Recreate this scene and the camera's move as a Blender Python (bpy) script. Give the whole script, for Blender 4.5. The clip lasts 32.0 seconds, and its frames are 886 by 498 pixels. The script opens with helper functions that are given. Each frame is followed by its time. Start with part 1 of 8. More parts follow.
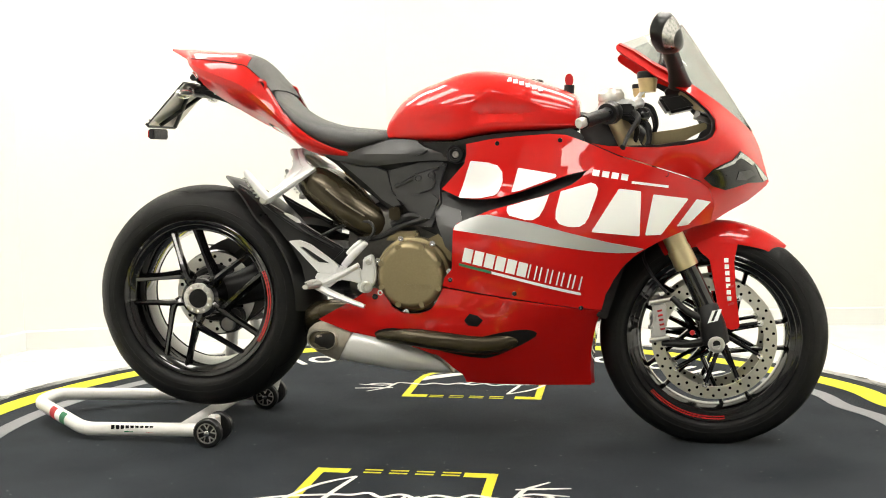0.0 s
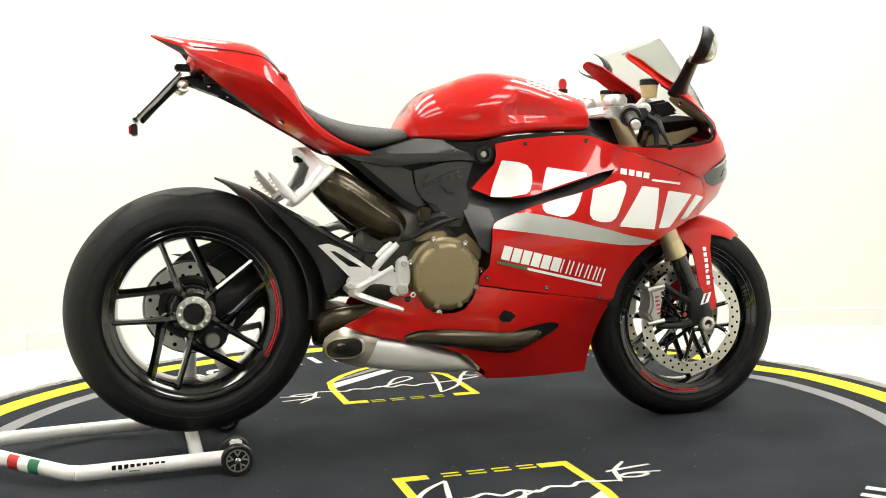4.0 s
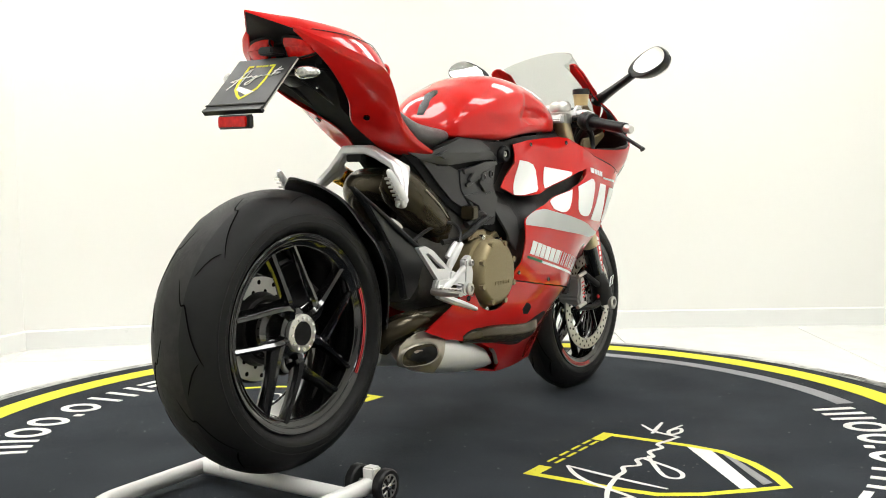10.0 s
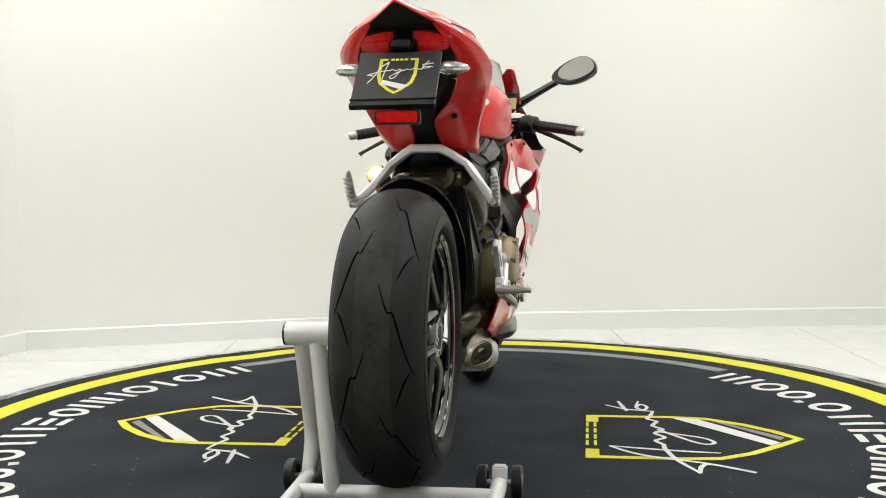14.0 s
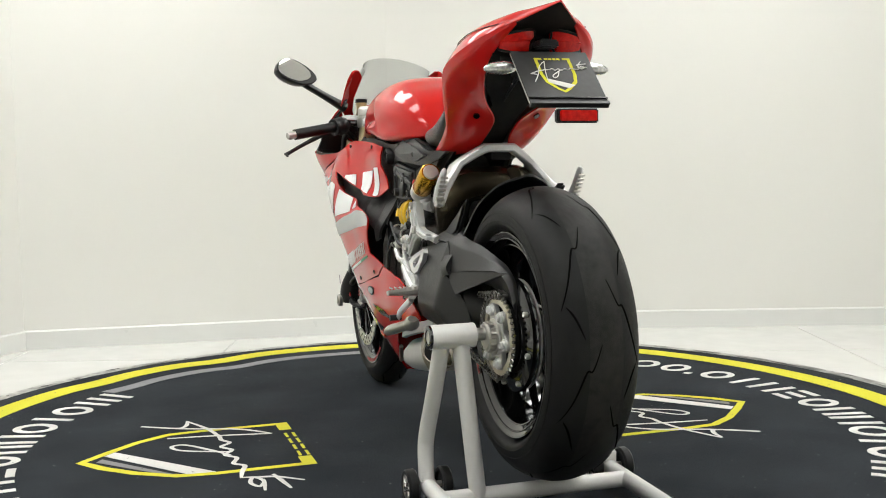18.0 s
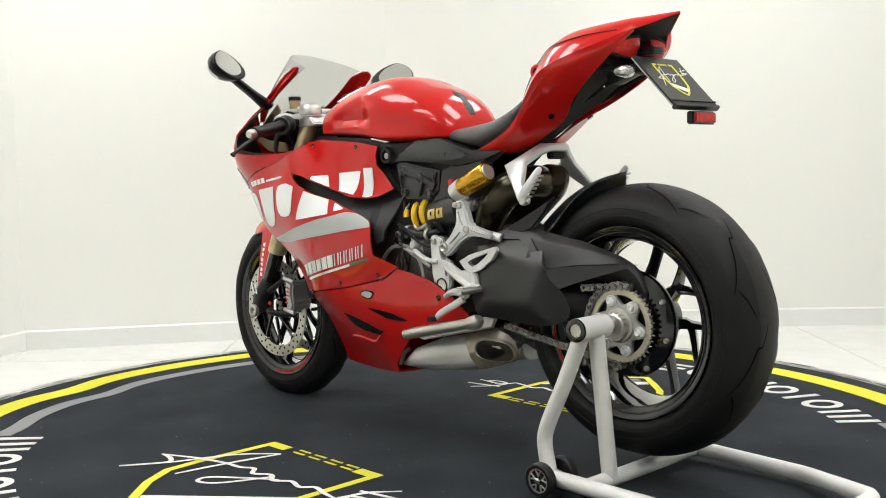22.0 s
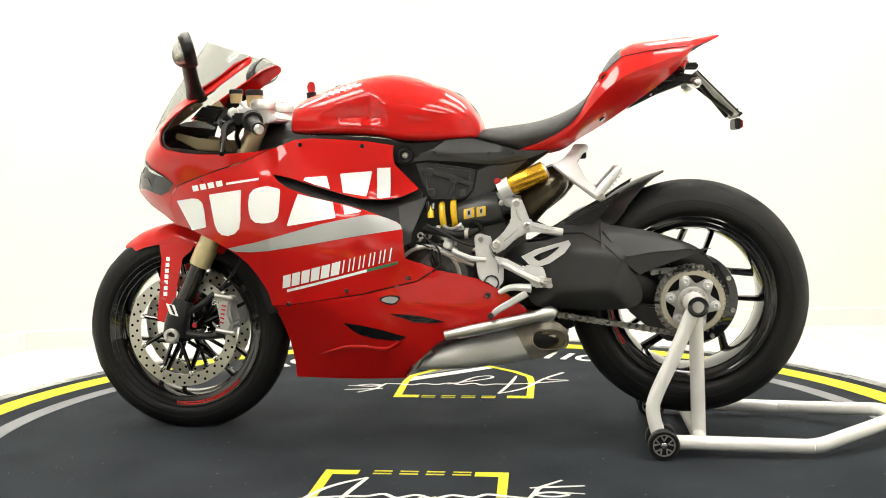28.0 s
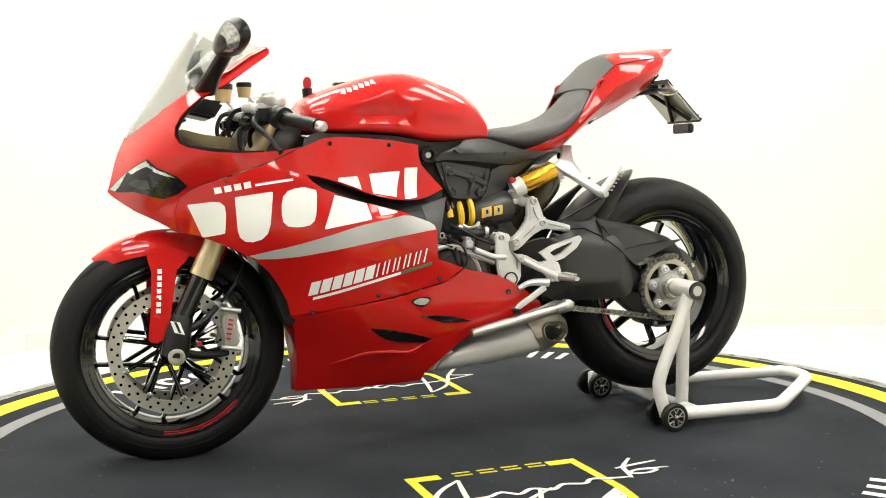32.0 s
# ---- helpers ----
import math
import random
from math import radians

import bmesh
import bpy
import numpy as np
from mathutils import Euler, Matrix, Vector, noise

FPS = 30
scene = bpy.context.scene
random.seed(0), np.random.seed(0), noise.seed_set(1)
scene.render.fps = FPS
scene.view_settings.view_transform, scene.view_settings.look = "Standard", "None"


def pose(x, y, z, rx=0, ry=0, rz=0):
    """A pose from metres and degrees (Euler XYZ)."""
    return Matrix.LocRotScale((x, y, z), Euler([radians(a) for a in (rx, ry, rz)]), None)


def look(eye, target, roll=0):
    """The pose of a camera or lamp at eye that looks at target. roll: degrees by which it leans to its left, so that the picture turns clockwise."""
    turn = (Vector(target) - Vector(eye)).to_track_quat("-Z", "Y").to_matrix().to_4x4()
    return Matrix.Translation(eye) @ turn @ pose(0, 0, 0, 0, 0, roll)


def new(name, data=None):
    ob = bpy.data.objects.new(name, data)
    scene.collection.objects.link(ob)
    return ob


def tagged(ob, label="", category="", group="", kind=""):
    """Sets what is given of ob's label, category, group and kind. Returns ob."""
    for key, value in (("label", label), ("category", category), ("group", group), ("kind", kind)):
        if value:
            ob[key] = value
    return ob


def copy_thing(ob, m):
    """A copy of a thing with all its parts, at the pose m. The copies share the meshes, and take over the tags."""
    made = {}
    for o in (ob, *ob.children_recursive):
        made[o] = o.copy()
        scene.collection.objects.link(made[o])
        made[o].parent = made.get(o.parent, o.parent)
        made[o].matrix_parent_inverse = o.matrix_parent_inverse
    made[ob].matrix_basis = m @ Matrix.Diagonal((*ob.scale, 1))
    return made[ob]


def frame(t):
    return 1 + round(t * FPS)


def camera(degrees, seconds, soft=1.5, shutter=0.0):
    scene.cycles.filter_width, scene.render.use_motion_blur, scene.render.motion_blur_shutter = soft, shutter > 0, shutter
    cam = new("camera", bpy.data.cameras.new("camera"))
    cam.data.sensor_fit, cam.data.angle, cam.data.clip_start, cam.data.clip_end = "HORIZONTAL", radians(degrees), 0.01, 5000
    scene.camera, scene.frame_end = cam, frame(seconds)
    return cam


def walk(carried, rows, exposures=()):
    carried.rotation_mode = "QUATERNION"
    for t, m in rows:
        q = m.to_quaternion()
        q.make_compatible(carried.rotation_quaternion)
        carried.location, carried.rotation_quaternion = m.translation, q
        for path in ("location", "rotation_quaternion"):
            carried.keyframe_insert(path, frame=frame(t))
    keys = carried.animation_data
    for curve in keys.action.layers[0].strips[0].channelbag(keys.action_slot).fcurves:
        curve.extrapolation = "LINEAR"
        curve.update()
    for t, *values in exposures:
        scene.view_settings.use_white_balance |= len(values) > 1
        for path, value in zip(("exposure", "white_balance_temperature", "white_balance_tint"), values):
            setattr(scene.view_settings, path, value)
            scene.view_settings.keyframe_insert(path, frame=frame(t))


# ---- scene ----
from mathutils.geometry import delaunay_2d_cdt

cam = camera(45.79, 32.0, soft=1.0)
EYE = (0.0, -2.9664, 0.7706)
CAM_POSE = look(EYE, (0.00265, -2.9664 + 0.99652, 0.7706 - 0.08333), roll=-0.82)
walk(cam, [(0.0, CAM_POSE), (32.0, CAM_POSE)],
     exposures=[(0.0, -0.03, 6750, 10), (3.0, -0.03, 6700, 10), (6.0, -0.06, 6500, 10), (9.0, -0.15, 6380, 10), (13.0, -0.48, 6280, 10), (15.0, -0.58, 6290, 10), (17.0, -0.62, 6300, 10), (19.0, -0.63, 6300, 10), (21.0, -0.52, 6280, 10), (23.0, -0.41, 6280, 10), (25.0, -0.13, 6400, 10), (28.0, -0.0, 6700, 10), (32.0, 0.0, 6750, 10)])

# ---- light: a closed white showroom lit by flat ceiling panels ----
world = bpy.data.worlds.new("world")
world.use_nodes = True
world.node_tree.nodes["Background"].inputs[0].default_value = (0.02, 0.02, 0.02, 1)
scene.world = world
PANEL_GLOW = 16.5


# ---- materials ----
def material(name, colour, rough=0.5, metal=0.0, coat=0.0, grain=0.0, grain_size=40.0, bump=0.0, bump_size=200.0,
             tint=None, stain=0.0, stain_size=3.0, spec=0.5, coat_rough=0.03):
    """A surface with a fine grain and a broad stain in colour, and fine relief. Sizes are noise cells a metre."""
    m = bpy.data.materials.new(name)
    m.use_nodes = True
    nt = m.node_tree
    bs = nt.nodes["Principled BSDF"]
    bs.inputs["Base Color"].default_value = (*colour, 1)
    bs.inputs["Roughness"].default_value = rough
    bs.inputs["Metallic"].default_value = metal
    bs.inputs["Coat Weight"].default_value = coat
    bs.inputs["Coat Roughness"].default_value = coat_rough
    bs.inputs["Specular IOR Level"].default_value = spec
    geo = nt.nodes.new("ShaderNodeTexCoord")
    if grain or stain:
        last = None
        other = tint or tuple(min(1.0, c * 1.6 + 0.02) for c in colour)
        for amount, size, detail in ((stain, stain_size, 5.0), (grain, grain_size, 6.0)):
            if not amount:
                continue
            n = nt.nodes.new("ShaderNodeTexNoise")
            n.inputs["Scale"].default_value = size
            n.inputs["Detail"].default_value = detail
            nt.links.new(geo.outputs["Object"], n.inputs["Vector"])
            ramp = nt.nodes.new("ShaderNodeMapRange")
            ramp.inputs["From Min"].default_value = 0.35
            ramp.inputs["From Max"].default_value = 0.7
            ramp.inputs["To Max"].default_value = amount
            nt.links.new(n.outputs["Fac"], ramp.inputs["Value"])
            mix = nt.nodes.new("ShaderNodeMix")
            mix.data_type = "RGBA"
            if last is None:
                mix.inputs["A"].default_value = (*colour, 1)
            else:
                nt.links.new(last, mix.inputs["A"])
            mix.inputs["B"].default_value = (*other, 1)
            nt.links.new(ramp.outputs["Result"], mix.inputs["Factor"])
            last = mix.outputs["Result"]
        nt.links.new(last, bs.inputs["Base Color"])
        n = nt.nodes.new("ShaderNodeTexNoise")
        n.inputs["Scale"].default_value = stain_size * 4
        nt.links.new(geo.outputs["Object"], n.inputs["Vector"])
        ramp = nt.nodes.new("ShaderNodeMapRange")
        ramp.inputs["To Min"].default_value = max(0.02, rough - 0.06)
        ramp.inputs["To Max"].default_value = min(1.0, rough + 0.06)
        nt.links.new(n.outputs["Fac"], ramp.inputs["Value"])
        nt.links.new(ramp.outputs["Result"], bs.inputs["Roughness"])
    if bump:
        n = nt.nodes.new("ShaderNodeTexNoise")
        n.inputs["Scale"].default_value = bump_size
        n.inputs["Detail"].default_value = 4
        nt.links.new(geo.outputs["Object"], n.inputs["Vector"])
        b = nt.nodes.new("ShaderNodeBump")
        b.inputs["Strength"].default_value = bump
        b.inputs["Distance"].default_value = 0.002
        nt.links.new(n.outputs["Fac"], b.inputs["Height"])
        nt.links.new(b.outputs["Normal"], bs.inputs["Normal"])
    return m


def glass(name, colour, rough=0.02, alpha=1.0, ior=1.45):
    m = bpy.data.materials.new(name)
    m.use_nodes = True
    bs = m.node_tree.nodes["Principled BSDF"]
    bs.inputs["Base Color"].default_value = (*colour, 1)
    bs.inputs["Roughness"].default_value = rough
    bs.inputs["Transmission Weight"].default_value = 1.0
    bs.inputs["IOR"].default_value = ior
    bs.inputs["Alpha"].default_value = alpha
    return m


RED = material("red_lacquer", (0.52, 0.0075, 0.006), 0.35, coat=1.0, stain=0.05, stain_size=2, tint=(0.46, 0.006, 0.005), spec=0.08, coat_rough=0.015)
RED.node_tree.nodes["Principled BSDF"].inputs["Coat IOR"].default_value = 1.4
WHITE_FILM = material("white_film", (0.88, 0.885, 0.88), 0.3, coat=0.6, grain=0.1, grain_size=300, tint=(0.80, 0.805, 0.80))
GREY_FILM = material("silver_film", (0.42, 0.43, 0.42), 0.38, metal=0.2, coat=0.3, grain=0.15, grain_size=900, tint=(0.6, 0.6, 0.6))
PLASTIC = material("black_plastic", (0.008, 0.008, 0.0085), 0.36, spec=0.3, grain=0.35, grain_size=60, tint=(0.014, 0.014, 0.0145), bump=0.25, bump_size=900)
SATIN = material("satin_black", (0.008, 0.008, 0.0085), 0.3, spec=0.38, stain=0.4, stain_size=9, tint=(0.02, 0.02, 0.02), bump=0.1, bump_size=1200)
GLOSSBLACK = material("gloss_black", (0.003, 0.003, 0.0032), 0.09, spec=0.5, coat=0.5, coat_rough=0.02, grain=0.1, grain_size=30)
RUBBER = material("tyre_rubber", (0.0076, 0.0077, 0.0078), 0.5, spec=0.18, grain=0.55, grain_size=25, tint=(0.011, 0.0112, 0.0114), stain=0.45, stain_size=5, bump=0.35, bump_size=700)
WORN = material("worn_tread", (0.0084, 0.0084, 0.0082), 0.54, spec=0.19, grain=0.65, grain_size=70, tint=(0.025, 0.0245, 0.0225), stain=0.6, stain_size=16, bump=0.5, bump_size=600)
GROOVE = material("groove_black", (0.001, 0.001, 0.001), 0.9, spec=0.05)
# near-black for dark parts, and for shade painted into openings and gaps
DARK = material("dark_parts_and_shade", (0.004, 0.004, 0.004), 0.6, spec=0.2, grain=0.3, grain_size=40)
SEATSKIN = material("seat_vinyl", (0.040, 0.0405, 0.0415), 0.36, spec=0.8, grain=0.35, grain_size=70, tint=(0.07, 0.0705, 0.0715), bump=0.5, bump_size=1500)
BRONZE = material("bronze_magnesium", (0.23, 0.185, 0.10), 0.42, metal=0.55, grain=0.3, grain_size=200, tint=(0.29, 0.24, 0.14), bump=0.15, bump_size=1500)
GOLDFORK = material("gold_anodised", (0.58, 0.49, 0.30), 0.34, metal=0.75, stain=0.15, stain_size=18, tint=(0.62, 0.5, 0.28))
GOLD = material("bright_gold", (0.62, 0.33, 0.025), 0.25, metal=0.85, grain=0.2, grain_size=120, tint=(0.7, 0.42, 0.06))
YELLOW = material("yellow_spring", (0.80, 0.50, 0.01), 0.35, coat=0.5, grain=0.2, grain_size=60, tint=(0.7, 0.4, 0.01))
ALU = material("cast_aluminium", (0.64, 0.64, 0.64), 0.38, metal=0.40, grain=0.35, grain_size=70, tint=(0.76, 0.76, 0.755), bump=0.15, bump_size=1200)
STEEL = material("brushed_steel", (0.50, 0.49, 0.46), 0.36, metal=0.9, grain=0.35, grain_size=150, tint=(0.62, 0.61, 0.58), bump=0.1, bump_size=800)
SILENCER = material("brushed_titanium", (0.60, 0.60, 0.59), 0.46, metal=0.55, stain=0.4, stain_size=8, tint=(0.66, 0.66, 0.65), grain=0.2, grain_size=400, bump=0.1, bump_size=900)
BURNT = material("heat_tinted_steel", (0.30, 0.265, 0.21), 0.30, metal=0.8, stain=0.55, stain_size=7, tint=(0.46, 0.43, 0.38), grain=0.3, grain_size=80)
PIPE = material("brown_header", (0.040, 0.032, 0.018), 0.24, metal=0.6, stain=0.7, stain_size=10, tint=(0.075, 0.06, 0.036), grain=0.25, grain_size=50)
RAILGREY = material("grey_black_moulding", (0.026, 0.0265, 0.027), 0.30, spec=0.5, grain=0.3, grain_size=80, tint=(0.034, 0.0345, 0.0345), bump=0.15, bump_size=1100)
ARMBLACK = material("swingarm_black", (0.0165, 0.0165, 0.0165), 0.40, spec=0.42, stain=0.5, stain_size=12, tint=(0.021, 0.021, 0.0205), bump=0.12, bump_size=1100)
LAMPDARK = material("dark_lamp_glass", (0.006, 0.006, 0.007), 0.2, spec=0.25, coat=0.25, grain=0.4, grain_size=60, tint=(0.03, 0.03, 0.032))
DUST = material("pale_dust", (0.13, 0.13, 0.13), 0.95, grain=0.5, grain_size=200, tint=(0.18, 0.18, 0.18), spec=0.1)
ENGINE = material("engine_casting", (0.055, 0.053, 0.048), 0.42, metal=0.4, grain=0.4, grain_size=90, tint=(0.11, 0.105, 0.095), bump=0.4, bump_size=500)
CHROME = material("chrome_fastener", (0.72, 0.72, 0.70), 0.2, metal=1.0, grain=0.2, grain_size=200)
CHAINMETAL = material("chain_steel", (0.22, 0.215, 0.20), 0.28, metal=0.85, grain=0.4, grain_size=300, tint=(0.09, 0.085, 0.08))
SPROCKETM = material("hard_anodised_sprocket", (0.50, 0.46, 0.36), 0.36, metal=0.5, grain=0.4, grain_size=120, tint=(0.40, 0.37, 0.29))
DISC = material("brake_steel", (0.56, 0.545, 0.49), 0.34, metal=0.8, grain=0.4, grain_size=120, tint=(0.44, 0.425, 0.38))
REDLENS = material("red_lens", (0.36, 0.004, 0.003), 0.16, spec=0.3, grain=0.6, grain_size=90, tint=(0.70, 0.012, 0.006))
REARDISC = material("rear_brake_steel", (0.62, 0.61, 0.58), 0.36, metal=0.6, grain=0.3, grain_size=250, tint=(0.5, 0.49, 0.47))
CLEARLENS = material("clear_lens", (0.36, 0.36, 0.35), 0.14, coat=1.0, grain=0.9, grain_size=160, tint=(0.78, 0.78, 0.75), metal=0.65)
MIRROR = material("mirror_silver", (0.85, 0.85, 0.85), 0.02, metal=1.0)
REDMARK = material("red_mark", (0.45, 0.01, 0.012), 0.4)
GREENMARK = material("green_mark", (0.015, 0.16, 0.07), 0.5)
FLUID = material("reservoir_plastic", (0.45, 0.33, 0.15), 0.35, coat=0.3, grain=0.2, grain_size=60)
STANDWHITE = material("white_powder_coat", (0.74, 0.73, 0.71), 0.35, coat=0.3, stain=0.25, stain_size=9, tint=(0.55, 0.54, 0.5), grain=0.1, grain_size=120, bump=0.1, bump_size=600)
PLATEBLACK = material("plate_black", (0.014, 0.014, 0.014), 0.50, spec=0.4, grain=0.2, grain_size=90)
MAT = material("dark_carpet", (0.0160, 0.0194, 0.0240), 0.92, grain=0.6, grain_size=420, tint=(0.041, 0.047, 0.055), stain=0.85, stain_size=3.6, bump=0.9, bump_size=1600, spec=0.1)
MATYELLOW = material("yellow_print", (0.66, 0.63, 0.045), 0.8, grain=0.35, grain_size=300, tint=(0.6, 0.54, 0.05), bump=0.5, bump_size=1500, spec=0.2)
MATGREY = material("grey_print", (0.24, 0.24, 0.25), 0.85, grain=0.4, grain_size=300, tint=(0.32, 0.32, 0.33), bump=0.5, bump_size=1500, spec=0.2)
MATWHITE = material("white_print", (0.74, 0.73, 0.70), 0.8, grain=0.4, grain_size=260, tint=(0.55, 0.54, 0.52), bump=0.5, bump_size=1500, spec=0.2)
CALIPER = material("grey_caliper", (0.42, 0.42, 0.41), 0.35, metal=0.6, grain=0.3, grain_size=90, tint=(0.5, 0.5, 0.48), bump=0.1, bump_size=900)
SCUFF = material("bare_rim_scuff", (0.085, 0.083, 0.078), 0.8, grain=0.7, grain_size=120, tint=(0.22, 0.22, 0.21), spec=0.2)
RIM_STONE = material("pale_rim", (0.50, 0.50, 0.47), 0.6, stain=1.0, stain_size=7, tint=(0.12, 0.12, 0.115), grain=0.6, grain_size=40)
WALLPAINT = material("white_wall_paint", (0.755, 0.75, 0.712), 0.6, stain=0.25, stain_size=0.8, tint=(0.73, 0.725, 0.688), grain=0.1, grain_size=60, bump=0.08, bump_size=300)
DARKWALL = material("dark_grey_wall_paint", (0.13, 0.13, 0.132), 0.7, stain=0.2, stain_size=1.2, grain=0.1, grain_size=60)
CEILPAINT = material("white_ceiling_paint", (0.66, 0.66, 0.64), 0.8, grain=0.1, grain_size=40)
SKIRTPAINT = material("white_skirting", (0.74, 0.745, 0.72), 0.3, grain=0.2, grain_size=20, tint=(0.7, 0.7, 0.68))
TILE = material("white_porcelain", (0.72, 0.72, 0.69), 0.22, stain=0.3, stain_size=2, tint=(0.75, 0.75, 0.725), grain=0.15, grain_size=35, coat=0.2)
JOINT = material("tile_joint", (0.50, 0.50, 0.48), 0.9, grain=0.3, grain_size=50)
SCREEN = glass("tinted_screen", (0.70, 0.715, 0.71), 0.01, ior=1.25)
GLOW = bpy.data.materials.new("panel_glow")
GLOW.use_nodes = True
GLOW.node_tree.nodes["Principled BSDF"].inputs["Base Color"].default_value = (0.8, 0.8, 0.8, 1)
GLOW.node_tree.nodes["Principled BSDF"].inputs["Emission Color"].default_value = (1.0, 0.985, 0.93, 1)
GLOW.node_tree.nodes["Principled BSDF"].inputs["Emission Strength"].default_value = PANEL_GLOW


# ---- shape tools ----
def part(name, bm, mat, parent=None, label="", sharp=38):
    """Links a bmesh as one mesh object under a thing or a part."""
    bmesh.ops.remove_doubles(bm, verts=bm.verts, dist=1e-5)
    bmesh.ops.recalc_face_normals(bm, faces=bm.faces)
    me = bpy.data.meshes.new(name)
    bm.to_mesh(me)
    bm.free()
    me.shade_smooth()
    me.set_sharp_from_angle(angle=radians(sharp))
    me.materials.append(mat)
    ob = new(name, me)
    ob.parent = parent
    return tagged(ob, label)


def empty(name, label, category, kind="", group=""):
    ob = new(name)
    ob.empty_display_size = 0.1
    return tagged(ob, label, category, group, kind)


def curve_through(pts, n=6, closed=False):
    """A smooth line through points of any dimension."""
    p = [np.array(q, float) for q in pts]
    k = len(p)
    out = []
    for i in range(k if closed else k - 1):
        a, b = p[i], p[(i + 1) % k]
        z = p[(i - 1) % k] if closed or i > 0 else 2 * a - b
        d = p[(i + 2) % k] if closed or i + 2 < k else 2 * b - a
        for j in range(n):
            u = j / n
            out.append(0.5 * (2 * a + (b - z) * u + (2 * z - 5 * a + 4 * b - d) * u * u + (3 * a - z - 3 * b + d) * u ** 3))
    if not closed:
        out.append(p[-1])
    return out


def loft(rings, cap=True, closed=True):
    bm = bmesh.new()
    vs = [[bm.verts.new(tuple(float(c) for c in q)) for q in r] for r in rings]
    n = len(vs[0])
    for a, b in zip(vs, vs[1:]):
        for i in range(n if closed else n - 1):
            j = (i + 1) % n
            bm.faces.new((a[i], a[j], b[j], b[i]))
    if cap and closed:
        bm.faces.new(vs[0])
        bm.faces.new(vs[-1][::-1])
    return bm


def tube(pts, r, n=12, smooth=5, flat=1.0, up=None):
    """A round (or flattened) bar along a smooth line; r is one radius or one at each point."""
    rs = [r] * len(pts) if isinstance(r, (int, float)) else list(r)
    line = curve_through([(*p, q) for p, q in zip(pts, rs)], smooth) if smooth > 1 else [np.array((*p, q), float) for p, q in zip(pts, rs)]
    rings, side = [], None
    for i, q in enumerate(line):
        a, b = line[max(i - 1, 0)][:3], line[min(i + 1, len(line) - 1)][:3]
        t = (b - a) / (np.linalg.norm(b - a) + 1e-12)
        ref = np.array(up or (0.0, 0.0, 1.0), float) if side is None else side
        if side is None and abs(t @ ref) > 0.95:
            ref = np.array((0.0, 1.0, 0.0))
        side = ref - t * (ref @ t)
        side /= np.linalg.norm(side) + 1e-12
        other = np.cross(t, side)
        rings.append([q[:3] + q[3] * (math.cos(w) * side + flat * math.sin(w) * other) for w in np.linspace(0, 2 * math.pi, n, endpoint=False)])
    return loft(rings)


def lathe(profile, at, n=64, closed=False, axis="y"):
    """Turns a profile of (along, radius) round an axis through the point at."""
    bm = bmesh.new()
    rows = []
    for s, r in profile:
        row = []
        for w in np.linspace(0, 2 * math.pi, n, endpoint=False):
            if axis == "y":
                q = (at[0] + r * math.cos(w), at[1] + s, at[2] + r * math.sin(w))
            elif axis == "x":
                q = (at[0] + s, at[1] + r * math.cos(w), at[2] + r * math.sin(w))
            else:
                q = (at[0] + r * math.cos(w), at[1] + r * math.sin(w), at[2] + s)
            row.append(bm.verts.new(q))
        rows.append(row)
    pairs = list(zip(rows, rows[1:])) + ([(rows[-1], rows[0])] if closed else [])
    for a, b in pairs:
        for i in range(n):
            j = (i + 1) % n
            bm.faces.new((a[i], a[j], b[j], b[i]))
    if not closed:
        for row in (rows[0], rows[-1]):
            bm.faces.new(row)
    return bm


def slab(outline, y0, y1, bevel=0.002, holes=()):
    """A plate with an outline in x, z between two depths."""
    bm = bmesh.new()
    f = bm.faces.new([bm.verts.new((x, y0, z)) for x, z in outline])
    ext = bmesh.ops.extrude_face_region(bm, geom=[f])
    for v in [g for g in ext["geom"] if isinstance(g, bmesh.types.BMVert)]:
        v.co.y = y1
    bmesh.ops.recalc_face_normals(bm, faces=bm.faces)
    if bevel:
        bmesh.ops.bevel(bm, geom=list(bm.edges), offset=bevel, segments=2, affect="EDGES", clamp_overlap=True)
    return bm


def frame_slab(outer, inner, y0, y1):
    """A plate with one window: two outlines of the same number of points."""
    rings = []
    for ring, y in ((outer, y0), (outer, y1), (inner, y1), (inner, y0), (outer, y0)):
        rings.append([(x, y, z) for x, z in ring])
    return loft(rings, cap=False)


def box(x0, x1, y0, y1, z0, z1, bevel=0.003):
    bm = bmesh.new()
    bmesh.ops.create_cube(bm, size=1.0)
    for v in bm.verts:
        v.co = Vector(((x0 + x1) / 2 + v.co.x * (x1 - x0), (y0 + y1) / 2 + v.co.y * (y1 - y0), (z0 + z1) / 2 + v.co.z * (z1 - z0)))
    if bevel:
        bmesh.ops.bevel(bm, geom=list(bm.edges), offset=bevel, segments=2, affect="EDGES")
    return bm


def rod(a, b, r, n=14, r2=None):
    return tube([a, b], [r, r if r2 is None else r2], n, smooth=1)


def join(*bms):
    out = bmesh.new()
    for b in bms:
        me = bpy.data.meshes.new("tmp")
        b.to_mesh(me)
        b.free()
        out.from_mesh(me)
        bpy.data.meshes.remove(me)
    return out


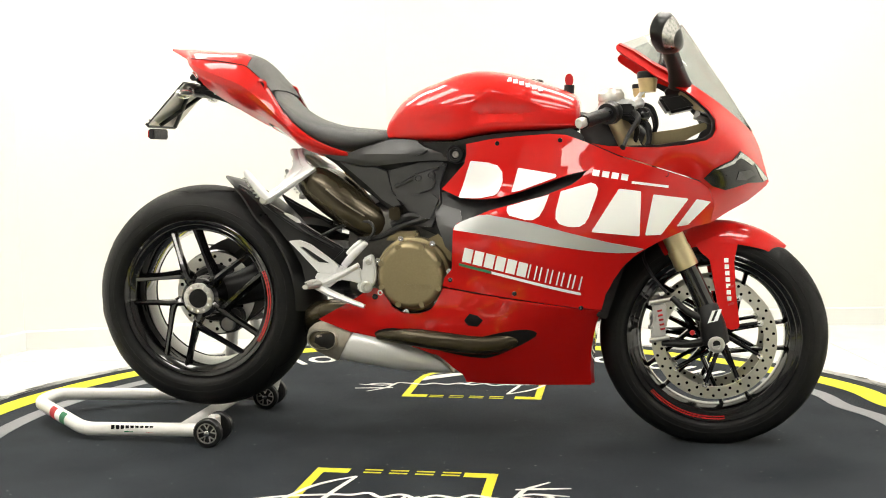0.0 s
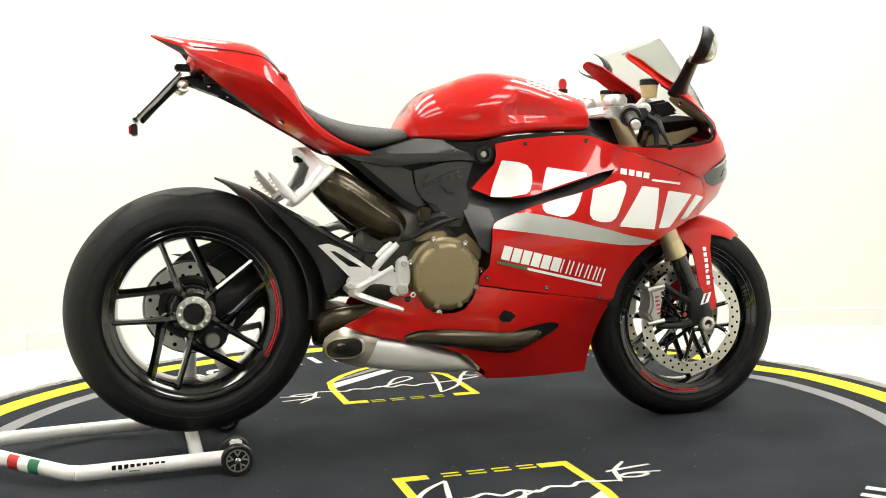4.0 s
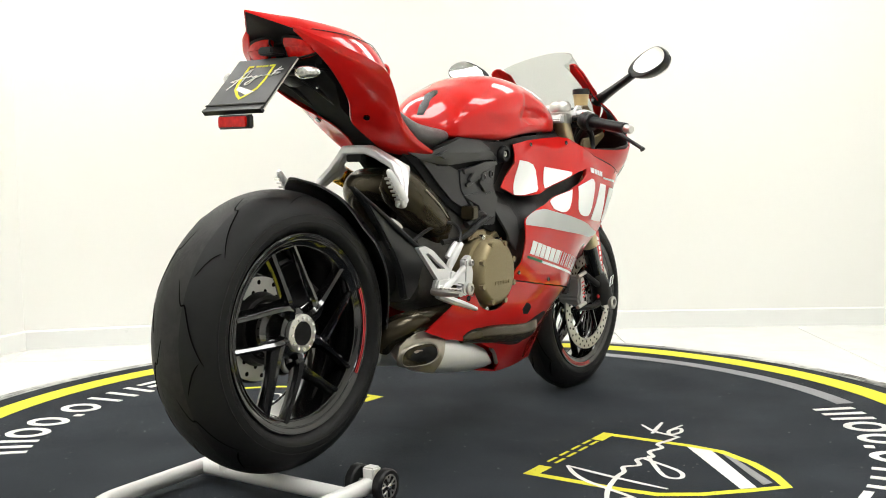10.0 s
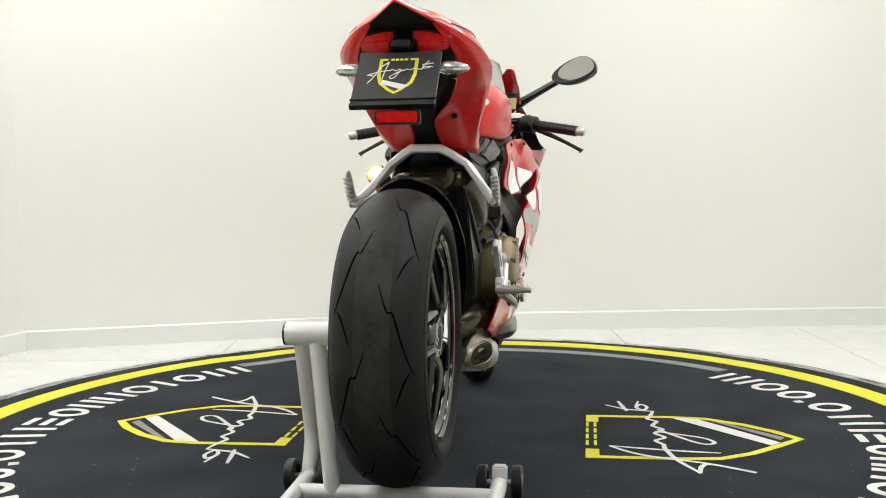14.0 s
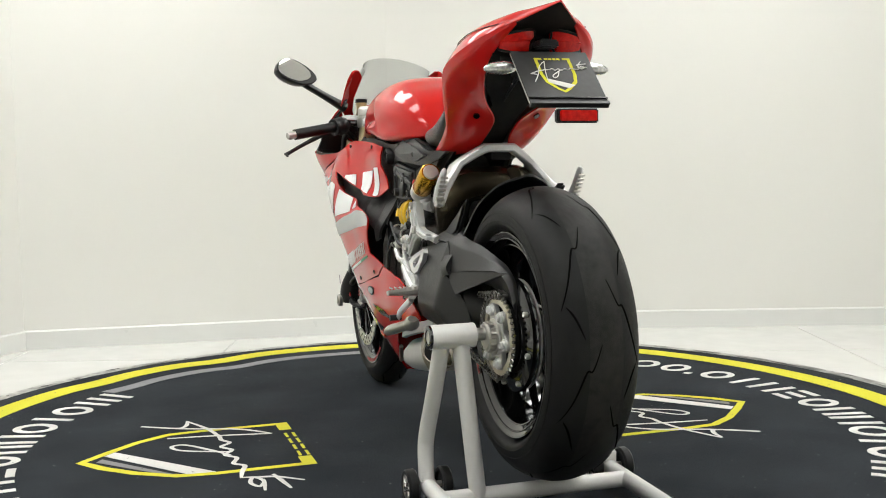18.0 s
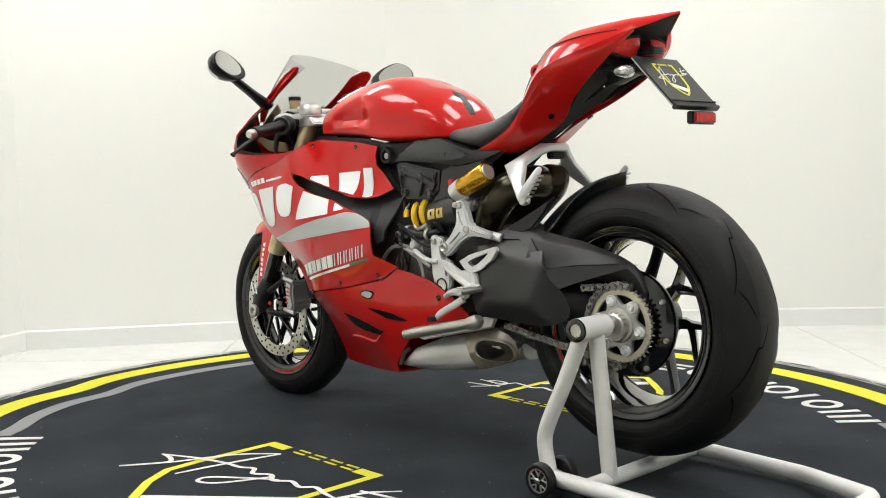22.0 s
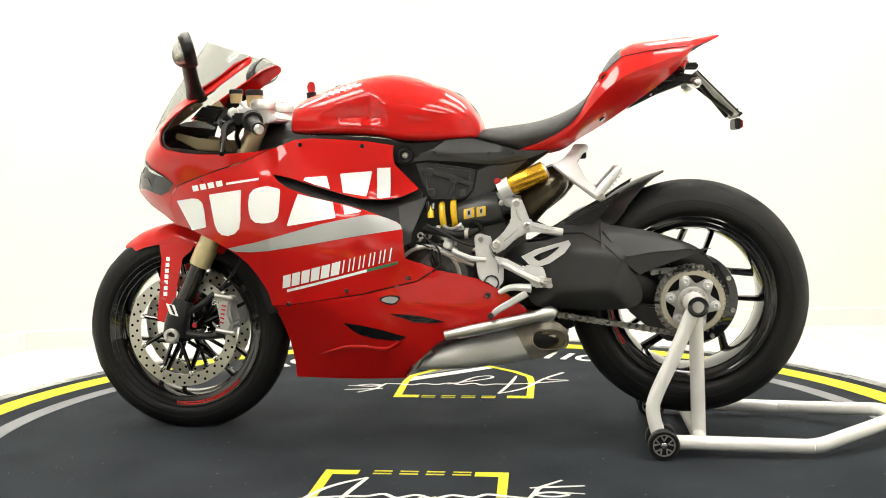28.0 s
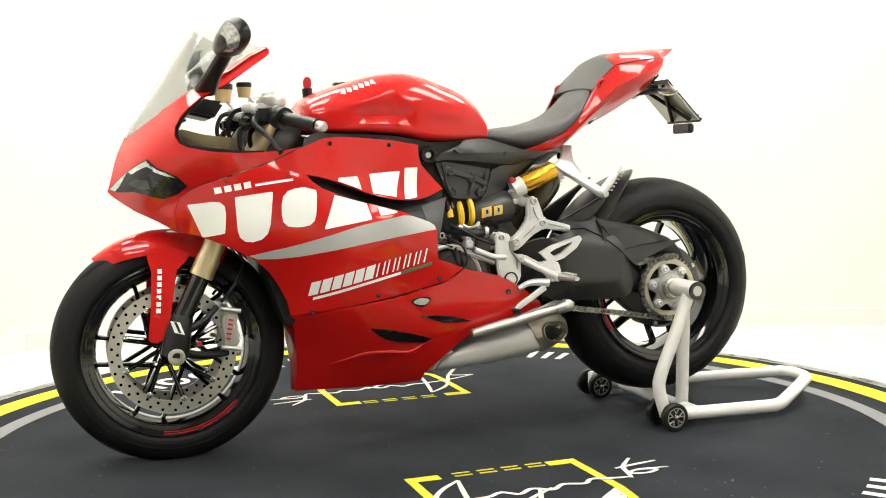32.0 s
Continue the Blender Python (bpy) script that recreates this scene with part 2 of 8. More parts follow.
class Field:
    """A smooth height over x, z through given places (thin plate)."""

    def __init__(self, pts):
        p = np.array(pts, float)
        self.q = p[:, :2]
        n = len(p)
        a = np.zeros((n + 3, n + 3))
        a[:n, :n] = self.kernel(self.q, self.q) + 1e-4 * np.eye(n)
        a[:n, n], a[:n, n + 1:] = 1, self.q
        a[n, :n], a[n + 1:, :n] = 1, self.q.T
        self.w = np.linalg.solve(a, np.r_[p[:, 2], 0, 0, 0])

    @staticmethod
    def kernel(a, b):
        r = np.linalg.norm(a[:, None] - b[None], axis=2)
        return r * r * np.log(r + 1e-9)

    def __call__(self, q):
        q = np.atleast_2d(np.array(q, float))
        return np.maximum(self.kernel(q, self.q) @ self.w[:-3] + self.w[-3] + q @ self.w[-2:], 0.0)


class Facets:
    """A height over x, z made of flat faces a x + b z + c that meet in softened creases."""

    def __init__(self, planes, soft=0.003):
        self.p, self.soft = np.array(planes, float), soft

    def __call__(self, q):
        q = np.atleast_2d(np.array(q, float))
        y = q @ self.p[:, :2].T + self.p[:, 2]
        low = y.min(axis=1)
        return low - self.soft * np.log(np.exp(-(y - low[:, None]) / self.soft).sum(axis=1))


def drape(outline, field, side, off=0.0, thick=0.003, step=0.02, mid=-0.035):
    """A shell with an outline in x, z that bulges sideways by a field. side is +1 (left) or -1 (right)."""
    edge = []
    for p, q in zip(outline, list(outline[1:]) + [outline[0]]):
        k = max(1, int(math.hypot(q[0] - p[0], q[1] - p[1]) / step + 0.5))
        edge += [(p[0] + (q[0] - p[0]) * i / k, p[1] + (q[1] - p[1]) * i / k) for i in range(k)]
    n = len(edge)
    e = np.array(edge)
    xs, zs = e[:, 0], e[:, 1]
    pts = [Vector(q) for q in edge]
    for gx in np.arange(math.floor(xs.min() / step), xs.max() / step + 1) * step:
        for gz in np.arange(math.floor(zs.min() / step), zs.max() / step + 1) * step:
            if np.min((xs - gx) ** 2 + (zs - gz) ** 2) > (0.55 * step) ** 2:
                pts.append(Vector((float(gx), float(gz))))
    tri = delaunay_2d_cdt(pts, [(i, (i + 1) % n) for i in range(n)], [], 1, 1e-6)
    bm = bmesh.new()
    made = [bm.verts.new((q[0], 0, q[1])) for q in tri[0]]
    for f in tri[2]:
        bm.faces.new([made[i] for i in f])
    bmesh.ops.delete(bm, geom=[v for v in bm.verts if not v.link_faces], context="VERTS")
    vs = list(bm.verts)
    w = field([(v.co.x, v.co.z) for v in vs])
    for v, q in zip(vs, w):
        v.co.y = mid + side * q
    bmesh.ops.remove_doubles(bm, verts=bm.verts, dist=1e-5)
    for f in bm.faces:
        f.normal_update()
        if f.normal.y * side < 0:
            f.normal_flip()
    if off:
        bm.normal_update()
        for v, nrm in [(v, v.normal.copy()) for v in bm.verts]:
            v.co += nrm * off
    if thick:
        bm.normal_update()
        inward = {tuple(round(c, 5) for c in v.co): v.normal.copy() for v in bm.verts}
        ext = bmesh.ops.extrude_face_region(bm, geom=list(bm.faces))
        for v in [g for g in ext["geom"] if isinstance(g, bmesh.types.BMVert)]:
            nrm = inward[tuple(round(c, 5) for c in v.co)]
            v.co -= nrm * thick
    return bm


def hull(stations, n=28, top=2.4, bottom=2.4, mid=-0.035):
    """A closed body through stations (x, z low, z high, half width)."""
    rings = []
    for x, lo, hi, w in curve_through(stations, 4):
        zc, h = (lo + hi) / 2, (hi - lo) / 2
        ring = []
        for t in np.linspace(0, 2 * math.pi, n, endpoint=False):
            e = top if math.sin(t) >= 0 else bottom
            c, s = math.cos(t), math.sin(t)
            ring.append((x, mid + w * math.copysign(abs(c) ** (2 / e), c), zc + h * math.copysign(abs(s) ** (2 / e), s)))
        rings.append(ring)
    return loft(rings)


MID = -0.035
TM = MID - 0.009  # the tail sits a little off the midline


# ---- the room ----
FLOOR_Z = -0.06
CEIL_Z = 2.75
CORNERS = [(3.0, 2.14), (-0.25, 2.14), (-1.9, 1.77), (-3.0, -0.8), (-3.0, -4.3), (3.0, -4.3), (3.0, -0.8)]
WALL_NAMES = ["wall_north", "wall_north_west", "wall_west", "wall_south_west", "wall_south", "wall_south_east", "wall_east"]


def build_room():
    k = len(CORNERS)
    centre = Vector((0, -1))

    def outset(d):
        pts = []
        for i in range(k):
            a, b, c = Vector(CORNERS[i - 1]), Vector(CORNERS[i]), Vector(CORNERS[(i + 1) % k])
            n1 = Vector(((b - a).y, -(b - a).x)).normalized()
            n2 = Vector(((c - b).y, -(c - b).x)).normalized()
            if n1.dot(b - centre) < 0:
                n1, n2 = -n1, -n2
            m = (n1 + n2).normalized()
            pts.append(b + m * (d / max(0.3, m.dot(n1))))
        return pts
    out, inner = outset(0.12), outset(-0.014)
    for i in range(k):
        j = (i + 1) % k
        a, b, c, d = Vector(CORNERS[i]), Vector(CORNERS[j]), out[j], out[i]
        bm = loft([[(*q, FLOOR_Z - 0.1) for q in (a, b, c, d)], [(*q, CEIL_Z) for q in (a, b, c, d)]])
        tagged(part(WALL_NAMES[i], bm, DARKWALL if WALL_NAMES[i] == "wall_south" else WALLPAINT, None, "plain dark grey showroom wall" if WALL_NAMES[i] == "wall_south" else "plain white painted showroom wall"), category="wall", kind="structure")
        a2, b2 = inner[i], inner[j]
        top = FLOOR_Z + 0.088
        bm = loft([[(*q, z) for q in (a, b, b2, a2)] for z in (FLOOR_Z, top - 0.006)] + [[(*q, top) for q in (a, b, b.lerp(b2, 0.6), a.lerp(a2, 0.6))]])
        tagged(part("baseboard", bm, SKIRTPAINT, None, "white tiled skirting at the foot of the wall"), category="baseboard", kind="structure")
    bm = bmesh.new()
    bm.faces.new([bm.verts.new((*q, CEIL_Z)) for q in out])
    ext = bmesh.ops.extrude_face_region(bm, geom=list(bm.faces))
    for v in [g for g in ext["geom"] if isinstance(g, bmesh.types.BMVert)]:
        v.co.z += 0.1
    tagged(part("ceiling", bm, CEILPAINT, None, "plain white ceiling"), category="ceiling", kind="structure")
    bm = bmesh.new()
    bm.faces.new([bm.verts.new((*q, FLOOR_Z - 0.004)) for q in out])
    ext = bmesh.ops.extrude_face_region(bm, geom=list(bm.faces))
    for v in [g for g in ext["geom"] if isinstance(g, bmesh.types.BMVert)]:
        v.co.z -= 0.1
    floor = tagged(part("floor", bm, JOINT, None, "large glossy white porcelain floor tiles"), category="floor", kind="structure")
    s, g = 0.90, 0.0015
    me = None
    for ix in range(-4, 5):
        for iy in range(-6, 4):
            x, y = ix * s + 0.38, iy * s + 0.13
            if not (-3.6 < x < 3.8 and -4.8 < y < 2.9):
                continue
            if me is None:
                ob = part("tile", box(-s / 2 + g, s / 2 - g, -s / 2 + g, s / 2 - g, -0.004, 0.0, 0.0008), TILE, floor)
                me = ob.data
            else:
                ob = new("tile", me)
                ob.parent = floor
            ob.location = (x, y, FLOOR_Z)


def build_ceiling_lights():
    first = None
    for x in (-1.35, 1.35):
        for y in (-3.0, -1.55, -0.1, 1.25):
            if first is None:
                first = empty("ceiling_light", "oblong white flush ceiling panel lamp, lit", "ceiling lamp", group="ceiling lamps")
                a, b, w = 0.62, 0.32, 0.03
                o = [(-a, -b), (a, -b), (a, b), (-a, b)]
                i = [(q[0] * (a - w) / a, q[1] * (b - w) / b) for q in o]
                part("frame", loft([[(*q, 0.0) for q in o], [(*q, -0.03) for q in o], [(*q, -0.03) for q in i], [(*q, 0.0) for q in i], [(*q, 0.0) for q in o]], cap=False), SKIRTPAINT, first)
                part("diffuser", box(-a + w, a - w, -b + w, b - w, -0.024, -0.004, 0.002), GLOW, first, "glowing white diffuser")
                first.matrix_basis = pose(x, y, CEIL_Z)
            else:
                copy_thing(first, pose(x, y, CEIL_Z))


build_room()
build_ceiling_lights()


# ---- the turntable with its printed carpet ----
def ring_sector(r0, r1, a0, a1, z0, z1, n):
    """A flat ring piece between two radii and two angles in degrees."""
    rings = []
    for a in np.linspace(radians(a0), radians(a1), n):
        c, s = math.cos(a), math.sin(a)
        rings.append([(r0 * c, r0 * s, z0), (r1 * c, r1 * s, z0), (r1 * c, r1 * s, z1), (r0 * c, r0 * s, z1)])
    return rings


def flat(outline, z=0.0008, depth=0.0008, base=None):
    """A thin printed shape that lies on the carpet."""
    bm = bmesh.new()
    f = bm.faces.new([bm.verts.new((x, y, z)) for x, y in outline])
    ext = bmesh.ops.extrude_face_region(bm, geom=[f])
    for v in [g for g in ext["geom"] if isinstance(g, bmesh.types.BMVert)]:
        v.co.z -= depth
    return bm


def ribbon(pts, widths, z=0.0008, n=6):
    """A flat painted stroke along a smooth line."""
    line = curve_through([(*p, w) for p, w in zip(pts, widths)], n)
    left, right = [], []
    for i, q in enumerate(line):
        a, b = line[max(i - 1, 0)][:2], line[min(i + 1, len(line) - 1)][:2]
        t = (b - a) / (np.linalg.norm(b - a) + 1e-9)
        nrm = np.array((-t[1], t[0])) * q[2] / 2
        left.append(q[:2] + nrm)
        right.append(q[:2] - nrm)
    bm = bmesh.new()
    top = [(bm.verts.new((*map(float, l), z)), bm.verts.new((*map(float, r), z))) for l, r in zip(left, right)]
    for i, pair in enumerate(top):
        # the stroke climbs a little, so that it never lies in one plane where it doubles back
        for v in pair:
            v.co.z += 0.00002 * i
    for (a, b), (c, d) in zip(top, top[1:]):
        bm.faces.new((a, b, d, c))
    return bm


# the strokes of the printed scribble: places and a width
SCRIBBLE = [([(-0.135, -0.471), (-0.149, -0.535), (-0.162, -0.60), (-0.175, -0.68), (-0.184, -0.758)], 0.013),
           ([(-0.135, -0.471), (-0.19, -0.52), (-0.226, -0.57), (-0.252, -0.634), (-0.285, -0.715), (-0.352, -0.822), (-0.300, -0.742), (-0.292, -0.709), (-0.325, -0.692), (-0.368, -0.688)], 0.013),
           ([(-0.368, -0.688), (-0.258, -0.641), (-0.16, -0.618), (-0.112, -0.615), (-0.075, -0.597), (-0.04, -0.624), (0.002, -0.600), (0.045, -0.624), (0.085, -0.598), (0.135, -0.612), (0.165, -0.588), (0.212, -0.600), (0.262, -0.609)], 0.013),
           ([(0.05, -0.61), (-0.012, -0.650), (-0.095, -0.715), (-0.088, -0.752), (-0.040, -0.730), (0.006, -0.64), (0.02, -0.60)], 0.012),
           ([(0.262, -0.613), (0.274, -0.57), (0.288, -0.525), (0.338, -0.466)], 0.013),
           ([(0.262, -0.531), (0.32, -0.52), (0.391, -0.508)], 0.013),
           ([(0.300, -0.560), (0.33, -0.565), (0.352, -0.578), (0.317, -0.594), (0.276, -0.582), (0.31, -0.562), (0.39, -0.570)], 0.011)]


def build_turntable():
    tt = empty("turntable", "round motorised turntable with a dark printed carpet and pale scuffed rim", "turntable")
    part("platform", lathe([(-0.055, 1.615), (-0.012, 1.618), (-0.006, 1.612), (-0.006, 0.01)], (0, 0, 0), 160, axis="z"), RIM_STONE, tt, "pale scuffed round platform rim")
    carpet = part("carpet", lathe([(-0.006, 1.545), (-0.001, 1.545), (0.0, 1.542), (0.0, 0.01)], (0, 0, 0), 160, axis="z"), MAT, tt, "dark blue-grey round carpet with light scuffs")
    def stretch(a):
        # the laid carpet is drawn a little out of round and has two small kinks
        c = math.cos(radians(a))
        return 0.030 * c * c - 0.034 * math.exp(-((a - 20.0) / 5.0) ** 2) - 0.016 * math.exp(-((a - 41.0) / 4.0) ** 2)
    def printed_ring(r0, r1, a0, a1, n):
        rings = []
        for a in np.linspace(a0, a1, n):
            c, d, e = math.cos(radians(a)), math.sin(radians(a)), stretch((a + 180) % 360 - 180)
            rings.append([((r0 + e) * c, (r0 + e) * d, -0.001), ((r1 + e) * c, (r1 + e) * d, -0.001), ((r1 + e) * c, (r1 + e) * d, 0.0012), ((r0 + e) * c, (r0 + e) * d, 0.0012)])
        return loft(rings, cap=a1 - a0 < 360)
    part("border_ring", printed_ring(1.376, 1.463, -180, 180, 241), MATYELLOW, carpet, "yellow printed ring")
    for a in (0, 180):
        part("border_arc", printed_ring(1.236, 1.293, a - 44.5, a + 45.5, 61), MATGREY, carpet, "grey printed arc")
    # plain rings and bars stand for the lettering round the edge: start, end, kind
    marks = [(46.4, 53.2, 3), (54.8, 60.0, 0), (60.9, 64.6, 1), (65.3, 70.5, 0), (71.6, 76.0, 2), (77.0, 81.0, 2), (82.2, 87.0, 0), (88.4, 92.2, 4), (93.8, 98.6, 2), (100.0, 104.0, 1), (105.2, 110.4, 0), (111.6, 112.8, 5), (114.0, 118.8, 0), (120.0, 125.2, 0), (126.6, 133.4, 3)]
    r0, r1, w = 1.143, 1.272, 0.023
    for turn in (0, 180):
        for a0, a1, style in marks:
            a0, a1 = a0 + turn, a1 + turn
            mid, half, da = (a0 + a1) / 2, (a1 - a0) / 2, w / 1.2 * 57.3
            if style == 0:
                rows = []
                for k in range(29):
                    t = 2 * math.pi * k / 28
                    ring = []
                    for cut, z in ((0, -0.001), (w, -0.001), (w, 0.0012), (0, 0.0012)):
                        rr = (r0 + r1) / 2 + ((r1 - r0) / 2 - cut) * math.sin(t)
                        aa = radians(mid + (half - cut / 1.2 * 57.3) * math.cos(t))
                        ring.append((rr * math.cos(aa), rr * math.sin(aa), z))
                    rows.append(ring)
                bits = [loft(rows, cap=False)]
            elif style == 5:
                bits = [loft(ring_sector(r0, r0 + 0.026, a0, a1, -0.001, 0.0012, 4))]
            elif style == 4:
                bits = [loft(ring_sector(b, b + w, a0, a1, -0.001, 0.0012, 4)) for b in (r0, (r0 + r1 - w) / 2, r1 - w)]
            elif style == 1:
                bits = [loft(ring_sector(r0, r1, mid - da / 2, mid + da / 2, -0.001, 0.0012, 3))]
            else:
                bits = [loft(ring_sector(r0, r1, a0 + (a1 - a0 - da) * k / (style - 1), a0 + (a1 - a0 - da) * k / (style - 1) + da, -0.001, 0.0012, 3)) for k in range(style)]
            part("edge_mark", join(*bits), MATWHITE, carpet)
    # two shields: yellow outline, grey and white bands, a white brush stroke
    for turn in (1, -1):
        def P(pts):
            return [(turn * x, turn * y) for x, y in pts]
        edge = [(0.125, -0.408), (0.208, -0.408), (0.212, -0.66), (0.20, -0.76), (0.135, -0.865), (0.06, -0.945), (-0.02, -1.0)]
        edge2 = [(-0.02, -1.0), (-0.10, -0.93), (-0.185, -0.845), (-0.243, -0.755), (-0.252, -0.66), (-0.252, -0.408), (-0.165, -0.408)]
        inner_a = [(0.125, -0.444), (0.184, -0.444), (0.188, -0.66), (0.176, -0.75), (0.116, -0.848), (0.045, -0.922), (-0.02, -0.972)]
        inner_b = [(-0.02, -0.972), (-0.085, -0.91), (-0.165, -0.832), (-0.219, -0.748), (-0.228, -0.66), (-0.228, -0.444), (-0.165, -0.444)]
        bm = bmesh.new()
        for o, i in ((edge, inner_a), (edge2, inner_b)):
            o, i = P(o), P(i)
            for a, b, c, d in zip(o, o[1:], i[1:], i):
                bm.faces.new([bm.verts.new((*q, 0.0012)) for q in (a, b, c, d)])
        part("shield_outline", bm, MATYELLOW, carpet, "yellow printed shield outline")
        part("shield_band", flat(P([(0.187, -0.662), (0.182, -0.732), (-0.062, -0.928), (-0.092, -0.900)]), 0.0016), MATWHITE, carpet, "white printed band")
        part("shield_band", flat(P([(0.172, -0.762), (0.136, -0.814), (-0.008, -0.948), (-0.034, -0.934)]), 0.0016), MATGREY, carpet, "grey printed band")
        for j in range(4):
            x = -0.128 + j * 0.066
            for y0 in (-0.408, -0.430):
                part("shield_mark", flat(P([(x, y0), (x + 0.046, y0), (x + 0.046, y0 - 0.008), (x, y0 - 0.008)]), 0.0016), MATYELLOW, carpet)
        # a loose brush scribble: a tall peak, a swash, a wave, a long loop and a cross
        for k, (line, w) in enumerate(SCRIBBLE):
            part("brush_stroke", ribbon(P(line), [w * 0.7] + [w] * (len(line) - 2) + [w * 0.6], 0.002 + 0.00012 * k), MATWHITE, carpet, "thin white painted scribble")
    rng = random.Random(11)
    bm = bmesh.new()
    for k in range(150):
        a, r = rng.uniform(0, 360), rng.uniform(1.556, 1.604)
        long, wide = rng.choice((0.4, 0.7, 1.2, 2.4, 4.5)), rng.uniform(0.002, 0.009)
        n = 7
        inner, outer = [], []
        for i in range(n):
            t = i / (n - 1)
            w = wide * (0.25 + math.sin(math.pi * t) * rng.uniform(0.5, 1.0))
            c, d = math.cos(radians(a + long * t)), math.sin(radians(a + long * t))
            inner.append(bm.verts.new(((r - w) * c, (r - w) * d, -0.0040)))
            outer.append(bm.verts.new(((r + w) * c, (r + w) * d, -0.0040)))
        for i in range(n - 1):
            bm.faces.new((inner[i], outer[i], outer[i + 1], inner[i + 1]))
    tagged(part("rim_scuffs", bm, SCUFF, tt), kind="stuff")
    # dust and small scuffs on the carpet
    rng = random.Random(3)
    bm = bmesh.new()
    for k in range(1500):
        r, a = 1.52 * math.sqrt(rng.random()), rng.uniform(0, 2 * math.pi)
        x, y, q = r * math.cos(a), r * math.sin(a), rng.choice((0.0008, 0.001, 0.001, 0.0013, 0.0018, 0.0026, 0.0036))
        n = 5
        ph, lean = rng.uniform(0, 6), rng.uniform(0.5, 1.0)
        bm.faces.new([bm.verts.new((x + q * math.cos(ph + 2 * math.pi * i / n), y + lean * q * math.sin(ph + 2 * math.pi * i / n), 0.0029)) for i in range(n)])
    tagged(part("carpet_dust", bm, DUST, carpet), kind="stuff")
    return tt


turntable = build_turntable()


# ---- the motorcycle ----
bike = empty("motorcycle", "glossy red sports motorcycle with white side graphics on a stand", "motorcycle")

SIDE = Field([
    (0.04, 0.697, 0.160), (0.126, 0.763, 0.172), (0.106, 0.815, 0.158), (0.177, 0.827, 0.165), (0.327, 0.837, 0.185), (0.431, 0.81, 0.205),
    (0.146, 0.67, 0.175), (0.25, 0.689, 0.19), (0.42, 0.743, 0.226), (0.31, 0.678, 0.222), (0.175, 0.643, 0.218), (0.078, 0.596, 0.213),
    (0.07, 0.49, 0.205), (0.04, 0.44, 0.19), (0.29, 0.42, 0.195), (0.406, 0.387, 0.168), (0.45, 0.74, 0.233), (0.40, 0.564, 0.232),
    (0.55, 0.68, 0.222), (0.35, 0.46, 0.205), (0.47, 0.418, 0.150), (0.514, 0.495, 0.172), (0.57, 0.54, 0.185), (0.65, 0.58, 0.170),
    (0.733, 0.60, 0.122), (0.50, 0.7795, 0.214), (0.60, 0.7465, 0.227), (0.66, 0.726, 0.213), (0.70, 0.7135, 0.195), (0.7285, 0.6915, 0.165), (0.742, 0.65, 0.146), (0.65, 0.66, 0.200), (0.20, 0.55, 0.22)])
NOSE = Field([
    (0.431, 0.81, 0.205), (0.597, 0.797, 0.240), (0.715, 0.812, 0.234), (0.742, 0.865, 0.204), (0.64, 0.96, 0.158), (0.563, 1.01, 0.160), (0.495, 1.05, 0.155),
    (0.70, 0.945, 0.146), (0.76, 0.905, 0.105), (0.815, 0.862, 0.06), (0.847, 0.839, 0.0), (0.866, 0.80, 0.0), (0.88, 0.751, 0.0), (0.893, 0.705, 0.0),
    (0.866, 0.680, 0.03), (0.832, 0.656, 0.06), (0.78, 0.63, 0.095), (0.733, 0.60, 0.122), (0.7285, 0.6915, 0.165), (0.70, 0.7135, 0.195), (0.66, 0.726, 0.213), (0.742, 0.65, 0.146), (0.60, 0.7465, 0.227), (0.50, 0.7795, 0.214),
    (0.80, 0.80, 0.158), (0.80, 0.74, 0.148), (0.845, 0.72, 0.092), (0.76, 0.84, 0.186), (0.83, 0.82, 0.082), (0.72, 0.76, 0.216)])
BELLY = Field([
    (0.044, 0.44, 0.19), (0.2, 0.415, 0.20), (0.36, 0.39, 0.182), (0.455, 0.375, 0.142), (0.444, 0.34, 0.115), (0.428, 0.262, 0.07), (0.424, 0.2, 0.04),
    (0.425, 0.151, 0.018), (0.3, 0.155, 0.055), (0.2, 0.16, 0.08), (0.091, 0.168, 0.10), (0.084, 0.192, 0.118), (0.007, 0.251, 0.142), (-0.13, 0.293, 0.152),
    (-0.221, 0.31, 0.150), (-0.312, 0.343, 0.148), (-0.204, 0.402, 0.165), (-0.143, 0.432, 0.17), (-0.052, 0.366, 0.18), (0.2, 0.3, 0.165), (0.3, 0.3, 0.142), (0.1, 0.36, 0.19), (0.35, 0.22, 0.075)])

side_outline = [(0.039, 0.697), (0.075, 0.735), (0.102, 0.763), (0.108, 0.79), (0.106, 0.815), (0.177, 0.827), (0.25, 0.833), (0.327, 0.837), (0.371, 0.833), (0.431, 0.81),
                (0.50, 0.778), (0.60, 0.745), (0.70, 0.712), (0.728, 0.69), (0.742, 0.65), (0.733, 0.603), (0.69, 0.595), (0.647, 0.578), (0.605, 0.56), (0.569, 0.54), (0.54, 0.52), (0.514, 0.495), (0.49, 0.46), (0.468, 0.418), (0.457, 0.377),
                (0.36, 0.391), (0.2, 0.416), (0.044, 0.442), (0.05, 0.465), (0.072, 0.489), (0.075, 0.54), (0.078, 0.596), (0.09, 0.61), (0.13, 0.625), (0.175, 0.643),
                (0.24, 0.66), (0.311, 0.678), (0.386, 0.707), (0.41, 0.725), (0.424, 0.743), (0.375, 0.732), (0.326, 0.715), (0.251, 0.689), (0.195, 0.675), (0.146, 0.67), (0.11, 0.672), (0.086, 0.677)]
